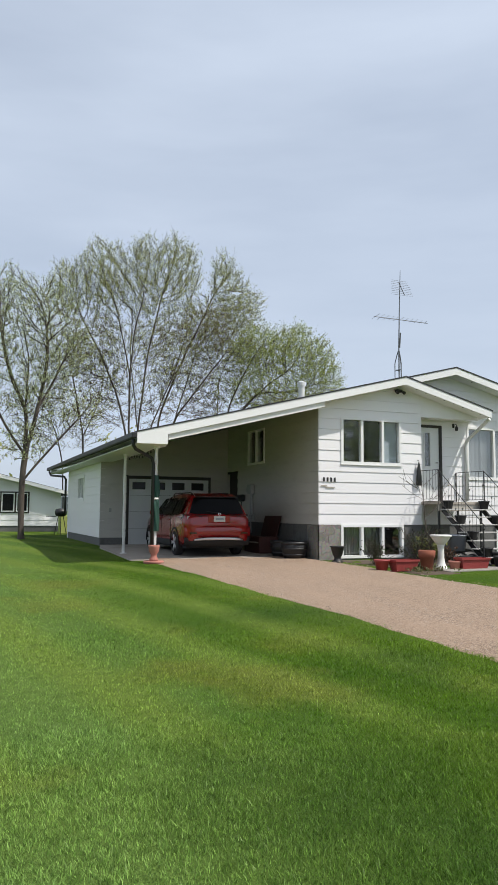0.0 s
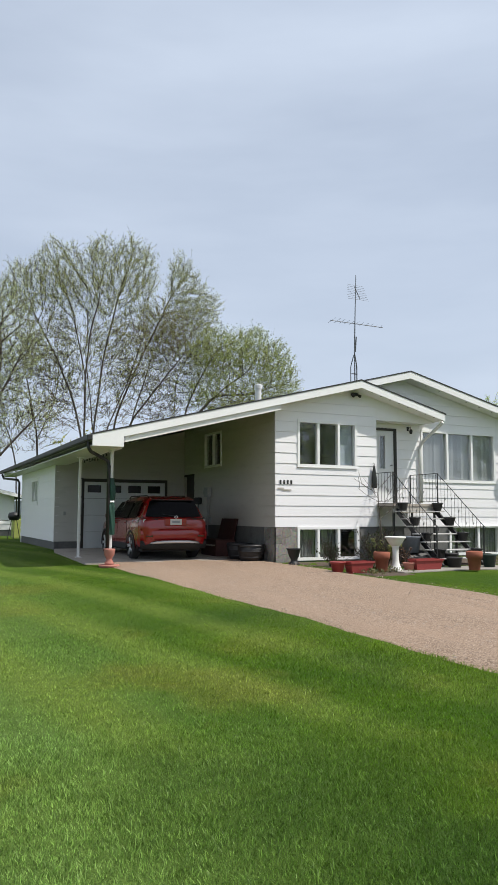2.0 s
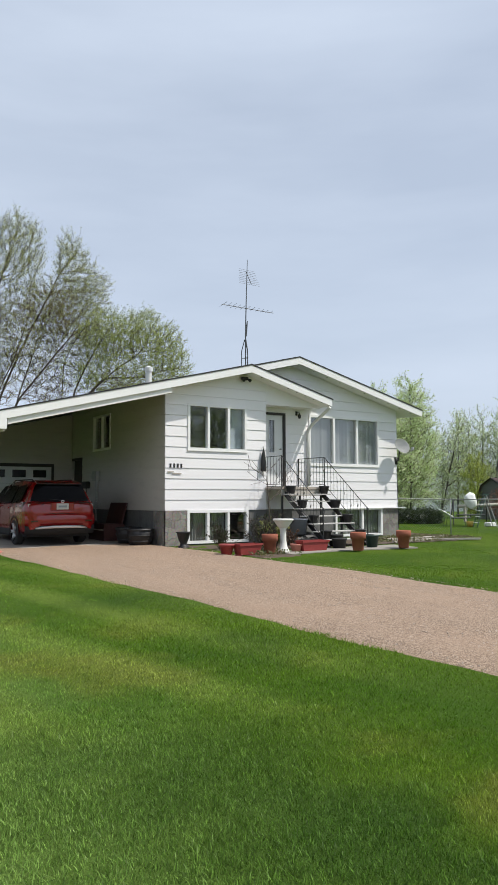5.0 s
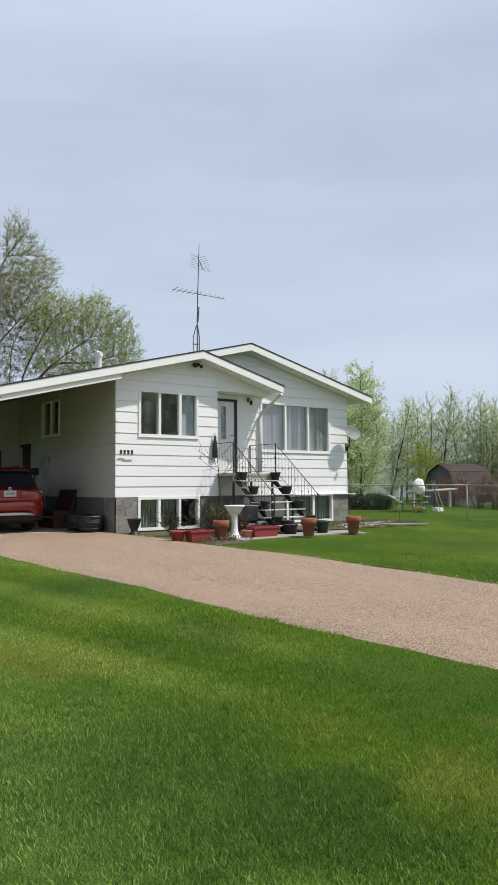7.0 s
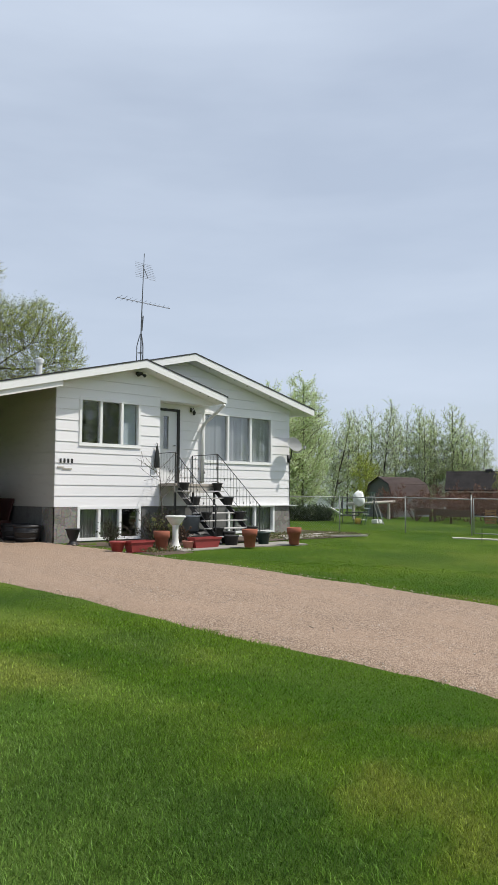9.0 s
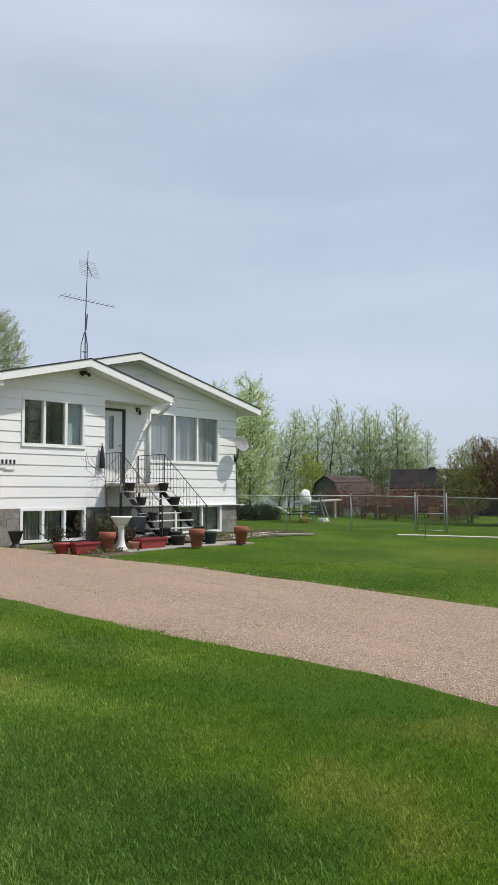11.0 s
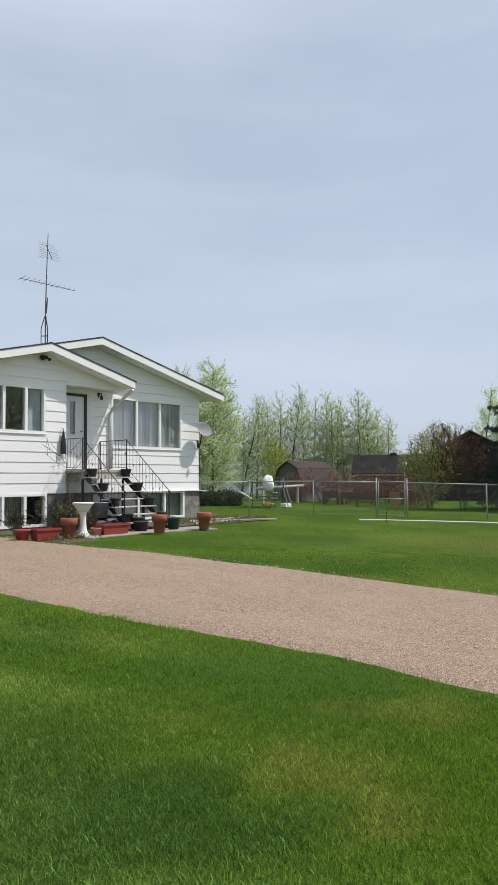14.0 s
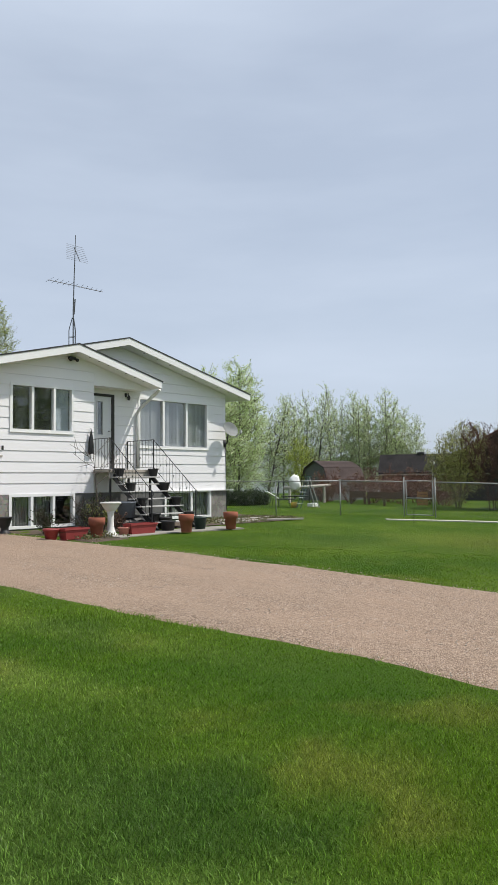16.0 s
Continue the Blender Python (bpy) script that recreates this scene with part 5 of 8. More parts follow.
    part("lower_bumper", bm, cladding, c, "black lower bumper", smooth=True)
    bm = bmesh.new()
    rings = []
    for x in np.linspace(-0.90, 0.90, 15):
        y = -2.345 + 0.16 * abs(x / 0.9) ** 3.2
        rings.append([bm.verts.new((x, y + 0.03, 0.80)), bm.verts.new((x, y - 0.005, 0.74)), bm.verts.new((x, y - 0.015, 0.64)), bm.verts.new((x, y + 0.012, 0.515)), bm.verts.new((x, y + 0.30, 0.515)), bm.verts.new((x, y + 0.30, 0.80))])
    for a, b in zip(rings, rings[1:]):
        for j in range(6):
            bm.faces.new((a[j], a[(j + 1) % 6], b[(j + 1) % 6], b[j]))
    bmesh.ops.recalc_face_normals(bm, faces=bm.faces)
    part("rear_bumper", bm, paint, c, "red rear bumper", smooth=True)
    bm = bmesh.new()
    pts = [(x, -2.372 + 0.10 * abs(x / 0.66) ** 3, 0.475 - 0.035 * abs(x / 0.66) ** 3) for x in np.linspace(-0.66, 0.66, 17)]
    tube(bm, pts, [0.012 + 0.026 * math.cos(0.5 * math.pi * abs(x[0]) / 0.68) ** 0.4 for x in pts], 8)
    part("skid_plate", bm, silver, c, "silver skid strip", smooth=True)
    # tailgate seams and badges
    part("number_plate", one_box(-0.155, 0.155, -2.335, -2.32, 0.905, 1.055, bev=0.004), shade("pale_plate", (0.50, 0.50, 0.48), 0.5, vary=0.05), c, "pale number plate")
    part("plate_bar", one_box(-0.11, 0.11, -2.3385, -2.3355, 0.955, 1.005), shade("grey_bar", (0.22, 0.25, 0.27), 0.6), c)
    part("plate_recess", one_box(-0.30, 0.30, -2.322, -2.30, 0.88, 1.075, bev=0.02), paint, c)
    bm = bmesh.new()
    lathe(bm, [(0.022, 0), (0.034, 0.004), (0.034, 0.008), (0.022, 0.012)], 20, squash=(1.35, 1.0))
    part("badge", bm, silver, c, "silver oval badge", at=pose(0, -2.315, 1.105, 90, 0, 0))
    for x0, x1, z in ((-0.72, -0.50, 0.885), (-0.72, -0.52, 0.845), (0.52, 0.66, 0.885), (0.55, 0.64, 0.845)):
        part("badge_bar", one_box(x0, x1, -2.33 + 0.06 * abs(x0 + x1) / 2, -2.29, z, z + 0.018), silver, c)
    bm = bmesh.new()
    tube(bm, [(-0.70, -2.285, 1.075), (0, -2.312, 1.062), (0.70, -2.285, 1.075)], 0.007, 6)
    tube(bm, [(-0.76, -2.27, 0.805), (0, -2.318, 0.80), (0.76, -2.27, 0.805)], 0.007, 6)
    part("tailgate_seam", bm, cladding, c)
    part("floor_pan", one_box(-0.80, 0.80, -2.0, 2.0, 0.22, 0.34), cladding, c)
    return c


def lathe_x(r, w, prof, s):
    bm = bmesh.new()
    rings = []
    for rr, d in prof:
        rings.append([bm.verts.new((-s * d, rr * math.cos(2 * math.pi * j / 28), rr * math.sin(2 * math.pi * j / 28))) for j in range(28)])
    for a, b in zip(rings, rings[1:]):
        for j in range(28):
            bm.faces.new((a[j], a[(j + 1) % 28], b[(j + 1) % 28], b[j]))
    bmesh.ops.recalc_face_normals(bm, faces=bm.faces)
    return bm


car()

# ---- front steps ----
steps = thing("front_steps", "open steel steps with grey treads and a thin black railing", "steps", (0, 0, 0))
XL, XS = 3.14, 4.62
LZ = 1.565
part("landing", one_box(XL - 0.02, XS + 0.03, -0.78, Y2 - 0.03, LZ - 0.075, LZ, bev=0.01), M["concrete"], steps, "pale grey landing slab")
part("landing_skirt", one_box(XL, XS, -0.755, -0.72, LZ - 0.24, LZ - 0.077), M["wood"], steps, "grey weathered skirt board")
M["tread"] = shade("grey_tread", (0.45, 0.44, 0.42), 0.85, vary=0.15, fine=30, coarse=3, stain=0.3)
tread_mesh = mesh_from("tread", one_box(XL + 0.02, XS + 0.01, -0.125, 0.125, -0.03, 0.0, bev=0.005))
NT, RISE, RUN = 7, 0.192, 0.245
for i in range(NT):
    part("tread", tread_mesh, M["tread"], steps, at=pose(0, -0.78 - RUN * (i + 0.5), LZ - RISE * (i + 1)))
for x in (XL + 0.10, XS - 0.10):
    bm = bmesh.new()
    prism(bm, [(x, -0.72, LZ - 0.10), (x, -0.72, LZ - 0.24), (x, -2.42, 0.03), (x, -2.60, 0.03), (x, -2.60, 0.05)], (0.05, 0, 0))
    bmesh.ops.recalc_face_normals(bm, faces=bm.faces)
    part("stringer", bm, M["black"], steps, "black steel stringer")
for x, y in ((XL + 0.06, -0.68), (XS - 0.06, -0.68), (XL + 0.06, 0.3), (XS - 0.06, 0.3), (XL + 0.1, -1.6), (XS - 0.1, -1.6)):
    z1 = LZ - 0.08 if y > -1 else 0.75
    part("support_post", one_box(x - 0.025, x + 0.025, y - 0.025, y + 0.025, 0.0, z1), M["black"], steps)
bal_mesh, leaf_mesh = None, None


def rail_side(x, y_back):
    r = bmesh.new()
    knots = [(x, y_back, LZ + 0.84), (x, -0.76, LZ + 0.84), (x, -2.50, 1.00)]
    tube(r, knots, 0.0105, 6)
    tube(r, [(x, -2.50, 1.00), (x, -2.55, 0.97), (x, -2.57, 0.92), (x, -2.54, 0.88), (x, -2.51, 0.90)], 0.010, 6)
    rail = part("railing", r, M["black"], steps, "thin black wrought-iron railing")
    r = bmesh.new()
    tube(r, [(x, y_back, LZ + 0.07), (x, -0.76, LZ + 0.07), (x, -2.50, 0.27)], 0.008, 6)
    part("bottom_rail", r, M["black"], rail)
    for y, z0, z1 in ((-0.76, LZ, LZ + 0.85), (-2.50, 0.02, 1.01), (y_back, LZ, LZ + 0.85)):
        part("newel", one_box(x - 0.0125, x + 0.0125, y - 0.0125, y + 0.0125, z0, z1), M["black"], rail)
    ys = list(np.arange(y_back - 0.14, -0.70, -0.14)) + list(np.arange(-0.90, -2.45, -0.135))
    for k, y in enumerate(ys):
        if y > -0.76:
            z0, z1 = LZ + 0.07, LZ + 0.84
        else:
            u = (-0.76 - y) / 1.74
            z0, z1 = LZ + 0.07 + (0.27 - LZ - 0.07) * u, LZ + 0.84 + (1.0 - LZ - 0.84) * u
        bm = bmesh.new()
        tube(bm, [(x, y, z0), (x, y, z1)], 0.0048, 5, cap=False)
        part("baluster", bm, M["black"], rail)
        if k % 2 == 1:
            zc = z0 + (z1 - z0) * (0.35 + 0.3 * ((k * 7) % 3) / 2)
            bm = bmesh.new()
            for s in (-1, 1):
                c0 = Vector((x, y, zc + 0.05 * s))
                pts = [c0, c0 + Vector((0.01, s * 0.035, 0.04)), c0 + Vector((0.0, s * 0.05, 0.10)), c0 + Vector((-0.01, s * 0.015, 0.06))]
                bm.faces.new([bm.verts.new(p) for p in pts])
            bmesh.ops.solidify(bm, geom=bm.faces[:], thickness=0.004)
            part("leaf_ornament", bm, M["galv"], rail, "small metal leaf ornament")


rail_side(XL, Y2 - 0.42)
rail_side(XS, Y2 - 0.04)


def pot_mesh(r0, r1, h, rim=0.02, k=20):
    bm = bmesh.new()
    lathe(bm, [(0, 0), (r0, 0), (r1 - 0.004, h - rim * 2), (r1 + rim * 0.6, h - rim * 2), (r1 + rim * 0.7, h), (r1 - 0.012, h), (r1 - 0.03, h - 0.05), (0, h - 0.06)], k)
    return mesh_from("pot", bm, True)


step_pot = pot_mesh(0.095, 0.135, 0.22)
for x, k in [(x, k) for k in (1, 3, 5, 7) for x in (XL + 0.20, XS - 0.13)]:
    y, z = -0.78 - RUN * (k - 0.5), LZ - RISE * k
    ob = tagged(new("flower_pot", step_pot), "empty black plastic flower pot on the steps", "flower pot", "pots on the steps")
    ob.matrix_basis = pose(x, y, z + 0.001, 0, 0, random.uniform(0, 90))
step_pot.materials.append(M["blackplastic"])


def pot(x, y, mesh, mat, label, group="", name="flower_pot"):
    if not mesh.materials:
        mesh.materials.append(mat)
    ob = tagged(new(name, mesh), label, "flower pot", group)
    ob.matrix_basis = pose(x, y, max(ground_z(x, y), 0.02) + 0.005)
    return ob


def clay_pot_mesh():
    bm = bmesh.new()
    lathe(bm, [(0, 0), (0.115, 0), (0.125, 0.02), (0.15, 0.26), (0.178, 0.27), (0.188, 0.42), (0.165, 0.43), (0.155, 0.37), (0, 0.36)], 28)
    return mesh_from("clay_pot", bm, True)


clay = clay_pot_mesh()
for x, y in ((0.98, -3.25), (3.14, -3.78), (4.66, -3.75)):
    pot(x, y, clay, M["terracotta"], "large empty terracotta pot on the pad", "large terracotta pots")
pot(-0.12, -3.18, pot_mesh(0.11, 0.16, 0.24), M["redplastic"], "small dull red plant pot")
pot(4.26, -3.05, pot_mesh(0.13, 0.17, 0.30), shade("dark_green_plastic", (0.012, 0.035, 0.026), 0.5, vary=0.2), "dark green plastic pot")
pot(3.36, -2.85, pot_mesh(0.15, 0.18, 0.24), M["blackplastic"], "black plastic tub at the foot of the steps")
pot(3.62, -2.40, pot_mesh(0.15, 0.19, 0.30), M["blackplastic"], "black plastic tub beside the steps")
pot(4.80, -2.30, pot_mesh(0.12, 0.16, 0.26), M["blackplastic"], "black plastic pot beside the steps")
pot(1.83, -3.10, pot_mesh(0.10, 0.13, 0.17), M["pinkclay"], "small pale clay pot on the pad")
bm = bmesh.new()
lathe(bm, [(0, 0), (0.14, 0), (0.15, 0.03), (0.09, 0.07), (0.075, 0.12), (0.12, 0.20), (0.165, 0.36), (0.20, 0.40), (0.17, 0.40), (0.14, 0.30), (0, 0.28)], 24, (0.12, -0.78, 0.035))
solid("black_urn", bm, M["blackplastic"], "black footed garden urn beside the stone panel", "urn", smooth=True)


def planter(x, y, rz, length):
    p = thing("trough_planter", "dull red plastic trough planter", "planter", (x, y, max(ground_z(x, y), 0.02) + 0.005), rz, group="trough planters")
    bm = bmesh.new()
    for z0, z1, w0, w1, l0, l1 in ((0.0, 0.20, 0.10, 0.13, length / 2 - 0.07, length / 2 - 0.02), (0.20, 0.24, 0.15, 0.15, length / 2, length / 2)):
        lo = [bm.verts.new((sx * l0, sy * w0, z0)) for sx, sy in ((-1, -1), (1, -1), (1, 1), (-1, 1))]
        hi = [bm.verts.new((sx * l1, sy * w1, z1)) for sx, sy in ((-1, -1), (1, -1), (1, 1), (-1, 1))]
        for j in range(4):
            bm.faces.new((lo[j], lo[(j + 1) % 4], hi[(j + 1) % 4], hi[j]))
        bm.faces.new(lo[::-1])
    bmesh.ops.recalc_face_normals(bm, faces=bm.faces)
    part("trough", bm, M["redplastic"], p)
    part("compost", one_box(-length / 2 + 0.03, length / 2 - 0.03, -0.12, 0.12, 0.15, 0.20), M["soil"], p, "dark dry compost")
    for sx in (-1, 1):
        part("foot", one_box(sx * length * 0.38 - 0.04, sx * length * 0.38 + 0.04, -0.09, 0.09, -0.015, 0.0), M["redplastic"], p)


planter(0.36, -3.28, 6, 0.66)
planter(2.30, -3.12, 3, 0.84)

# bird bath
bath = thing("bird_bath", "white cast-stone pedestal bird bath", "bird bath", (1.33, -3.28, 0.025))
bath.scale = (0.74, 0.74, 0.86)
bm = bmesh.new()
lathe(bm, [(0, 0), (0.20, 0), (0.20, 0.04), (0.17, 0.07), (0.12, 0.16), (0.095, 0.30), (0.09, 0.50), (0.10, 0.60), (0.12, 0.64), (0, 0.64)], 28)
part("pedestal", bm, M["whitestone"], bath, smooth=True)
bm = bmesh.new()
lathe(bm, [(0, 0.62), (0.10, 0.63), (0.17, 0.68), (0.26, 0.79), (0.275, 0.83), (0.315, 0.84), (0.32, 0.88), (0.29, 0.885), (0.25, 0.84), (0.12, 0.79), (0, 0.78)], 32)
part("basin", bm, M["whitestone"], bath, smooth=True)

# things under the steps
M["greytub"] = shade("blue_grey_tub", (0.20, 0.22, 0.25), 0.5, vary=0.12, fine=15)
bm = bmesh.new()
lathe(bm, [(0, 0), (0.24, 0), (0.28, 0.36), (0.30, 0.37), (0.30, 0.40), (0.26, 0.39), (0.23, 0.08), (0, 0.06)], 26, (2.98, -1.62, 0.33))
solid("grey_tub", bm, M["greytub"], "blue-grey round plastic tub on a black bag", "tub", smooth=True)
for cx, cy, rx, ry, h in ((2.98, -1.62, 0.42, 0.36, 0.33), (3.45, -1.35, 0.50, 0.34, 0.36), (3.1, -1.95, 0.55, 0.30, 0.22)):
    bm = bmesh.new()
    prof = [(math.cos(t), math.sin(t)) for t in np.linspace(0, math.pi / 2, 8)]
    rr = [[bm.verts.new((cx + rx * c * (1 + 0.2 * noise.noise((math.cos(a) * 2, math.sin(a) * 2, s * 3 + cx))) * math.cos(a), cy + ry * c * (1 + 0.2 * noise.noise((math.cos(a) * 2, s * 2, cy))) * math.sin(a), 0.02 + h * s)) for a in np.linspace(0, 2 * math.pi, 18, endpoint=False)] for c, s in prof[:-1]]
    for a, b in zip(rr, rr[1:]):
        for j in range(18):
            bm.faces.new((a[j], a[(j + 1) % 18], b[(j + 1) % 18], b[j]))
    bm.faces.new(rr[-1])
    solid("black_bag", bm, M["blackplastic"], "slumped black plastic bag under the steps", "bag", "bags under the steps", smooth=True)
can = thing("watering_can", "small dark watering can with a long spout", "watering can", (2.45, -1.75, 0.42))
bm = bmesh.new()
lathe(bm, [(0, 0), (0.10, 0), (0.10, 0.17), (0.06, 0.20), (0, 0.20)], 16)
part("can", bm, M["black"], can, smooth=True)
bm = bmesh.new()
tube(bm, [(0.08, 0, 0.05), (0.20, -0.02, 0.17), (0.30, -0.03, 0.26)], [0.022, 0.015, 0.03], 8)
part("spout", bm, M["black"], can)
# dark bag hung on the corner of the front wall
bag = thing("hanging_cloth", "dark folded cloth hung from a hook on the corner", "cloth", (3.02, -0.07, 2.0))
bm = bmesh.new()
rr = []
for z, w, d in ((0, 0.085, 0.035), (0.02, 0.095, 0.04), (0.25, 0.085, 0.04), (0.45, 0.06, 0.035), (0.58, 0.03, 0.02), (0.63, 0.012, 0.012)):
    rr.append([bm.verts.new((w * (1 + 0.18 * math.sin(4 * a)) * math.cos(a), d * math.sin(a), z)) for a in np.linspace(0, 2 * math.pi, 16, endpoint=False)])
for a, b in zip(rr, rr[1:]):
    for j in range(16):
        bm.faces.new((a[j], a[(j + 1) % 16], b[(j + 1) % 16], b[j]))
bm.faces.new(rr[0][::-1])
bm.faces.new(rr[-1])
part("fold", bm, shade("near_black_cloth", (0.015, 0.018, 0.018), 0.8, vary=0.4, fine=12, stretch_z=0.2), bag, smooth=True)
bm = bmesh.new()
tube(bm, [(0, 0.055, 0.68), (0, 0.0, 0.68), (0, -0.01, 0.64), (0, -0.005, 0.60)], 0.008, 6)
part("hook", bm, M["black"], bag)

# satellite dish
dish = thing("satellite_dish", "grey oval satellite dish on the wall corner", "satellite dish", (8.64, Y2 - 0.02, 2.48))
aim = look((0, 0, 0), (0.05, -0.90, 0.36)) @ Matrix.Rotation(math.pi, 4, "Y")
bm = bmesh.new()
rr = []
for u in np.linspace(0.0, 1.0, 8):
    rr.append([bm.verts.new((0.34 * u * math.cos(a), 0.255 * u * math.sin(a), 0.08 * u * u)) for a in np.linspace(0, 2 * math.pi, 32, endpoint=False)] if u > 0 else [bm.verts.new((0, 0, 0))])
for a, b in zip(rr, rr[1:]):
    for j in range(32):
        q = list(dict.fromkeys((a[j % len(a)], a[(j + 1) % len(a)], b[(j + 1) % 32], b[j])))
        bm.faces.new(q)
bmesh.ops.solidify(bm, geom=bm.faces[:], thickness=0.012)
M["dishgrey"] = shade("matt_dish_grey", (0.42, 0.43, 0.43), 0.6, vary=0.06, fine=20)
part("reflector", bm, M["dishgrey"], dish, smooth=True, at=Matrix.Translation((-0.08, -0.28, 0.42)) @ aim)
bm = bmesh.new()
tube(bm, [(0, 0.0, -0.05), (0, -0.10, 0.0), (-0.04, -0.16, 0.12), (-0.08, -0.25, 0.40)], 0.022, 8)
box(bm, -0.06, 0.04, -0.02, 0.02, -0.14, 0.10)
part("mount", bm, M["black"], dish, "dark mounting arm", smooth=True)
bm = bmesh.new()
tube(bm, [(-0.08, -0.30, 0.18), (0.04, -0.46, 0.18), (0.16, -0.58, 0.32)], 0.012, 6)
box(bm, 0.12, 0.20, -0.62, -0.54, 0.30, 0.40, bev=0.01)
part("feed_arm", bm, M["dishgrey"], dish)
bm = bmesh.new()
tube(bm, [(0, -0.02, -0.05), (0.03, 0.0, -0.4), (0.03, -0.01, -1.5), (0.05, -0.01, -2.2)], 0.009, 5)
part("cable", bm, M["black"], dish)

# aerial tower on the roof
aer = thing("aerial_tower", "thin steel television aerial tower on the roof ridge", "aerial", (4.45, 3.0, 5.30))
bm = bmesh.new()
legs = [(0.13 * math.cos(a), 0.13 * math.sin(a)) for a in (0.5, 0.5 + 2.094, 0.5 + 4.189)]
for x, y in legs:
    tube(bm, [(x, y, 0.0), (x, y, 0.72), (x * 0.9, y * 0.9, 0.80), (x * 0.2, y * 0.2, 1.14)], 0.014, 6)
for z in (0.12, 0.52):
    for i in range(3):
        tube(bm, [(*legs[i], z), (*legs[(i + 1) % 3], z)], 0.009, 5)
part("tower", bm, M["mast"], aer, "three-legged steel tower top")
bm = bmesh.new()
tube(bm, [(0, 0, 0.1), (0, 0, 1.3), (0.03, 0, 2.4), (0.08, 0, 3.82)], [0.02, 0.02, 0.016, 0.010], 6)
tube(bm, [(0.03, 0, 1.25), (0.07, 0, 1.75)], 0.02, 6)
part("mast", bm, M["mast"], aer, "slender mast")
boom = bmesh.new()
tube(boom, [(-0.88, 0.05, 2.20), (1.12, 0.0, 2.17)], 0.011, 6)
part("boom", boom, M["mast"], aer)
for k in range(11):
    x = -0.85 + 0.19 * k
    bm = bmesh.new()
    ln = 0.62 - 0.035 * k
    tube(bm, [(x - 0.05, -ln * 0.5, 2.20), (x + 0.05, ln * 0.5, 2.195)], 0.005, 5)
    part("element", bm, M["mast"], aer)
bm = bmesh.new()
tube(bm, [(0.02, 0.0, 3.42), (0.10, -0.20, 2.95)], 0.012, 6)
part("upper_boom", bm, M["mast"], aer)
for k in range(9):
    bm = bmesh.new()
    w = 0.30 + 0.012 * k
    tube(bm, [(0.03 - w, -0.02 - 0.02 * k, 3.46 - 0.065 * k), (0.05 + w, -0.02 - 0.02 * k, 3.455 - 0.065 * k)], 0.0045, 5)
    part("element", bm, M["mast"], aer)

# garden boards on the grass beside the house
for pts in (((5.75, -2.30), (7.85, -1.98)), ((7.60, -2.05), (8.75, -2.75)), ((6.3, -1.45), (8.9, -1.2))):
    (xa, ya), (xb, yb) = pts
    L = math.hypot(xb - xa, yb - ya)
    bm = one_box(0, L, -0.045, 0.045, 0.0, 0.05, bev=0.006, m=pose(xa, ya, ground_z(xa, ya) + 0.01, 0, 0, math.degrees(math.atan2(yb - ya, xb - xa))))
    solid("garden_board", bm, M["wood"], "pale weathered edging board on the grass", "board", "garden boards")

# ---- chain-link fence ----
FP0, FP1 = Vector((10.72, 0.06)), Vector((14.40, -6.90))
FD = (FP1 - FP0).normalized()
fence = thing("chain_link_fence", "galvanised chain-link fence with steel posts and top rail", "fence")


def fence_pt(s, z=0.0):
    p = FP0 + FD * s
    return Vector((p.x, p.y, ground_z(p.x, p.y) + z))


FH = 1.17
post_s = [-4.9, -2.45, 0.0, 2.24, 4.36, 5.36, 7.87, 10.3, 12.7]
for s in post_s:
    p = fence_pt(s)
    gate_post = s in (4.36, 5.36)
    bm = bmesh.new()
    tube(bm, [p - Vector((0, 0, 0.1)), p + Vector((0, 0, FH + (0.10 if gate_post else 0.0)))], 0.022 if gate_post else 0.020, 10)
    lathe(bm, [(0.03, 0), (0.034, 0.02), (0, 0.045)], 10, p + Vector((0, 0, FH + (0.10 if gate_post else 0.0))))
    part("fence_post", bm, M["galv"], fence, smooth=True)
M["wire"] = shade("dull_wire", (0.30, 0.31, 0.31), 0.5, metal=0.5, vary=0.15)


def mesh_panel(s0, s1, parent, h=FH, zlow=0.04):
    bm = bmesh.new()
    step = 0.085
    n = int((s1 - s0) / step)
    hgt = h - zlow
    for k in range(-int(hgt / step), n + 1):
        for sgn in (1, -1):
            a, b = (s0 + k * step, s0 + k * step + hgt) if sgn > 0 else (s0 + k * step + hgt, s0 + k * step)
            za, zb = zlow, h
            # trim to the panel
            if sgn > 0:
                if a < s0:
                    za += s0 - a
                    a = s0
                if b > s1:
                    zb -= b - s1
                    b = s1
            else:
                if a > s1:
                    za += a - s1
                    a = s1
                if b < s0:
                    zb -= s0 - b
                    b = s0
            if zb - za > 0.02:
                tube(bm, [fence_pt(a, za), fence_pt(b, zb)], 0.0016, 3, cap=False)
    ob = part("wire_mesh", bm, M["wire"], parent, "diamond wire mesh")
    ob["kind"] = "stuff"


for a, b in zip(post_s, post_s[1:]):
    if (a, b) == (4.36, 5.36):
        continue
    bm = bmesh.new()
    tube(bm, [fence_pt(a, FH - 0.01), fence_pt(b, FH - 0.01)], 0.017, 8)
    part("top_rail", bm, M["galv"], fence, smooth=True)
    mesh_panel(a, b, fence)
gate = thing("fence_gate", "galvanised tube-framed walk gate in the fence", "gate")
bm = bmesh.new()
for s in (4.43, 5.29):
    tube(bm, [fence_pt(s, 0.06), fence_pt(s, FH + 0.03)], 0.016, 8)
for z in (0.07, 0.62, FH + 0.02):
    tube(bm, [fence_pt(4.43, z), fence_pt(5.29, z)], 0.015, 8)
part("gate_frame", bm, M["galv"], gate, smooth=True)
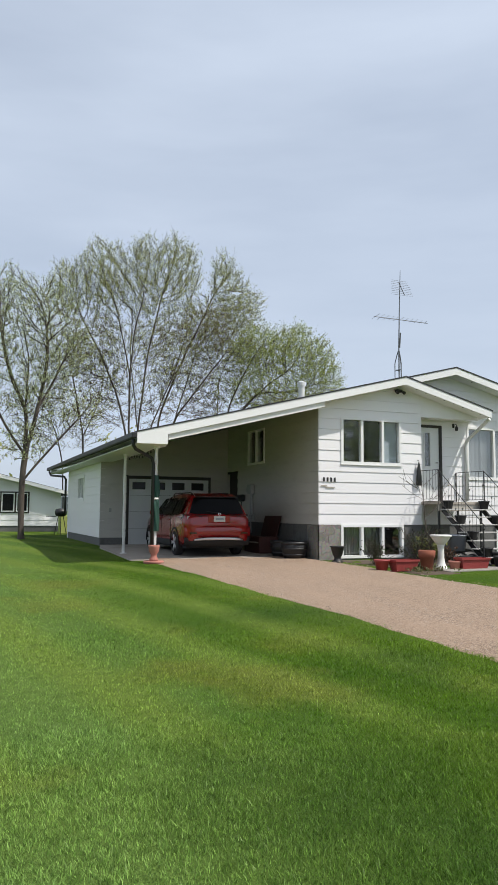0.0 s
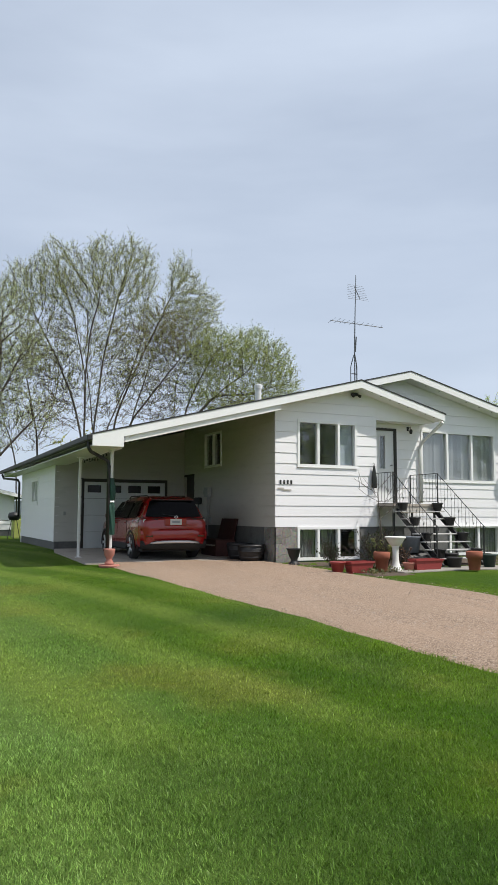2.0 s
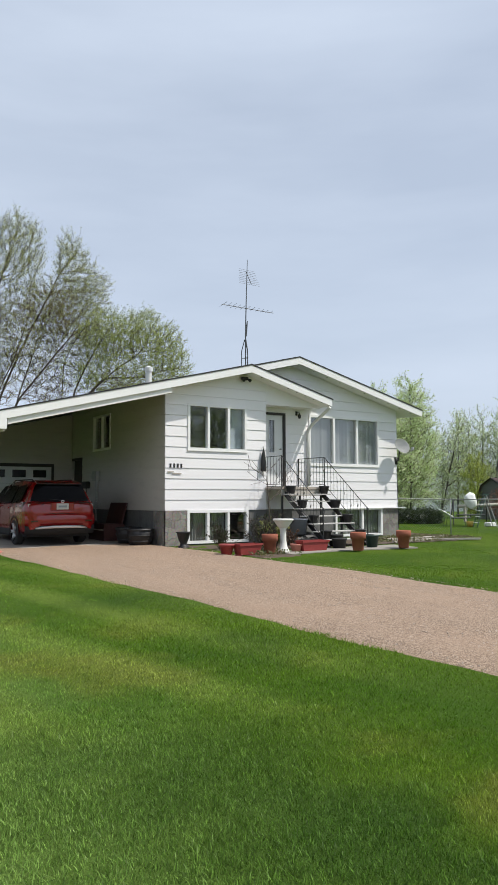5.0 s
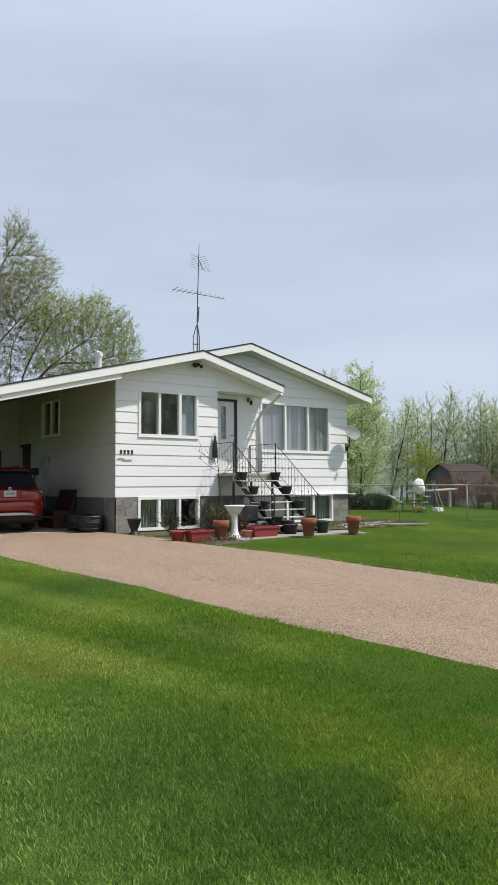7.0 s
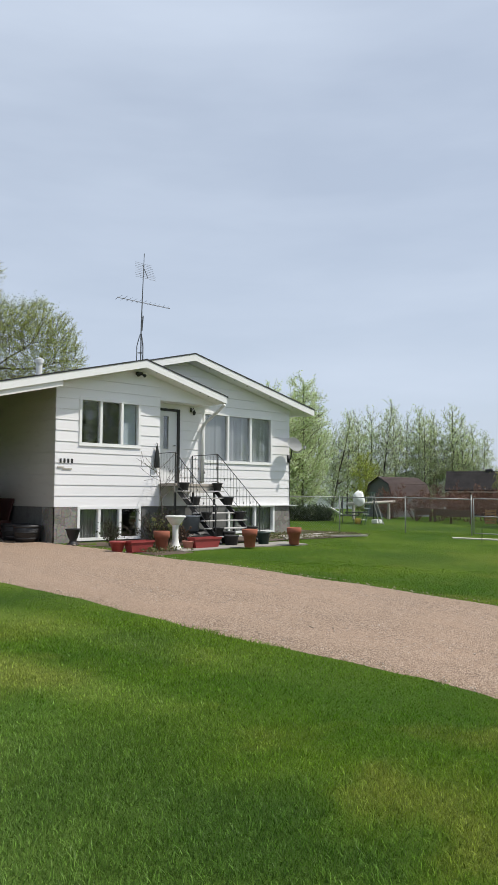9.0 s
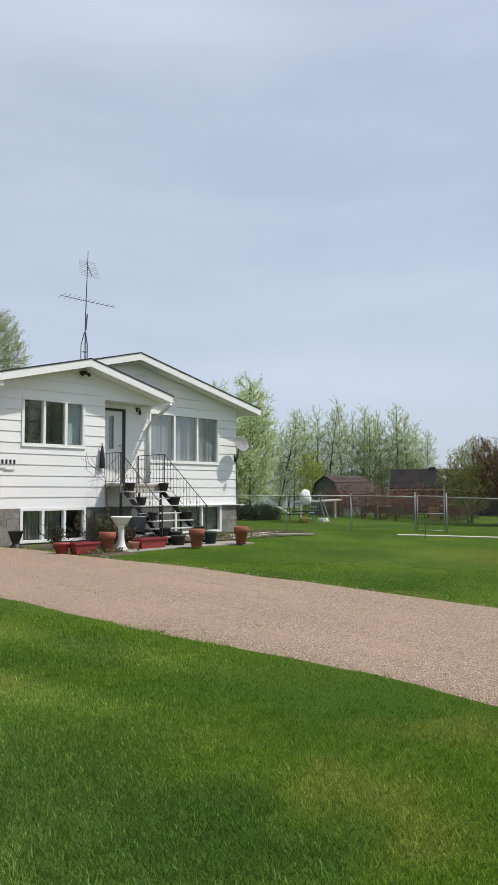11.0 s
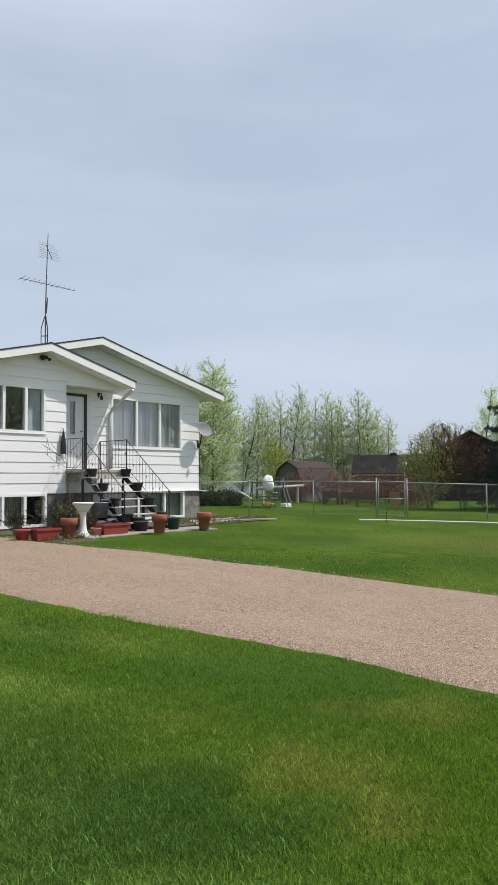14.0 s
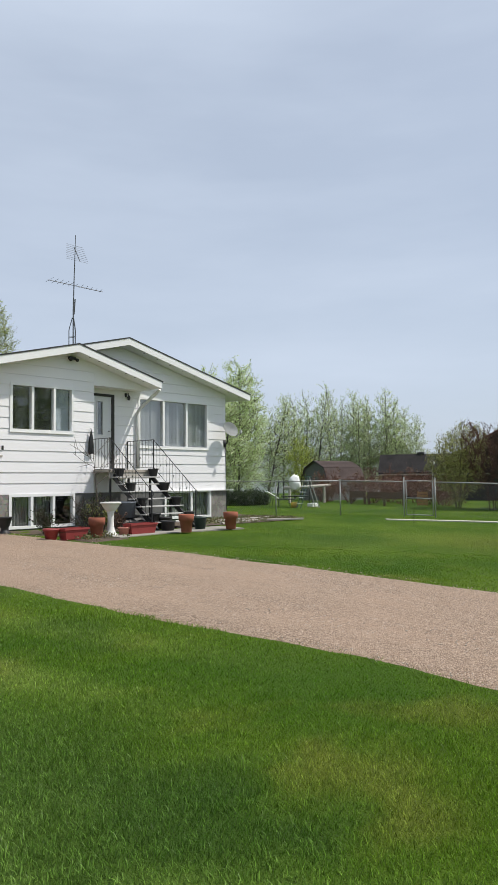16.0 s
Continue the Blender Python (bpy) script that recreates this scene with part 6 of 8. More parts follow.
mesh_panel(4.45, 5.27, gate, FH, 0.08)
bm = bmesh.new()
w0, w1 = Vector((10.95, -4.25)), Vector((17.2, -12.2))
nrm = Vector((-(w1 - w0).y, (w1 - w0).x)).normalized() * 0.16
rows_ = []
for k in range(25):
    c = w0 + (w1 - w0) * (k / 24)
    a, b = c - nrm, c + nrm
    rows_.append([bm.verts.new((q.x, q.y, ground_z(q.x, q.y) + dz)) for q, dz in ((a, -0.03), (a, 0.03), (b, 0.03), (b, -0.03))])
for a, b in zip(rows_, rows_[1:]):
    for j in range(3):
        bm.faces.new((a[j], a[j + 1], b[j + 1], b[j]))
bmesh.ops.recalc_face_normals(bm, faces=bm.faces)
solid("garden_path", bm, shade("pale_concrete", (0.42, 0.41, 0.33), 0.9, vary=0.12, fine=30, coarse=2), "narrow pale concrete path along the fence", "path", kind="structure")


# ---- trees ----
class Grower:
    """Grows branch lines with children, then turns them into tapered tubes and small leaves."""

    def __init__(self, seed):
        self.rnd = random.Random(seed)
        self.lines = []
        self.tips = []

    def branch(self, p, d, length, r, level, plan):
        rnd, spec = self.rnd, plan[level]
        n = spec["seg"]
        pts, rad = [Vector(p)], [r]
        d = Vector(d).normalized()
        for i in range(n):
            j = spec["wander"]
            d = d + Vector((rnd.uniform(-j, j), rnd.uniform(-j, j), rnd.uniform(-j, j) + spec["rise"]))
            d = (d + Vector(plan[0].get("lean", (0, 0, 0))) * (0.4 if level else 0.15)).normalized()
            pts.append(pts[-1] + d * (length / n))
            rad.append(r * (1 - (1 - spec["taper"]) * (i + 1) / n))
        self.lines.append((pts, rad, level))
        if level + 1 < len(plan):
            nxt = plan[level + 1]
            lo, hi = spec["kids"]
            for k in range(rnd.randint(lo, hi)):
                u = spec["from"] + (1 - spec["from"]) * (k + rnd.random()) / max(hi, 1)
                u = min(u, 0.99)
                i = min(int(u * n), n - 1)
                q = pts[i].lerp(pts[i + 1], u * n - i)
                along_d = (pts[i + 1] - pts[i]).normalized()
                side = along_d.orthogonal().normalized()
                side.rotate(Matrix.Rotation(rnd.uniform(0, 2 * math.pi), 3, along_d))
                ang = radians(rnd.uniform(*nxt["angle"]))
                nd = along_d * math.cos(ang) + side * math.sin(ang)
                self.branch(q, nd, length * nxt["len"] * rnd.uniform(0.7, 1.2) * (1.1 - spec.get("cone", 0.45) * u), rad[i] * nxt["thin"], level + 1, plan)
        else:
            self.tips.append(pts)

    def wood(self, sides):
        verts, faces = [], []
        for pts, rad, level in self.lines:
            k = sides[min(level, len(sides) - 1)]
            base = len(verts)
            for i, p in enumerate(pts):
                d = (pts[min(i + 1, len(pts) - 1)] - pts[max(i - 1, 0)]).normalized()
                u = d.orthogonal().normalized()
                w = d.cross(u)
                for j in range(k):
                    a = 2 * math.pi * j / k
                    verts.append(p + (u * math.cos(a) + w * math.sin(a)) * max(rad[i], 0.0075 if level > 2 else 0.0045))
            for i in range(len(pts) - 1):
                for j in range(k):
                    faces.append((base + i * k + j, base + i * k + (j + 1) % k, base + (i + 1) * k + (j + 1) % k, base + (i + 1) * k + j))
        return verts, faces

    def leaves(self, per_tip, size, spread, droop=0.0, min_z=-99, bare=0.0, narrow=0.45):
        rs = np.random.RandomState(self.rnd.randint(0, 99999))
        cs = []
        for pts in self.tips:
            arr = np.array([tuple(p) for p in pts])
            u = rs.rand(per_tip) * (len(pts) - 1)
            i = np.minimum(u.astype(int), len(pts) - 2)
            f = (u - i)[:, None]
            cs.append(arr[i] * (1 - f) + arr[i + 1] * f)
        c = np.concatenate(cs)
        c = c + rs.normal(0, spread, c.shape)
        c[:, 2] -= droop * rs.rand(len(c))
        c = c[c[:, 2] > min_z]
        if bare:
            top = np.percentile(c[:, 2], 97)
            c = c[rs.rand(len(c)) < np.clip((c[:, 2] / top - bare) / (0.85 - bare), 0.03, 1.0)]
        return leaf_quads(c, size, rs, narrow)


def leaf_quads(c, size, rs, narrow=0.45):
    n = len(c)
    a = rs.normal(size=(n, 3))
    a /= np.linalg.norm(a, axis=1)[:, None]
    b = np.cross(a, rs.normal(size=(n, 3)))
    b /= np.linalg.norm(b, axis=1)[:, None] + 1e-9
    s = (size * (0.6 + 0.8 * rs.rand(n)))[:, None]
    v = np.stack([c - a * s, c + b * s * narrow, c + a * s, c - b * s * narrow], 1).reshape(-1, 3)
    f = np.arange(4 * n).reshape(-1, 4)
    return v, f


def np_mesh(name, verts, faces, mat):
    me = bpy.data.meshes.new(name)
    v, f = np.asarray(verts, dtype=np.float32), np.asarray(faces, dtype=np.int32)
    k = f.shape[1]
    me.vertices.add(len(v))
    me.vertices.foreach_set("co", v.ravel())
    me.loops.add(f.size)
    me.loops.foreach_set("vertex_index", f.ravel())
    me.polygons.add(len(f))
    me.polygons.foreach_set("loop_start", np.arange(0, f.size, k, dtype=np.int32))
    me.update(calc_edges=True)
    me.materials.append(mat)
    return me


def tree(name, label, category, loc, seed, plan, stems, leaf=None, bark="bark", sides=(9, 6, 4, 3), group="", twig=None, rz=0):
    """stems: (offset, direction, length, radius) of each main stem. leaf: material, per tip, size, spread."""
    g = Grower(seed)
    for off, d, ln, r in stems:
        g.branch(off, d, ln, r, 0, plan)
    t = thing(name, label, category, loc, rz, group)
    main = [l for l in g.lines if l[2] <= 1]
    fine = [l for l in g.lines if l[2] > 1]
    for nm, lines, mat in (("trunk", main, M[bark]), ("branchwork", fine, M[twig or bark])):
        if lines:
            g.lines = lines
            v, f = g.wood(sides)
            me = np_mesh(nm, [tuple(p) for p in v], f, mat)
            me.polygons.foreach_set("use_smooth", [True] * len(me.polygons))
            ob = part(nm, me, mat, t)
            if nm == "branchwork":
                ob["kind"] = "stuff"
    if leaf:
        v, f = g.leaves(*leaf[1:])
        ob = part("crown", np_mesh("crown", v, f, M[leaf[0]]), M[leaf[0]], t, leaf_label(leaf[0]))
        ob["kind"] = "stuff"
    return t


def leaf_label(m):
    return {"leaf_ash": "pale young ash leaves", "leaf_maroon": "dark reddish young leaves", "leaf_rust": "rusty brown seed clusters", "leaf_sapling": "bright yellow-green leaves", "leaf_willow": "fresh green willow leaves", "leaf_elm": "sparse young yellow-green leaves", "leaf_poplar": "pale young green leaves", "leaf_bush": "green leaves", "leaf_dark": "dark green leaves", "leaf_red": "reddish young leaves", "needle": "dark green needles"}[m]


def plan_of(stem_seg, wander, rise, kids, lens, angles, thin, lean=(0, 0, 0), start=0.3):
    out = []
    for i in range(len(kids) + 1):
        out.append({"seg": max(2, stem_seg - 2 * i if i < 3 else 2), "wander": wander * (1 + 0.35 * i), "rise": rise[min(i, len(rise) - 1)], "taper": 0.10 if i == 0 else 0.15, "kids": kids[i] if i < len(kids) else (0, 0),
                    "from": start if i == 0 else 0.15, "len": lens[min(i, len(lens) - 1)], "angle": angles[min(i, len(angles) - 1)], "thin": thin})
    out[0]["lean"] = lean
    return out


gz = ground_z(0, 19)


def crown_points(blobs, rs, dense=1.0):
    """Points in a crown made of ellipsoids (x, y, z, rx, ry, rz, count), denser towards the outside."""
    out = []
    for x, y, z, rx, ry, rz, n in blobs:
        n = int(n * dense)
        d = rs.normal(size=(n, 3))
        d /= np.linalg.norm(d, axis=1)[:, None]
        out.append(np.array((x, y, z)) + d * np.array((rx, ry, rz)) * (rs.rand(n, 1) ** 0.5))
    return np.concatenate(out)


def colonise(stems, points, step, rs, lift=0.12, influence=4.0, kill=1.1, rounds=110, jitter=0.12, spread=0.3):
    """Grows a branching skeleton from the given stems towards free crown points. Returns nodes and their parents."""
    pos, par = [], []
    first = {}
    for stem in stems:
        last = None
        for a, b in zip(stem, stem[1:]):
            a, b = np.array(a, float), np.array(b, float)
            key = tuple(np.round(a, 3))
            if last is None:
                if key in first:
                    last = first[key]
                else:
                    pos.append(a)
                    par.append(-1)
                    last = first[key] = len(pos) - 1
            n = max(1, int(np.linalg.norm(b - a) / step))
            for i in range(1, n + 1):
                pos.append(a + (b - a) * i / n + rs.normal(0, 0.035, 3) * (i < n))
                par.append(last)
                last = len(pos) - 1
            first[tuple(np.round(b, 3))] = last
    free = points.copy()
    hub = np.array((*points.mean(0)[:2], points[:, 2].min() - 1.0))
    best, dist = np.zeros(len(free), int), np.full(len(free), 1e9)
    start = 0
    kids = np.zeros(200000, int)
    for _ in range(rounds):
        fresh = np.array(pos[start:])
        if not len(fresh) or not len(free):
            break
        d = np.sqrt(np.maximum((free ** 2).sum(1)[:, None] + (fresh ** 2).sum(1)[None] - 2 * free @ fresh.T, 0.0))
        j = d.argmin(1)
        dj = d[np.arange(len(free)), j]
        better = dj < dist
        best[better], dist[better] = j[better] + start, dj[better]
        left = dist > kill * step
        free, best, dist = free[left], best[left], dist[left]
        start = len(pos)
        pull = dist < influence
        if not pull.any():
            pull = dist < dist.min() * 1.15 if len(dist) else pull
        P = np.array(pos)
        way = free[pull] - P[best[pull]]
        way /= np.linalg.norm(way, axis=1)[:, None]
        ids, inv = np.unique(best[pull], return_inverse=True)
        total = np.zeros((len(ids), 3))
        np.add.at(total, inv, way)
        total /= np.linalg.norm(total, axis=1)[:, None] + 1e-6
        out = P[ids] - hub
        out /= np.linalg.norm(out, axis=1)[:, None] + 1e-6
        total += rs.normal(0, jitter, total.shape) + np.array((0, 0, lift)) + spread * out
        for i, q in zip(ids, total):
            if kids[i] < 3:
                if par[i] >= 0:
                    q = q + 0.35 * (P[i] - P[par[i]]) / step
                kids[i] += 1
                pos.append(P[i] + q / np.linalg.norm(q) * step)
                par.append(int(i))
    return np.array(pos), np.array(par)


def tube_rows(lines, sides):
    """Tapered tubes round lines of (points, radii), joined into vertices and quads."""
    verts, faces, base = [], [], 0
    ang = 2 * np.pi * np.arange(sides) / sides
    for p, r in lines:
        n = len(p)
        d = np.gradient(p, axis=0)
        d /= np.linalg.norm(d, axis=1)[:, None] + 1e-9
        ref = np.array((0.31, 0.95, 0.05)) if abs(d[0, 1]) < 0.8 else np.array((1.0, 0.0, 0.1))
        u = np.cross(d, ref)
        u /= np.linalg.norm(u, axis=1)[:, None]
        w = np.cross(d, u)
        verts.append((p[:, None] + (u[:, None] * np.cos(ang)[None, :, None] + w[:, None] * np.sin(ang)[None, :, None]) * r[:, None, None]).reshape(-1, 3))
        i, j = np.meshgrid(np.arange(n - 1), np.arange(sides), indexing="ij")
        k = (j + 1) % sides
        faces.append((base + np.stack([i * sides + j, i * sides + k, (i + 1) * sides + k, (i + 1) * sides + j], -1)).reshape(-1, 4))
        base += n * sides
    return np.concatenate(verts), np.concatenate(faces)


def crowned_tree(name, label, category, loc, seed, stems, blobs, leaves, step=0.45, bark="bark", twig="twig", group="", lift=0.12, tip=0.0055, power=2.45,
                 twigs=2, twig_len=0.42, twig_r=0.0065, along_way=0.9, thick=0.04, jitter=0.12, influence=4.0, dense=4.0, spread=0.3):
    """A tree grown into its crown. leaves: rows of (material, count per twig, size, spread, share of the crown's height below which few grow)."""
    rs = np.random.RandomState(seed)
    pos, par = colonise(stems, crown_points(blobs, rs, dense), step, rs, lift, influence, jitter=jitter, spread=spread)
    n = len(pos)
    rad = np.zeros(n)
    kids = [[] for _ in range(n)]
    for i in range(n - 1, -1, -1):
        rad[i] = tip if not kids[i] else sum(rad[k] ** power for k in kids[i]) ** (1 / power)
        if par[i] >= 0:
            kids[par[i]].append(i)
    inner = np.array([i for i in range(n) if par[i] >= 0 and kids[i]])
    heir = np.array([max(kids[i], key=lambda k: rad[k]) for i in inner])
    for _ in range(4):
        pos[inner] = 0.5 * pos[inner] + 0.25 * (pos[par[inner]] + pos[heir])
    heads = [(i, -1) for i in range(n) if par[i] < 0]
    stout, fine, thin = [], [], []
    while heads:
        i, origin = heads.pop()
        line = [origin] if origin >= 0 else []
        while True:
            line.append(i)
            if not kids[i]:
                break
            order = sorted(kids[i], key=lambda k: -rad[k])
            heads += [(k, i) for k in order[1:]]
            i = order[0]
        r = rad[line].copy()
        if origin >= 0:
            r[0] = r[1]
        else:
            r[0] *= 1.25
        (stout if r[0] > thick else fine if r[0] > 0.018 else thin).append((pos[line], r))
    t = thing(name, label, category, loc, 0, group)
    v, f = tube_rows(stout, 8)
    me = np_mesh("trunk", v, f, M[bark])
    me.polygons.foreach_set("use_smooth", [True] * len(me.polygons))
    part("trunk", me, M[bark], t)
    # short twigs on all the slender wood
    slim = np.array([i for i in range(n) if par[i] >= 0 and rad[i] < 0.03])
    src = np.concatenate([slim[rs.rand(len(slim)) < along_way] for _ in range(twigs)])
    d0 = pos[src] - pos[par[src]]
    d0 /= np.linalg.norm(d0, axis=1)[:, None] + 1e-9
    away = pos[src] - np.array((*pos.mean(0)[:2], pos[:, 2].max() * 0.3))
    away /= np.linalg.norm(away, axis=1)[:, None]
    d1 = d0 * 0.7 + away * 0.45 + rs.normal(0, 0.48, d0.shape) + np.array((0, 0, lift))
    d1 /= np.linalg.norm(d1, axis=1)[:, None]
    ln = (twig_len * (0.5 + rs.rand(len(src))))[:, None]
    a = pos[src]
    b = a + d1 * ln * 0.5
    d2 = d1 + rs.normal(0, 0.22, d1.shape)
    c = b + d2 / np.linalg.norm(d2, axis=1)[:, None] * ln * 0.5
    lines = np.stack([a, b, c], 1)
    parts_v, parts_f, base = [], [], 0
    tw = [(p, np.array((1.25, 1.0, 0.6)) * twig_r) for p in lines]
    for rows, k in ((fine, 5), (thin + tw, 3)):
        if rows:
            v, f = tube_rows(rows, k)
            parts_v.append(v)
            parts_f.append(f + base)
            base += len(v)
    ob = part("branchwork", np_mesh("branchwork", np.concatenate(parts_v), np.concatenate(parts_f), M[twig]), M[twig], t, "fine brown branches and twigs")
    ob["kind"] = "stuff"
    lo, hi = pos[:, 2].min(), np.percentile(lines[:, 2, 2], 98)
    for mat, count, size, spread, bare in leaves:
        u = rs.rand(len(lines), count, 1)
        cs = np.where(u < 0.5, lines[:, None, 0] + (lines[:, None, 1] - lines[:, None, 0]) * u * 2, lines[:, None, 1] + (lines[:, None, 2] - lines[:, None, 1]) * (u * 2 - 1)).reshape(-1, 3)
        if bare > 0:
            cs = cs[rs.rand(len(cs)) < np.clip(((cs[:, 2] - lo) / (hi - lo) - bare) / (0.8 - bare), 0.08, 1.0)]
        elif bare < 0:
            h = (cs[:, 2] - lo) / (hi - lo)
            patch = np.sin(cs[:, 0] * 1.3 + seed) + np.sin(cs[:, 1] * 1.1) + np.sin(cs[:, 2] * 1.2 + 1)
            cs = cs[(h < -bare) & (patch > 0.1)]
        cs = cs + rs.normal(0, spread, cs.shape)
        v, f = leaf_quads(cs, size, rs)
        ob = part("crown", np_mesh("crown", v, f, M[mat]), M[mat], t, leaf_label(mat))
        ob["kind"] = "stuff"
    return t


# tall elms behind the garage and the house
crowned_tree("elm_tree", "tall many-stemmed elm in sparse spring leaf behind the garage", "tree", (-0.4, 20, gz), 11,
             [((0, 0, 0), (-0.2, 0, 4.8), (-0.8, 0.2, 7.3), (-1.7, 0.4, 9.3), (-2.6, 0.5, 11.0)), ((0.1, 0.2, 0), (-0.1, 0.1, 5.0), (-0.2, -0.3, 8.0), (-0.9, -0.4, 11.2)),
              ((-0.2, -0.3, 8.0), (0.0, -0.5, 10.4), (0.5, -0.6, 12.2)), ((0.3, 0, 0), (0.4, 0.2, 5.2), (0.9, 0.3, 9.4), (1.6, 0.3, 12.6)), ((0.5, -0.1, 0), (0.9, -0.3, 5.2), (2.0, -0.6, 8.0), (2.8, -0.6, 10.6)),
              ((0.4, 0.2, 5.2), (0.1, 0.9, 9.0), (0.2, 1.1, 11.5))],
             [(-1.5, 0, 12.7, 1.5, 1.6, 2.0, 380), (-3.2, 0.3, 12.0, 1.0, 1.2, 1.6, 230), (0.5, 0, 12.9, 1.2, 1.5, 2.3, 380), (2.2, 0, 13.3, 1.3, 1.5, 2.2, 360), (-1.6, 0.2, 9.2, 1.9, 1.6, 2.0, 240), (1.4, 0, 9.4, 1.9, 1.6, 2.2, 300),
              (-0.2, 0, 6.6, 2.6, 1.5, 1.5, 110)],
             [("leaf_elm", 9, 0.036, 0.08, 0.36), ("leaf_rust", 6, 0.028, 0.05, -0.74)], step=0.30, dense=6.0, twigs=3, twig_len=0.5, thick=0.03, spread=0.15)
crowned_tree("elm_tree", "leaning elm in sparse spring leaf behind the house", "tree", (0.9, 20.6, gz), 23,
             [((0, 0, 0), (0.3, 0, 6.0), (1.5, 0, 9.0), (2.6, 0.1, 11.4), (3.5, 0.2, 13.4)), ((0.4, 0.2, 0), (1.2, 0.2, 6.0), (2.2, 0.4, 8.8), (2.7, 0.6, 10.8)), ((1.2, 0.2, 6.0), (2.6, -0.5, 8.0), (4.0, -0.6, 9.9))],
             [(3.9, 0.1, 13.1, 0.9, 1.2, 2.1, 300), (5.0, 0.2, 12.2, 0.95, 1.2, 1.6, 260), (3.0, 0.2, 10.6, 1.7, 1.6, 2.0, 340), (4.3, 0.1, 9.6, 1.6, 1.5, 1.8, 260), (2.4, 0, 7.6, 2.4, 1.5, 1.8, 230)],
             [("leaf_elm", 9, 0.036, 0.08, 0.38), ("leaf_rust", 9, 0.028, 0.05, -0.84)], step=0.28, dense=6.5, twigs=3, twig_len=0.5, thick=0.03, spread=0.15)
crowned_tree("willow_tree", "broad low willow with fresh green leaves behind the house", "tree", (3.9, 19.0, gz), 35,
             [((0, 0, 0), (0.0, 0, 5.8), (0.1, 0.1, 8.0), (1.0, 0.2, 9.8)), ((0.2, 0.1, 0), (0.6, 0.1, 6.4), (1.7, 0.2, 8.7), (2.5, 0.3, 10.0)), ((0.3, -0.1, 0), (0.8, -0.2, 5.8), (2.2, -0.3, 7.4), (4.2, -0.3, 8.9)), ((2.2, -0.3, 7.4), (4.4, 0.3, 7.6), (6.0, 0.3, 8.2))],
             [(2.4, 0, 9.6, 1.5, 1.6, 1.3, 420), (4.3, 0, 9.7, 1.6, 1.6, 1.4, 480), (5.6, 0, 9.0, 1.3, 1.5, 1.5, 380), (5.2, 0, 7.4, 1.9, 1.7, 1.3, 360), (2.6, 0, 7.4, 2.0, 1.6, 1.5, 300), (6.3, 0, 7.8, 0.8, 1.2, 1.2, 150)],
             [("leaf_willow", 13, 0.038, 0.09, 0.18), ("leaf_rust", 11, 0.030, 0.06, -0.85)], step=0.26, lift=0.05, dense=6.5, spread=0.15)
crowned_tree("elm_tree", "thin elm in sparse leaf beyond the garage", "tree", (-2.3, 23.0, gz), 53,
             [((0, 0, 0), (0.0, 0, 5.0), (-0.5, 0, 7.6), (-0.8, 0.2, 9.4)), ((0.0, 0, 5.0), (0.7, 0.2, 6.6), (1.0, 0.2, 8.0)), ((-0.9, 0.2, 0), (-1.0, 0.2, 3.6), (-1.6, 0.3, 6.0))],
             [(-1.0, 0, 8.8, 1.7, 1.5, 1.8, 200), (0.9, 0, 8.0, 1.3, 1.3, 1.7, 140), (-2.2, 0, 6.6, 1.8, 1.4, 1.5, 170), (-1.0, 0, 5.4, 2.4, 1.4, 1.2, 120)],
             [("leaf_elm", 4, 0.034, 0.06, 0.25)], step=0.30, dense=6.0, twigs=3, spread=0.15)
crowned_tree("ash_tree", "single-trunked tree with young leaves beside the garage", "tree", (-6.22, 12.4, ground_z(-6, 12)), 47,
             [((0, 0, 0), (-0.02, 0, 1.6), (0.04, 0, 3.2), (0.0, 0.1, 5.0), (0.1, 0.1, 6.9)), ((0.04, 0, 3.2), (0.45, -0.1, 5.0), (0.75, -0.1, 6.9), (0.7, 0, 8.4)), ((0.0, 0.1, 5.0), (-0.7, 0.2, 6.6), (-1.0, 0.2, 8.0)), ((0.04, 0, 3.2), (-0.9, 0, 4.6), (-1.6, 0, 6.2)),
              ((-0.02, 0, 2.2), (0.9, 0, 3.4), (2.2, -0.1, 4.9)), ((0.45, -0.1, 5.0), (1.1, 0, 6.4), (1.5, 0, 7.2))],
             [(-0.6, 0, 8.7, 1.6, 1.6, 1.7, 380), (0.7, 0, 8.4, 1.3, 1.4, 1.8, 330), (1.4, 0, 7.4, 1.0, 1.2, 1.3, 220), (-1.6, 0, 7.2, 1.4, 1.5, 1.8, 300), (0.2, 0, 6.0, 1.6, 1.4, 1.6, 240), (0.1, 0, 3.7, 1.0, 1.0, 0.9, 130), (1.9, 0, 5.0, 1.2, 0.9, 0.9, 110)],
             [("leaf_ash", 9, 0.032, 0.06, 0.0), ("leaf_rust", 2, 0.026, 0.05, -0.6)], step=0.24, thick=0.03, tip=0.0085, twig_len=0.30, dense=4.5, spread=0.2)


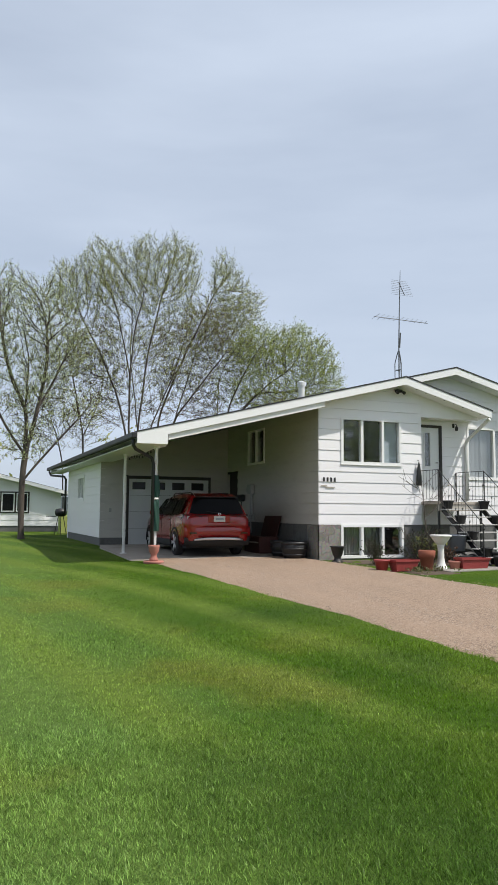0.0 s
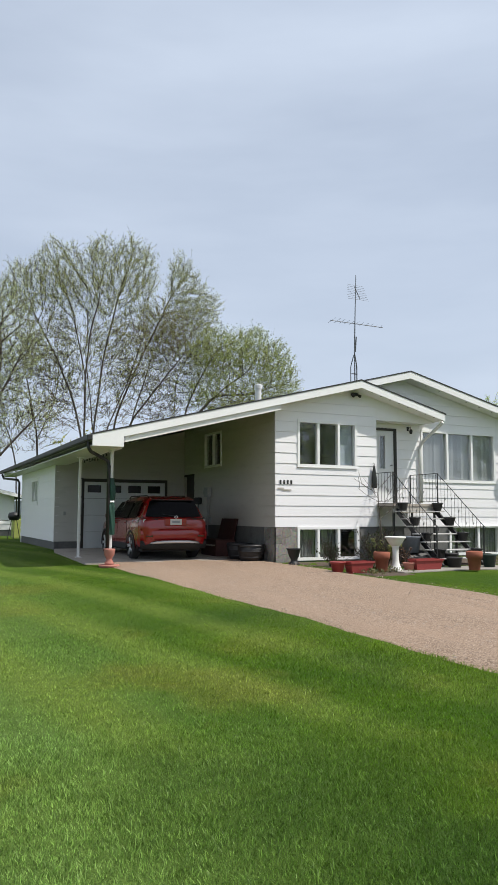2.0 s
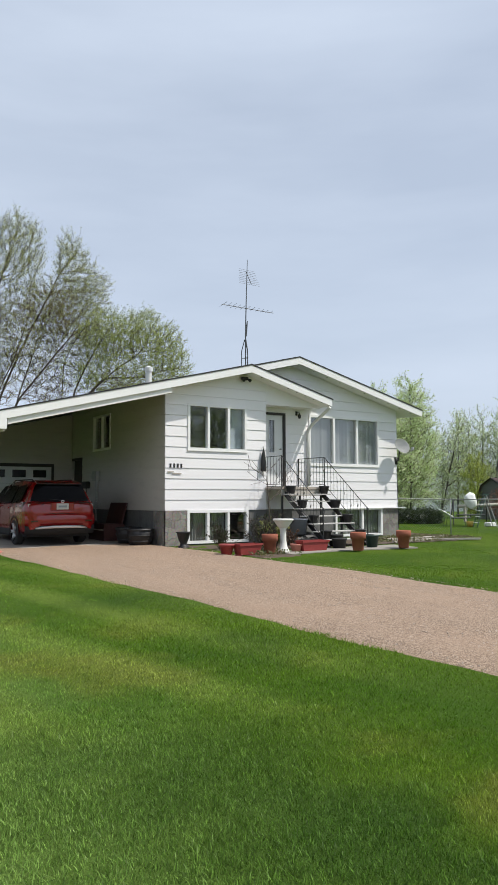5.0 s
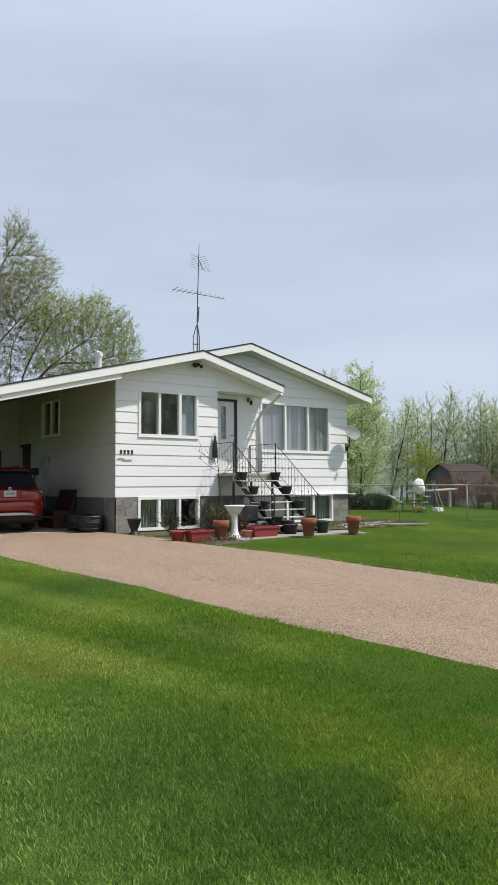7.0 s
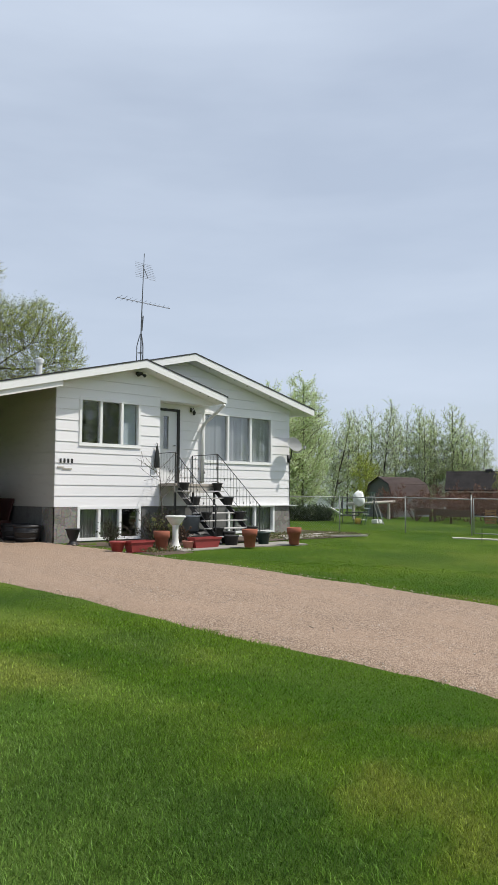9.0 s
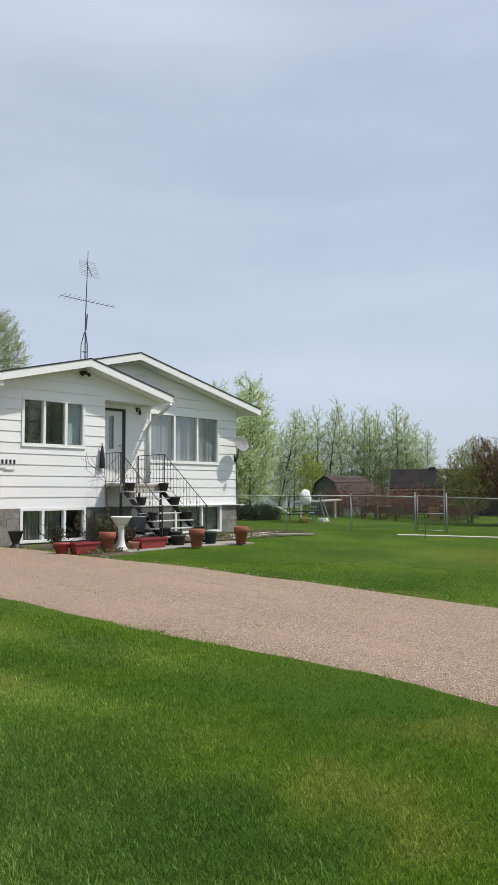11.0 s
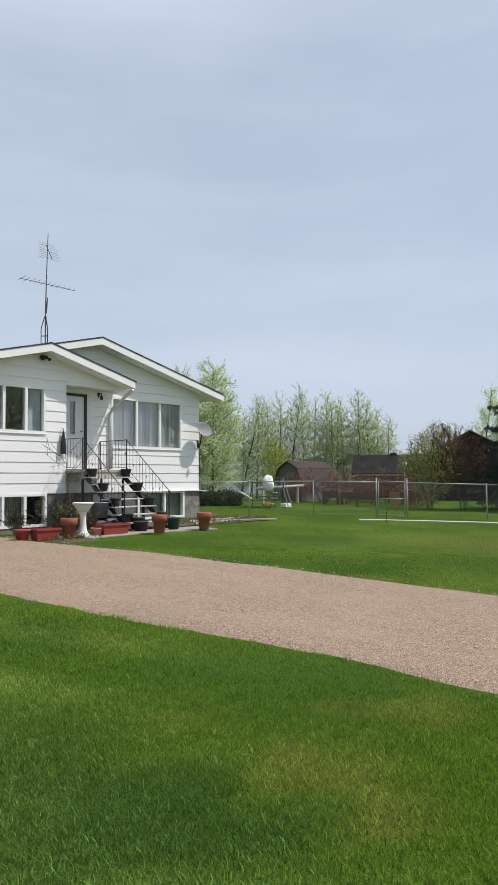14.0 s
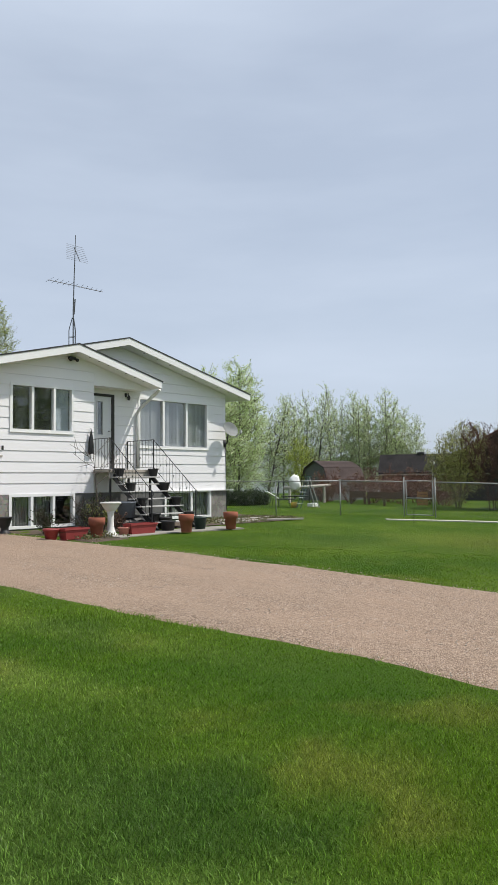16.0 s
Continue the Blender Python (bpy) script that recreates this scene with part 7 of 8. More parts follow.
# poplars along the far side of the garden
def poplar(loc, h, seed, lean=(0, 0), wide=1.0, leafy=7, mat="leaf_poplar", low=0.12, bark="palebark", dense=1.25):
    lx, ly = lean[0] * h, lean[1] * h
    blobs = [(lx * u, ly * u, h * u, wide * w, wide * w, h * 0.17, c) for u, w, c in ((low + 0.12, 0.85, 90), (low + 0.32, 1.05, 120), (0.62, 0.98, 120), (0.76, 0.76, 90), (0.88, 0.44, 50))]
    return crowned_tree("poplar_tree", "slender young poplar with pale spring leaves", "tree", (*loc, ground_z(*loc)), seed, [((0, 0, 0), (lx * 0.5, ly * 0.5, h * 0.5), (lx * 0.96, ly * 0.96, h * 0.96))], blobs,
                        [(mat, leafy, 0.046, 0.06, 0.0)], step=0.22, bark=bark, group="poplars", lift=0.55, tip=0.0066, twig_r=0.0055, twigs=2, twig_len=0.34, along_way=0.85, thick=0.024, influence=2.0, dense=dense, spread=0.08)


for x, y, h, sd, wd in ((16.4, 9.6, 6.3, 61, 1.15), (17.5, 8.4, 6.75, 62, 1.15), (18.3, 9.4, 6.1, 63, 1.1), (15.8, 8.2, 5.0, 68, 1.0)):
    poplar((x, y), h, sd, (0.01, 0.0), wd * 1.3, 14, dense=2.4)
poplar((22.6, 11.2), 5.6, 64, (0.15, -0.16), 0.95, 6)
p_e = poplar((25.9, 10.4), 6.5, 65, (0.08, -0.11), 1.0, 6)
p_f = poplar((28.9, 9.8), 6.3, 66, (0.03, -0.02), 1.0, 7)
p_g = poplar((29.6, 8.8), 5.9, 67, (-0.03, 0.03), 0.95, 7)
for i, (x, y, s, rz) in enumerate(((24.3, 11.4, 0.92, 30), (25.1, 11.2, 0.98, 80), (27.1, 10.0, 0.97, 120), (28.3, 10.3, 0.99, 200), (30.1, 8.1, 1.01, 260), (30.5, 7.5, 0.97, 310), (31.0, 6.6, 0.76, 20),
                                   (26.7, 11.6, 1.04, 100), (28.4, 8.9, 0.88, 250), (31.4, 8.6, 0.93, 330), (29.9, 9.6, 0.9, 15), (23.4, 11.8, 0.84, 170), (31.8, 7.6, 0.85, 140))):
    ob = copy_thing((p_f, p_g)[i % 2], pose(x, y, ground_z(x, y), 0, 0, rz))
    ob.scale = (s, s, s)
sap = poplar((22.9, 8.9), 3.3, 71, (0.02, 0), 0.75, 12, "leaf_sapling", 0.05)
sap.name, sap["label"], sap["group"] = "sapling", "bright green young sapling before the poplars", "saplings"
pop_plan = plan_of(10, 0.05, (0.03, 0.08, 0.05), ((24, 28), (7, 9)), (1, 0.33, 0.42), ((0, 0), (35, 60), (25, 50)), 0.42, start=0.08)
pop_plan[0]["cone"] = 0.88

bush_plan = plan_of(7, 0.14, (0.03, 0.03, 0.0), ((7, 9), (6, 7)), (1, 0.5, 0.5), ((0, 0), (25, 60), (25, 65)), 0.5, start=0.2)


def bush(name, label, loc, seed, n, h, spread, leaf, bark="twig", rad=0.03):
    rnd = random.Random(seed)
    stems = []
    for k in range(n):
        a = 2 * math.pi * k / n + rnd.uniform(-0.3, 0.3)
        s = rnd.uniform(0.1, spread)
        stems.append(((0.15 * math.cos(a), 0.15 * math.sin(a), 0), (s * math.cos(a), s * math.sin(a), 1), h * rnd.uniform(0.75, 1.05), rad))
    return tree(name, label, "bush", (*loc, ground_z(*loc)), seed + 1, bush_plan, stems, leaf, bark=bark, sides=(5, 4, 3))


crowned_tree("leafy_bush", "large rounded bush in fresh olive-green leaf", "bush", (19.3, -2.3, ground_z(19, -2)), 81,
             [((0.1 * a, 0.1 * b, 0), (0.35 * a, 0.35 * b, 1.0)) for a, b in ((1, 0), (-1, 0.3), (0.2, 1), (0.3, -1), (-0.8, -0.8), (0.9, 0.9))],
             [(0, 0, 1.7, 1.25, 1.2, 1.35, 420), (0.3, -0.3, 2.6, 0.9, 0.9, 0.8, 180)], [("leaf_bush", 8, 0.038, 0.07, 0.0)], step=0.17, tip=0.004, dense=2.5, thick=0.014, twig_len=0.24, lift=0.25, influence=1.5)
crowned_tree("red_shrub", "reddish-brown twiggy shrub beyond the fence", "bush", (18.9, -3.95, ground_z(19, -4)), 85,
             [((0.1 * a, 0.1 * b, 0), (0.25 * a, 0.25 * b, 1.2)) for a, b in ((1, 0), (-1, 0.3), (0.2, 1), (0.3, -1), (-0.8, -0.8))],
             [(0, 0, 1.9, 0.95, 0.95, 1.25, 380), (-0.3, 0.4, 2.7, 0.7, 0.7, 0.7, 120)], [("leaf_maroon", 4, 0.034, 0.05, 0.0)], step=0.17, bark="rustwig", twig="rustwig", tip=0.004, dense=2.5, thick=0.014, twig_len=0.30, lift=0.35, influence=1.5)
for i, (x, y, h) in enumerate(((20.6, 5.6, 1.3), (21.2, 4.4, 1.5), (21.4, 3.2, 1.4), (21.9, 2.0, 1.5), (22.6, 1.0, 1.2), (22.2, 0.0, 1.3), (20.9, -0.9, 1.1), (23.2, 3.4, 1.5), (23.6, 2.2, 1.5), (24.0, 4.6, 1.5), (24.2, 1.0, 1.4), (21.6, 6.0, 1.2))):
    bush("dry_brush", "low heap of dry reddish-brown brushwood", (x, y), 90 + i, 9, h, 1.1, ("leaf_red", 1, 0.05, 0.10), bark="redtwig", rad=0.018)
for i, (x, y) in enumerate(((14.2, 6.3), (14.9, 5.7), (15.5, 5.4))):
    bush("dark_shrub", "low dark green shrub by the fence", (x, y), 100 + i, 9, 0.52, 1.1, ("leaf_dark", 9, 0.05, 0.10))
tree("birch_tree", "pale feathery tree in the distance", "tree", (38.5, 4.2, 0.15), 111, pop_plan, [((0, 0, 0), (0.1, -0.1, 1), 7.6, 0.08), ((0.5, -0.6, 0), (0.2, -0.2, 1), 7.4, 0.08), ((1.2, -1.6, 0), (0.15, -0.15, 1), 8.2, 0.08)],
     ("leaf_poplar", 20, 0.055, 0.14), bark="palebark", sides=(6, 4, 3))


def spruce(loc, h, seed):
    rnd = random.Random(seed)
    t = thing("spruce_tree", "dark green spruce with layered drooping boughs", "tree", (*loc, ground_z(*loc)))
    bm = bmesh.new()
    tube(bm, [(0, 0, 0), (0.03, 0, h * 0.5), (0, 0, h)], [0.16, 0.10, 0.015], 8)
    part("trunk", bm, M["bark"], t, smooth=True)
    g = Grower(seed)
    z = 0.35
    while z < h - 0.1:
        reach = 0.12 + 3.0 * (1 - z / h) ** 0.9
        for k in range(rnd.randint(5, 7)):
            a = rnd.uniform(0, 2 * math.pi)
            ln = reach * rnd.uniform(0.55, 1.15)
            sag = rnd.uniform(0.16, 0.34)
            zz = z + rnd.uniform(-0.05, 0.05)
            pts = [Vector((math.cos(a) * ln * u, math.sin(a) * ln * u, zz - sag * ln * u * (1.25 - 0.85 * u))) for u in np.linspace(0, 1, 6)]
            g.lines.append((pts, [0.026 * (1 - 0.8 * u) for u in np.linspace(0, 1, 6)], 1))
            for u in np.linspace(0.12, 1, max(4, int(ln * 5))):
                i = min(int(u * 5), 4)
                q = pts[i].lerp(pts[i + 1], u * 5 - i)
                for s in (-1, 1):
                    w = a + s * rnd.uniform(0.4, 1.2)
                    d = Vector((math.cos(w), math.sin(w), rnd.uniform(-0.75, 0.1)))
                    l2 = (0.34 * ln * (1.05 - u) + 0.14) * rnd.uniform(0.6, 1.3)
                    tw = [q, q + d * l2 * 0.5, q + d * l2 + Vector((0, 0, -0.06))]
                    g.lines.append((tw, [0.007, 0.006, 0.004], 2))
                    g.tips.append(tw)
        z += 0.26 + 0.12 * rnd.random()
    v, f = g.wood((5, 4, 3))
    part("boughs", np_mesh("boughs", [tuple(p) for p in v], f, M["bark"]), M["bark"], t)
    v, f = g.leaves(32, 0.070, 0.035, narrow=0.18)
    part("crown", np_mesh("crown", v, f, M["needle"]), M["needle"], t, leaf_label("needle"))


spruce((21.2, -5.7), 7.3, 121)

# ---- plants at the front of the house ----
g_plan = plan_of(6, 0.20, (0.05, 0.05, 0.0), ((4, 5), (4, 5)), (1, 0.5, 0.5), ((0, 0), (20, 50), (20, 50)), 0.6, start=0.2)
tree("bare_sapling", "thin bare young tree in front of the wall", "tree", (1.92, -1.95, 0.04), 131, plan_of(8, 0.07, (0.02, 0.04, 0.05), ((7, 8), (2, 3)), (1, 0.62, 0.45), ((0, 0), (48, 72), (25, 50)), 0.5, start=0.55),
     [((0, 0, 0), (0.05, 0, 1), 2.05, 0.030)], None, bark="bark", sides=(7, 5, 4))
for i, (x, y, n, h, lf) in enumerate(((1.42, -2.3, 16, 0.85, "leaf_dark"), (1.85, -2.2, 10, 0.65, "leaf_bush"), (0.62, -1.75, 13, 0.55, "leaf_dark"), (2.2, -2.5, 9, 0.4, "leaf_red"))):
    rnd = random.Random(140 + i)
    st = [((0.05 * math.cos(k), 0.05 * math.sin(k), 0), (rnd.uniform(-0.7, 0.7), rnd.uniform(-0.7, 0.7), 1), h * rnd.uniform(0.6, 1.1), 0.008) for k in range(n)]
    tree("garden_shrub", "small spiky shrub in the bed by the wall", "shrub", (x, y, 0.04), 150 + i, g_plan, st, (lf, 7 if i == 1 else 2, 0.028 if i == 1 else 0.024, 0.03), bark="twig", sides=(4, 3, 3))


# ---- sheds, neighbours and far things ----
def gable_hut(name, label, loc, rz, w, l, eave, peak, wall_mat, roof_mat, over=0.2):
    """A hut with its gable towards local -y."""
    t = thing(name, label, "shed" if "shed" in name else "house", (*loc, ground_z(*loc)), rz)
    bm = bmesh.new()
    prism(bm, [(-w / 2, 0, -0.1), (w / 2, 0, -0.1), (w / 2, 0, eave), (0, 0, peak - 0.05), (-w / 2, 0, eave)], (0, l, 0))
    bmesh.ops.recalc_face_normals(bm, faces=bm.faces)
    part("wall", bm, wall_mat, t)
    sl = (peak - eave) / (w / 2)
    for s in (-1, 1):
        bm = bmesh.new()
        e = w / 2 + over
        prism(bm, [(0, -over, peak), (s * e, -over, peak - sl * e), (s * e, l + over, peak - sl * e), (0, l + over, peak)], (0, 0, 0.07))
        bmesh.ops.recalc_face_normals(bm, faces=bm.faces)
        slope = part("roof", bm, roof_mat, t, "shingled roof slope")
        run = math.hypot(e, sl * e)
        n_rows = max(4, int(run / 0.22))
        course = mesh_from("shingle_course", one_box(-0.5 * run / n_rows, 0.5 * run / n_rows, -over - 0.01, l + over + 0.01, -0.008, 0.008, m=Matrix.Rotation(math.radians(4) * s, 4, "Y")))
        for r in range(n_rows):
            u = (r + 0.5) / n_rows
            part("shingle_course", course, roof_mat, slope, at=Matrix.Translation((s * e * u, 0, peak - sl * e * u + 0.082)) @ Matrix.Rotation(s * math.atan(sl), 4, "Y"))
    return t


M["shedgrey"] = shade("grey_green_shed_wall", (0.13, 0.14, 0.138), 0.8, vary=0.2, fine=15, coarse=1.5, stretch_z=0.3)
M["redshingle"] = shade("red_brown_shingle", (0.165, 0.125, 0.115), 0.9, vary=0.3, fine=12, coarse=2, bump=0.5)
M["brown"] = shade("dark_brown_wall", (0.026, 0.018, 0.015), 0.85, vary=0.3, fine=15, coarse=2)
M["brickred"] = shade("faded_brick_red", (0.10, 0.035, 0.028), 0.85, vary=0.3, fine=15, coarse=2)

shed = thing("garden_shed", "grey-green barn-roofed garden shed with red-brown shingles", "shed", (22.55, 7.65, 0.13), -97)
prof = [(-0.95, -0.05), (-0.95, 1.10), (-0.72, 1.72), (0.0, 2.10), (0.72, 1.72), (0.95, 1.10), (0.95, -0.05)]
bm = bmesh.new()
prism(bm, [(x, 0, z) for x, z in prof], (0, 2.7, 0))
bmesh.ops.recalc_face_normals(bm, faces=bm.faces)
part("wall", bm, M["shedgrey"], shed)
for (xa, za), (xb, zb) in zip(prof[1:5], prof[2:6]):
    d = Vector((xb - xa, 0, zb - za)).normalized()
    nrm_ = Vector((-d.z, 0, d.x)) * 0.02
    n_rows = 4 if abs(zb - za) > 0.5 else 5
    slope = part("roof", prism(bmesh.new(), [(xa + nrm_.x * 0.2, -0.10, za + nrm_.z * 0.2), (xb + nrm_.x * 0.2, -0.10, zb + nrm_.z * 0.2), (xb + nrm_.x * 0.2, 2.80, zb + nrm_.z * 0.2), (xa + nrm_.x * 0.2, 2.80, za + nrm_.z * 0.2)], tuple(nrm_ * 1.6)), M["redshingle"], shed, "red-brown shingled slope")
    low_first = za < zb
    for r in range(n_rows):
        u0, u1 = r / n_rows, (r + 1) / n_rows
        p0, p1 = Vector((xa, 0, za)).lerp(Vector((xb, 0, zb)), u0), Vector((xa, 0, za)).lerp(Vector((xb, 0, zb)), u1)
        k0, k1 = (2.9, 2.0) if low_first else (2.0, 2.9)
        bm = bmesh.new()
        v = [bm.verts.new(q) for q in (p0 + nrm_ * k0 + Vector((0, -0.11, 0)), p1 + nrm_ * k1 + Vector((0, -0.11, 0)), p1 + nrm_ * k1 + Vector((0, 2.81, 0)), p0 + nrm_ * k0 + Vector((0, 2.81, 0)))]
        bm.faces.new(v)
        bmesh.ops.solidify(bm, geom=bm.faces[:], thickness=0.012)
        part("shingle_course", bm, M["redshingle"], slope)
bm = bmesh.new()
for (xa, za), (xb, zb) in zip(prof[1:5], prof[2:6]):
    tube(bm, [(xa, -0.11, za + 0.03), (xb, -0.11, zb + 0.03)], 0.035, 4)
part("verge", bm, M["black"], shed)
part("door", one_box(-0.15, 0.55, -0.03, 0.0, 0.02, 1.55), M["shedgrey"], shed)

dshed = gable_hut("dark_shed", "dark-roofed low shed behind the brushwood", (27.77, 6.74), -150.6, 2.8, 5.5, 1.50, 2.42, M["brown"], shade("black_roof_felt", (0.030, 0.028, 0.028), 0.95, vary=0.5, fine=14, coarse=2, spec=0.1))
part("eave_board", one_box(1.56, 1.60, -0.2, 5.7, 1.30, 1.39), M["wood"], dshed, "weathered pale eave board")
part("roof_vent", one_box(-0.1, 0.12, 1.9, 2.3, 2.40, 2.62, bev=0.02), M["black"], dshed, "small dark ridge vent")
t_ = gable_hut("brown_cottage", "dark brown gabled cottage behind the shrubs", (29.6, 0.6), -63, 5.4, 7.0, 2.25, 3.75, M["brown"], M["shingle"], 0.35)
bm = bmesh.new()
for s in (-1, 1):
    tube(bm, [(0, -0.36, 3.80), (s * 3.05, -0.36, 2.93 - 0.75 + 0.0)], 0.04, 4)
part("verge_board", bm, M["brickred"], t_, "faded red verge board")
far_house = gable_hut("far_bungalow", "small white bungalow with a grey roof in the distance", (37.5, 25.5), -40, 9.0, 7.0, 2.3, 3.6, M["siding"], shade("grey_roof", (0.10, 0.105, 0.115), 0.9, vary=0.2))
gable_hut("far_shed", "low grey-roofed shed in the distance", (46.0, 19.0), -50, 7.0, 5.0, 1.9, 2.7, M["steelwhite"], M["shingle"])
gable_hut("far_shed", "long low building on the horizon", (64.0, 36.0), -40, 16.0, 8.0, 2.3, 3.8, M["steelwhite"], M["shingle"])

nb = thing("neighbour_house", "white neighbouring bungalow with lap siding and a dark roof", "house", (-6.0, 22.4, ground_z(-6, 22)))
bm = bmesh.new()
prism(bm, [(-12, 0, 0.28), (2.55, 0, 0.28), (2.55, 0, 2.05), (-0.6, 0, 2.82), (-12, 0, 2.82)], (0, 0.2, 0))
prism(bm, [(2.35, 0.2, 0.28), (2.55, 0.2, 0.28), (2.55, 0.2, 2.05), (2.35, 0.2, 2.05)], (0, 6.0, 0))
bmesh.ops.recalc_face_normals(bm, faces=bm.faces)
nbw = part("wall", bm, M["siding"], nb)
k = 0
while 0.3 + 0.28 * k < 2.8:
    z0 = 0.3 + 0.28 * k
    xe = 2.55 if z0 + 0.28 < 2.05 else 2.55 - (z0 + 0.28 - 2.05) / 0.245
    part("siding_board", prism(bmesh.new(), [(-12, -0.004, z0), (-12, -0.026, z0), (-12, -0.006, z0 + 0.28)], (12 + xe, 0, 0)), M["siding"], nbw)
    k += 1
part("foundation", one_box(-12, 2.5, 0.02, 0.2, -0.15, 0.28), M["foundation"], nb)
bm = bmesh.new()
prism(bm, [(3.2, -0.5, 1.98), (-1.2, -0.5, 3.06), (-12, -0.5, 3.06), (-12, 7, 3.06), (-1.2, 7, 3.06), (3.2, 7, 1.98)][0:3] + [(-12, -0.5, 2.98), (-1.2, -0.5, 2.98), (3.2, -0.5, 1.90)], (0, 7, 0))
bmesh.ops.recalc_face_normals(bm, faces=bm.faces)
part("roof", bm, M["shingle"], nb, "dark low-pitched roof")
bm = bmesh.new()
prism(bm, [(3.2, -0.53, 1.97), (-1.2, -0.53, 3.03), (-12, -0.53, 3.03), (-12, -0.53, 2.86), (-1.2, -0.53, 2.86), (3.2, -0.53, 1.80)], (0, 0.03, 0))
bmesh.ops.recalc_face_normals(bm, faces=bm.faces)
part("fascia", bm, M["trim"], nb, "white fascia board")
nwin = part("window", one_box(-1.15, 0.98, -0.05, -0.027, 0.93, 2.02), M["darkframe"], nb, "dark-framed neighbour window")
for a, b in ((-1.08, -0.45), (-0.38, 0.25), (0.34, 0.90)):
    bm = bmesh.new()
    box(bm, a, a + 0.05, -0.07, -0.05, 1.0, 1.95)
    box(bm, b - 0.05, b, -0.07, -0.05, 1.0, 1.95)
    box(bm, a + 0.05, b - 0.05, -0.07, -0.05, 1.90, 1.95)
    box(bm, a + 0.05, b - 0.05, -0.07, -0.05, 1.0, 1.05)
    part("sash", bm, M["trim"], nwin)
    part("pane", one_box(a + 0.05, b - 0.05, -0.058, -0.052, 1.05, 1.90), M["darkpane"], nwin)
bbq = thing("barbecue", "black barbecue on a stand beyond the garage", "barbecue", (-4.15, 17.0, 0.16))
bm = bmesh.new()
lathe(bm, [(0, 0.80), (0.20, 0.82), (0.27, 0.95), (0.27, 1.02), (0.22, 1.14), (0, 1.18)], 16)
part("bowl", bm, M["black"], bbq, smooth=True)
for a in (0.4, 2.5, 4.6):
    bm = bmesh.new()
    tube(bm, [(0.12 * math.cos(a), 0.12 * math.sin(a), 0.84), (0.30 * math.cos(a), 0.30 * math.sin(a), 0.0)], 0.016, 6)
    part("leg", bm, M["black"], bbq)
part("shelf", one_box(-0.62, -0.22, -0.2, 0.2, 0.80, 0.83), M["black"], bbq)
ybin = one_box(-4.05, -3.55, 18.1, 18.6, 0.15, 1.0, bev=0.03)
solid("yellow_bin", ybin, shade("faded_yellow_green", (0.32, 0.36, 0.10), 0.6, vary=0.15), "faded yellow-green plastic bin beyond the garage", "bin")

# ---- lawn furniture beyond the fence ----
lad = thing("step_ladder", "green and white folding step ladder standing open", "ladder", (15.45, 2.44, ground_z(15.6, 2.3)), -122)
M["laddergreen"] = shade("dark_green_metal", (0.07, 0.13, 0.11), 0.5, metal=0.2, vary=0.15)
for s in (-0.22, 0.22):
    for nm, y1 in (("front_stile", -0.42), ("back_stile", 0.40)):
        bm = bmesh.new()
        tube(bm, [(s * 1.15, y1, 0.0), (s * 0.75, 0.0, 1.30)], 0.02, 6)
        part(nm, bm, M["laddergreen"] if y1 < 0 else M["galv"], lad)
for k in range(5):
    u = 0.15 + 0.18 * k
    part("step", one_box(-0.22, 0.22, -0.42 * (1 - u) - 0.05, -0.42 * (1 - u) + 0.05, 1.30 * u - 0.012, 1.30 * u + 0.012), M["trim"], lad)
part("top_step", one_box(-0.19, 0.19, -0.1, 0.1, 1.28, 1.32), M["laddergreen"], lad)

swing = thing("swing_chair", "garden swing with a bulging pale cover on a dark frame", "garden swing", (16.1, 3.73, ground_z(15.9, 3.9)), -40)
for s in (-0.75, 0.75):
    bm = bmesh.new()
    tube(bm, [(s, -0.45, 0.0), (s * 0.9, 0.0, 1.05), (s, 0.45, 0.0)], 0.022, 6)
    part("leg_frame", bm, M["black"], swing)
bm = bmesh.new()
tube(bm, [(-0.72, 0, 1.05), (0.72, 0, 1.05)], 0.022, 6)
part("crossbar", bm, M["black"], swing)
part("seat", one_box(-0.55, 0.55, -0.25, 0.25, 0.40, 0.45, bev=0.015), M["black"], swing)
bm = bmesh.new()
bmesh.ops.create_icosphere(bm, subdivisions=3, radius=0.33)
for v in bm.verts:
    k = 1 + 0.35 * noise.noise(v.co * 4.0)
    v.co = Vector((v.co.x * 0.78 * k, v.co.y * 0.6 * k, v.co.z * 0.98 * k)) + Vector((0.05, 0, 1.02))
part("cover", bm, M["trim"], swing, "bulging white cover", smooth=True)
lounger = thing("sun_lounger", "white garden lounger with a tilted back on a dark frame", "lounger", (14.95, 3.50, ground_z(14.5, 3.9)), -35)
lounger.scale = (0.75, 0.8, 0.9)
part("mattress", one_box(-0.2, 0.75, -0.28, 0.28, 0.34, 0.38, bev=0.015), M["black"], lounger, "dark lounger seat")
part("backrest", one_box(-0.75, 0.0, -0.28, 0.28, 0.0, 0.05, bev=0.02, m=pose(-0.2, 0, 0.38, 0, 26, 0)), M["trim"], lounger)
for x in (-0.6, 0.6):
    for y in (-0.25, 0.25):
        bm = bmesh.new()
        tube(bm, [(x, y, 0), (x * 0.85, y, 0.38)], 0.016, 6)
        part("leg", bm, M["black"], lounger)
solid("yellow_bucket", lathe(bmesh.new(), [(0, 0), (0.11, 0), (0.14, 0.22), (0.12, 0.22), (0.10, 0.03), (0, 0.03)], 16, (15.2, 3.0, ground_z(15.2, 3))), shade("yellow_plastic", (0.55, 0.36, 0.05), 0.5), "small yellow plastic bucket on the grass", "bucket", smooth=True)
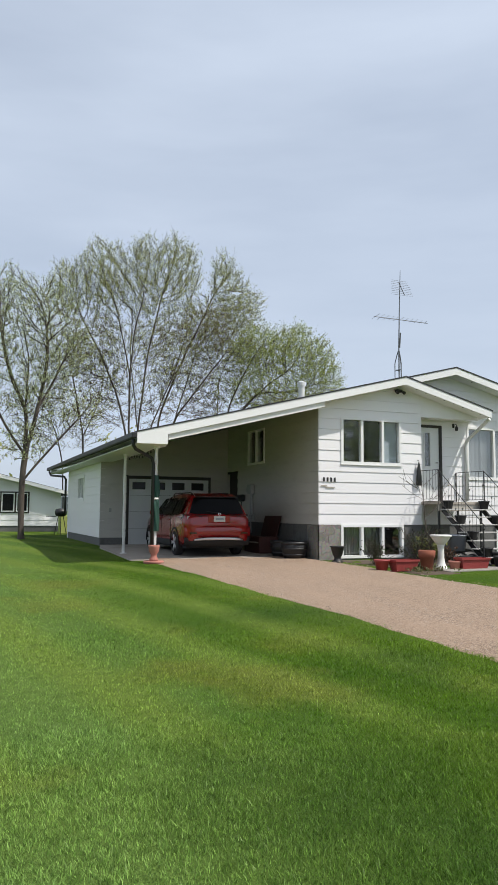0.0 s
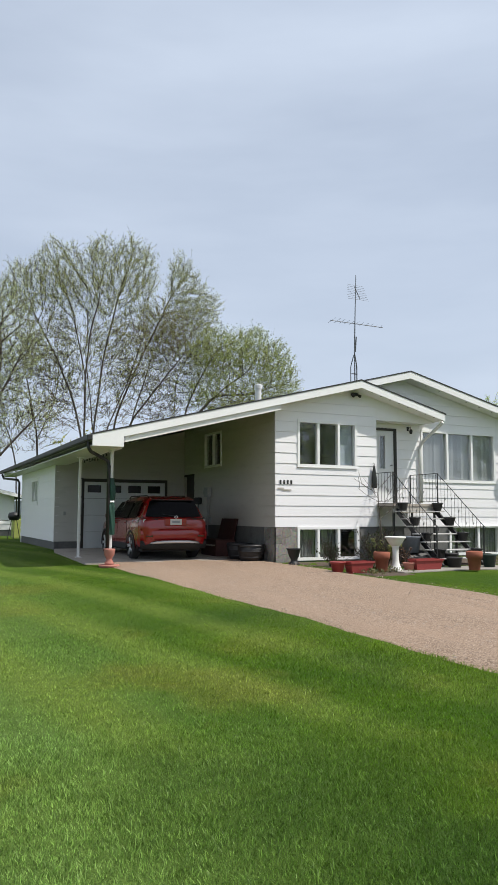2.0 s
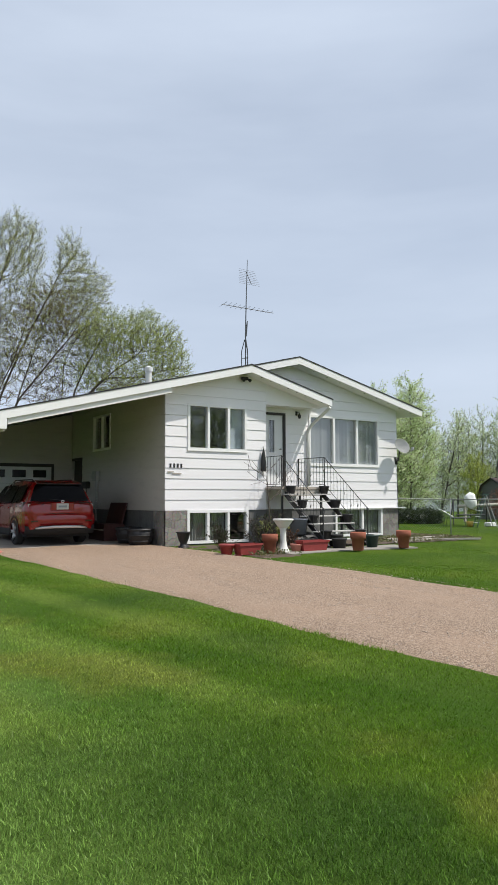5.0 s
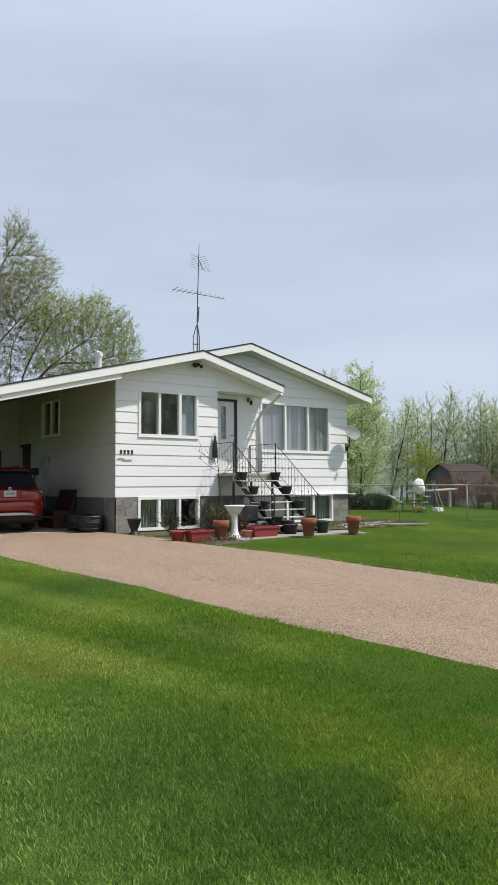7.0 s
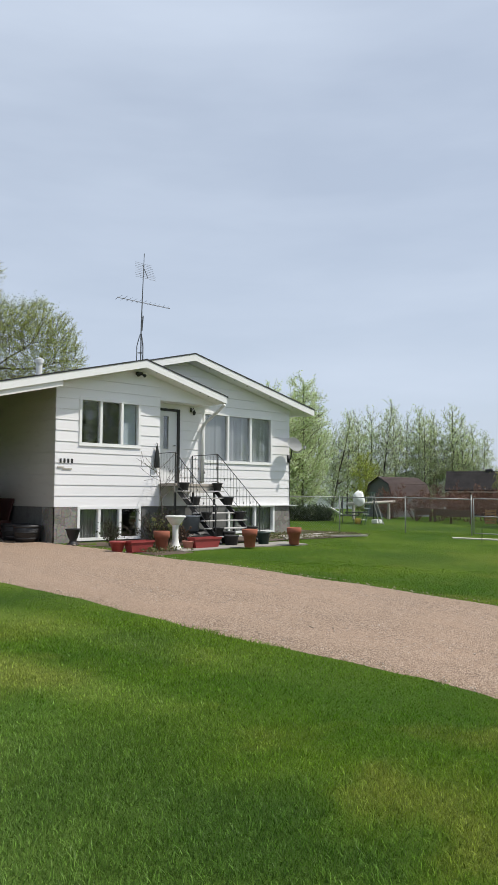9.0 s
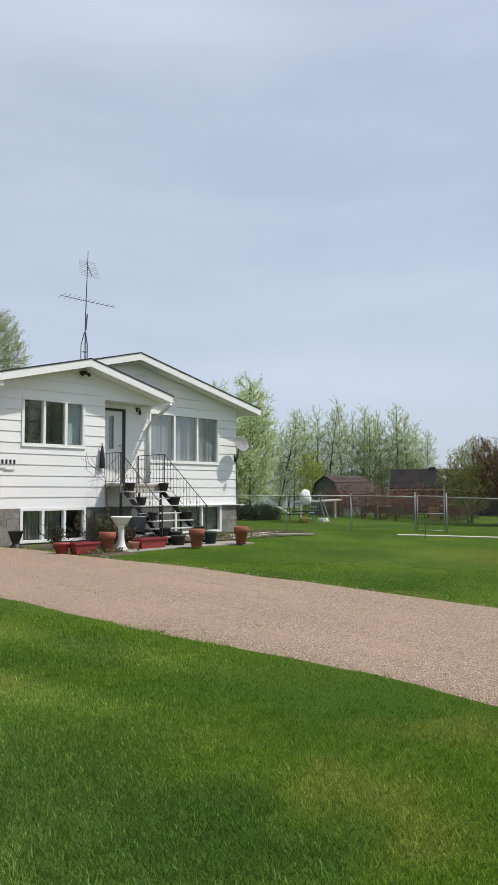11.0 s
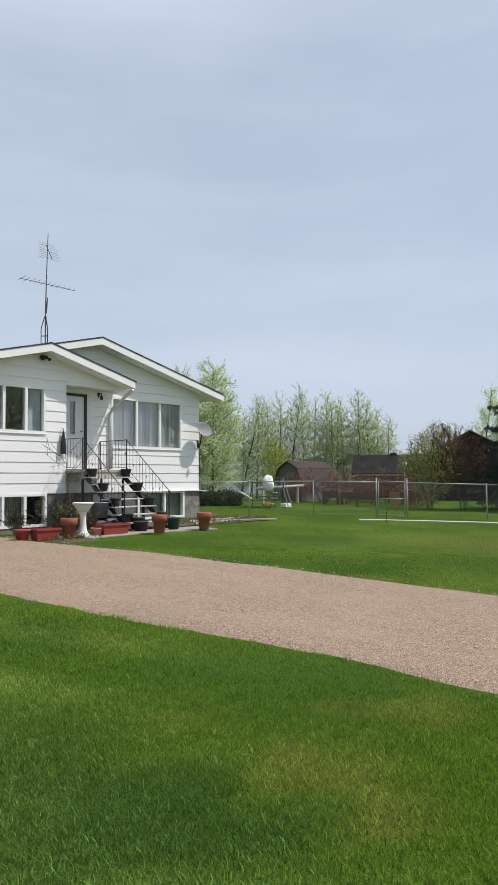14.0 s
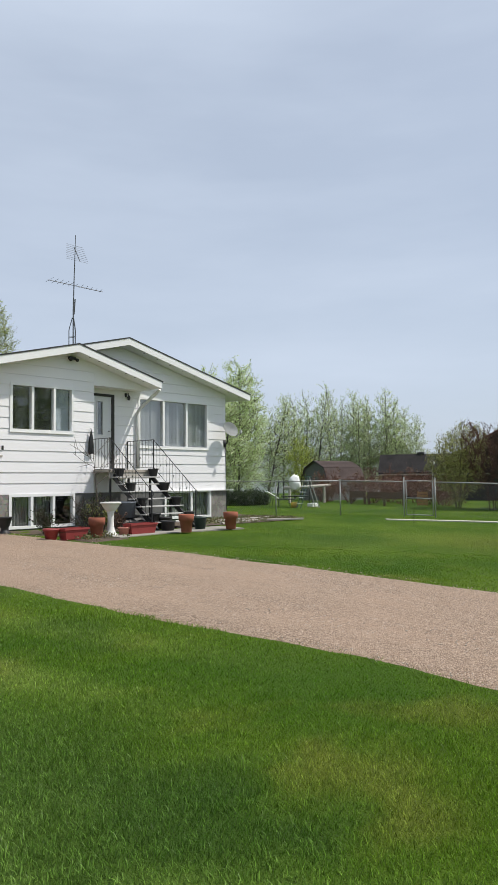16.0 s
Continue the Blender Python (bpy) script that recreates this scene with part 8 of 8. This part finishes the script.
solid("white_crate", one_box(15.95, 16.35, 2.6, 2.9, 0.1, 0.26, bev=0.015), M["trim"], "low white crate on the grass", "crate")
bm = bmesh.new()
tube(bm, [(17.9, 5.9, 0.86), (20.2, 4.9, 0.98)], [0.075, 0.07], 10)
logt = thing("pale_log", "long pale pole lying on two props", "pole")
part("pole", bm, M["wood"], logt, smooth=True)
for x, y in ((18.2, 5.77), (19.9, 5.03)):
    part("prop", one_box(x - 0.05, x + 0.05, y - 0.05, y + 0.05, 0.1, 0.84 + (x - 17.9) * 0.05), M["wood"], logt)
M["oldwood"] = shade("old_brown_wood", (0.14, 0.085, 0.06), 0.85, vary=0.3, fine=20, coarse=3)
M["orangewood"] = shade("fresh_orange_wood", (0.42, 0.22, 0.10), 0.8, vary=0.2, fine=15)
pal = thing("wooden_pallet", "fresh orange wooden pallet leaning on a post", "pallet", (20.45, 0.0, 0.05), -60)
pal.scale = (0.58, 0.6, 0.72)
for k in range(5):
    part("slat", one_box(-0.38, 0.38, -0.015, 0.015, 0.05 + 0.17 * k, 0.16 + 0.17 * k), M["orangewood"], pal)
for x in (-0.35, 0.0, 0.35):
    part("bearer", one_box(x - 0.04, x + 0.04, 0.02, 0.08, 0.0, 0.92), M["orangewood"], pal)
bp_ = thing("bird_house_post", "tall thin post with a small white lantern", "post", (20.75, -0.35, 0.03))
bm = bmesh.new()
tube(bm, [(0, 0, 0), (0, 0, 1.75)], 0.03, 8)
part("post", bm, M["wood"], bp_)
bm = bmesh.new()
lathe(bm, [(0, 0), (0.06, 0), (0.11, 0.18), (0.14, 0.20), (0, 0.32)], 10, (0, 0, 1.72))
part("lantern", bm, M["trim"], bp_)
for i, (x, y, w) in enumerate(((19.7, 1.0, 0.9), (20.3, 2.3, 0.8), (20.1, 3.2, 0.7))):
    pl = thing("raised_planter", "weathered brown raised planter box", "planter", (x, y, ground_z(x, y)), -62, group="raised planters")
    for k in range(3):
        part("board", one_box(-w / 2, w / 2, -0.25, -0.22, 0.30 + 0.10 * k, 0.39 + 0.10 * k), M["oldwood"], pl)
        part("board", one_box(-w / 2, w / 2, 0.22, 0.25, 0.30 + 0.10 * k, 0.39 + 0.10 * k), M["oldwood"], pl)
    part("soil", one_box(-w / 2 + 0.02, w / 2 - 0.02, -0.22, 0.22, 0.30, 0.56), M["soil"], pl)
    for sx in (-1, 1):
        for sy in (-1, 1):
            part("leg", one_box(sx * (w / 2 - 0.04) - 0.03, sx * (w / 2 - 0.04) + 0.03, sy * 0.2 - 0.03, sy * 0.2 + 0.03, 0, 0.30), M["oldwood"], pl)
stake = bmesh.new()
tube(stake, [(10.5, -5.5, -0.06), (10.52, -5.5, 0.34)], 0.012, 6)
solid("garden_stake", stake, M["black"], "short dark stake in the lawn", "stake")
solid("black_crate", one_box(21.6, 22.3, -5.4, -4.7, 0.0, 0.85, bev=0.02), M["black"], "black box bin beside the shrubs", "bin")
solid("crimson_board_fence", one_box(24.0, 24.08, -7.4, -5.0, 0.0, 1.35), shade("dull_crimson", (0.30, 0.03, 0.05), 0.6, vary=0.2), "dull crimson board fence beyond the shrubs", "fence")
# trees on the skyline
for i, (x, y, h, sd) in enumerate(((52, 62, 6, 1), (60, 55, 7, 2), (70, 48, 6, 3), (44, 70, 7, 4), (78, 40, 6, 5), (-16, 46, 9, 6), (-9, 52, 10, 7), (8, 60, 9, 8), (84, 22, 6, 9), (78, 2, 7, 10))):
    rnd = random.Random(200 + sd)
    tree("far_tree", "far rounded tree on the skyline", "tree", (x, y, 0.15), 210 + sd, bush_plan, [((0.3 * math.cos(k), 0.3 * math.sin(k), 0), (rnd.uniform(-0.6, 0.6), rnd.uniform(-0.6, 0.6), 1), h * rnd.uniform(0.7, 1.0), 0.12) for k in range(8)],
         ("leaf_bush", 5, 0.22, 0.35), bark="bark", sides=(4, 3, 3), group="skyline trees")

# trees across the road, seen in the window glass alone
for x, y, k, rz in ((15.5, -24.0, 1.5, 40), (18.0, -26.0, 1.7, 130), (11.5, -20.0, 1.4, 220), (13.0, -28.0, 1.6, 75), (27.0, -20.0, 1.4, 310), (29.5, -22.0, 1.5, 20)):
    ob = copy_thing(p_f, pose(x, y, -0.36, 0, 0, rz))
    ob.scale = (k * 1.3, k * 1.3, k)
    ob["label"] = "roadside poplar with young leaves, across the road"

# low wooded ridge on the horizon
rows_ = []
for i in range(240):
    a = radians(-30 + 125 * i / 239)
    top = 11 + 5 * noise.noise((i * 0.03, 2.0, 0)) + 1.8 * noise.noise((i * 0.45, 5.0, 0)) + 0.8 * noise.noise((i * 1.7, 7.0, 0))
    rows_.append([(math.sin(a) * 520, math.cos(a) * 520, -1.0), (math.sin(a) * 526, math.cos(a) * 526, top), (math.sin(a) * 600, math.cos(a) * 600, top * 0.6), (math.sin(a) * 610, math.cos(a) * 610, -1.0)])
bm = bmesh.new()
rv_ = [[bm.verts.new(p) for p in r] for r in rows_]
for p, q in zip(rv_, rv_[1:]):
    for j in range(3):
        bm.faces.new((p[j], q[j], q[j + 1], p[j + 1]))
bmesh.ops.recalc_face_normals(bm, faces=bm.faces)
solid("wooded_ridge", bm, shade("far_woods", (0.085, 0.105, 0.11), 0.95, vary=0.3, fine=0.2, coarse=0.02, spec=0.1), "low blue-green wooded ridge on the horizon", "ridge", kind="structure")


# ---- grass, joined as it cannot be counted ----
def grass(name, cells_xy, density, h, w, seed, bend=0.5, mat="blade", label="short mown lawn grass blades"):
    """Blades of mown grass over a list of square cells (x, y, size)."""
    rs = np.random.RandomState(seed)
    P = []
    for x, y, s in cells_xy:
        n = rs.poisson(density * s * s)
        P.append(np.c_[x + s * rs.rand(n), y + s * rs.rand(n)])
    P = np.concatenate(P)
    yy = P[:, 1]
    left = np.interp(-yy, [-a for a, _ in DRIVE_L], [b for _, b in DRIVE_L])
    right = np.interp(-yy, [-a for a, _ in DRIVE_R], [b for _, b in DRIVE_R])
    wob = 0.06 * np.sin(yy * 2.3 + 1) + 0.04 * np.sin(yy * 7.1) + 0.075 * rs.normal(size=len(P))
    keep = (P[:, 0] < left + wob + 0.02) | (P[:, 0] > right - wob - 0.02)
    bed = (P[:, 0] > 0.1) & (P[:, 0] < 9.0) & (yy > -2.45) | (P[:, 0] > 0.1) & (P[:, 0] < 5.25) & (yy > -3.80 - 0.1 * np.sin(P[:, 0] * 2))
    slab = (P[:, 0] > -4.62) & (P[:, 0] < 9.5) & (yy > 0.85)
    keep &= ~bed & ~slab
    P = P[keep]
    n = len(P)
    u = np.clip((P[:, 1] + 14) / 12, 0, 1)
    v = np.clip(P[:, 1] / 6, 0, 1)
    z = -0.36 + 0.40 * (0.4 * u * u * (3 - 2 * u) + 0.6 * u) + 0.11 * v * v * (3 - 2 * v) - 0.008
    a = rs.rand(n) * 2 * np.pi
    gap = np.maximum(0.0, np.minimum(np.abs(P[:, 0] - np.interp(-P[:, 1], [-a for a, _ in DRIVE_L], [b for _, b in DRIVE_L])), np.abs(P[:, 0] - np.interp(-P[:, 1], [-a for a, _ in DRIVE_R], [b for _, b in DRIVE_R]))))
    tuft = np.sin(P[:, 0] * 9.1 + 2 * np.sin(P[:, 1] * 5.3)) * np.sin(P[:, 1] * 8.3 + 2 * np.sin(P[:, 0] * 4.7))
    hh = h * (0.45 + 0.75 * rs.rand(n)) * (1 + 0.2 * tuft) * np.clip(1.15 - gap * 1.2, 1.0, 1.15)
    ww = w * (0.7 + 0.6 * rs.rand(n))
    lean = bend * hh * (0.25 + rs.rand(n))
    la = rs.rand(n) * 2 * np.pi + 0.6 * tuft
    base = np.c_[P, z]
    side = np.c_[np.cos(a), np.sin(a), np.zeros(n)] * ww[:, None] * 0.5
    mid = base + np.c_[np.cos(la) * lean * 0.3, np.sin(la) * lean * 0.3, hh * 0.55]
    tip = base + np.c_[np.cos(la) * lean, np.sin(la) * lean, hh]
    verts = np.stack([base - side, base + side, mid + side * 0.8, mid - side * 0.8, tip], 1).reshape(-1, 3)
    k = np.arange(n)[:, None] * 5
    quads = np.c_[k, k + 1, k + 2, k + 3]
    tris = np.c_[k + 3, k + 2, k + 4]
    me = bpy.data.meshes.new(name)
    me.vertices.add(len(verts))
    me.vertices.foreach_set("co", verts.astype(np.float32).ravel())
    loops = np.concatenate([np.concatenate([quads, tris], 1).ravel()]).astype(np.int32)
    me.loops.add(len(loops))
    me.loops.foreach_set("vertex_index", loops)
    me.polygons.add(2 * n)
    starts = (np.arange(n)[:, None] * 7 + np.array([0, 4])).ravel().astype(np.int32)
    me.polygons.foreach_set("loop_start", starts)
    me.update(calc_edges=True)
    me.materials.append(M[mat])
    return tagged(new(name, me), label, "grass", kind="stuff")


def lawn_cells(x0, x1, y0, y1, r0, r1, s=0.5, centre=(-8.6, -16.9)):
    """Cells of the lawn in a ring of distance round the standing place, ahead of it."""
    out = []
    for x in np.arange(x0, x1, s):
        for y in np.arange(y0, y1, s):
            cx, cy = x + s / 2 - centre[0], y + s / 2 - centre[1]
            d, a = math.hypot(cx, cy), math.degrees(math.atan2(cx, cy))
            if r0 <= d < r1 and -3 < a < 73:
                out.append((x, y, s))
    return out


grass("near_grass", lawn_cells(-9, 6, -17, -6, 2.4, 5.5), 8600, 0.036, 0.0042, 1, 0.8)
grass("lawn_grass", lawn_cells(-12, 8, -17, -3, 5.5, 9.0), 3600, 0.032, 0.0058, 2, 0.8)
grass("lawn_grass", lawn_cells(-12, 20, -17, 6, 9.0, 15.0), 1250, 0.026, 0.0088, 3, 0.8)
grass("lawn_grass", lawn_cells(-14, 30, -17, 24, 15.0, 31.0), 300, 0.018, 0.014, 4, 0.8)

# straw-coloured dead grass along the far edge of the drive
M["straw"] = leaf_mat("straw", (0.15, 0.13, 0.05), (0.32, 0.27, 0.13), 0.2)
strip = [(along(DRIVE_R, y) + edge_wobble(y, 7.0) + 0.02 + 0.10 * math.sin(y * 3.1) ** 2 - 0.10, y, 0.14) for y in np.arange(-13.0, -1.0, 0.14)]
grass("dry_grass", strip, 380, 0.030, 0.007, 5, 1.2, "straw", "straw-coloured dead grass along the drive edge")

# weeds and dead leaves over the bare beds
rs = np.random.RandomState(31)
wx, wy = np.concatenate([5.6 + 4.2 * rs.rand(700), 0.3 + 1.1 * rs.rand(160)]), np.concatenate([-2.4 + 2.3 * rs.rand(700), -4.0 + 1.5 * rs.rand(160)])
clump = np.array([noise.noise((a * 1.7, b * 1.7, 4.0)) for a, b in zip(wx, wy)])
wx, wy = wx[clump > -0.05], wy[clump > -0.05]
wc = np.repeat(np.c_[wx, wy, np.full(len(wx), 0.075)], 7, axis=0)
wc = wc + rs.normal(0, 1, wc.shape) * np.array([0.05, 0.05, 0.022])
v, f = leaf_quads(wc, 0.028, rs)
M["weed"] = leaf_mat("weed_leaf", (0.07, 0.10, 0.03), (0.22, 0.19, 0.09), 0.3)
tagged(new("bed_weeds", np_mesh("bed_weeds", v, f, M["weed"])), "low weeds and dead leaves on the bare soil", "weeds", kind="stuff")

# loose stones on the drive
rs = np.random.RandomState(9)
ico = bmesh.new()
bmesh.ops.create_icosphere(ico, subdivisions=1, radius=1.0)
iv, jf = np.array([tuple(v.co) for v in ico.verts]), np.array([[v.index for v in f.verts] for f in ico.faces])
ico.free()
n_st = 5000
sy = -16.0 + 17.0 * rs.rand(n_st) ** 1.15
sl, sr = np.interp(-sy, [-a for a, _ in DRIVE_L], [b for _, b in DRIVE_L]), np.interp(-sy, [-a for a, _ in DRIVE_R], [b for _, b in DRIVE_R])
sx = sl + (sr - sl) * np.clip(rs.beta(0.8, 0.8, n_st), -0.02, 1.02)
sz = np.array([ground_z(a, b) for a, b in zip(sx, sy)]) + 0.030
ss = 0.005 + 0.008 * rs.rand(n_st) ** 2
vv = (iv[None] * (ss[:, None, None] * (0.7 + 0.6 * rs.rand(n_st, 1, 3)) * np.array([1, 1, 0.65])) + np.stack([sx, sy, sz], 1)[:, None]).reshape(-1, 3)
ff = (jf[None] + np.arange(n_st)[:, None, None] * len(iv)).reshape(-1, 3)
M["pebble"] = shade("drive_pebble", (0.48, 0.40, 0.33), 0.85, vary=0.25, fine=40, per_piece=0.35, island=True)
tagged(new("drive_stones", np_mesh("drive_stones", vv, ff, M["pebble"])), "loose pinkish-brown stones on the drive", "gravel", kind="stuff")
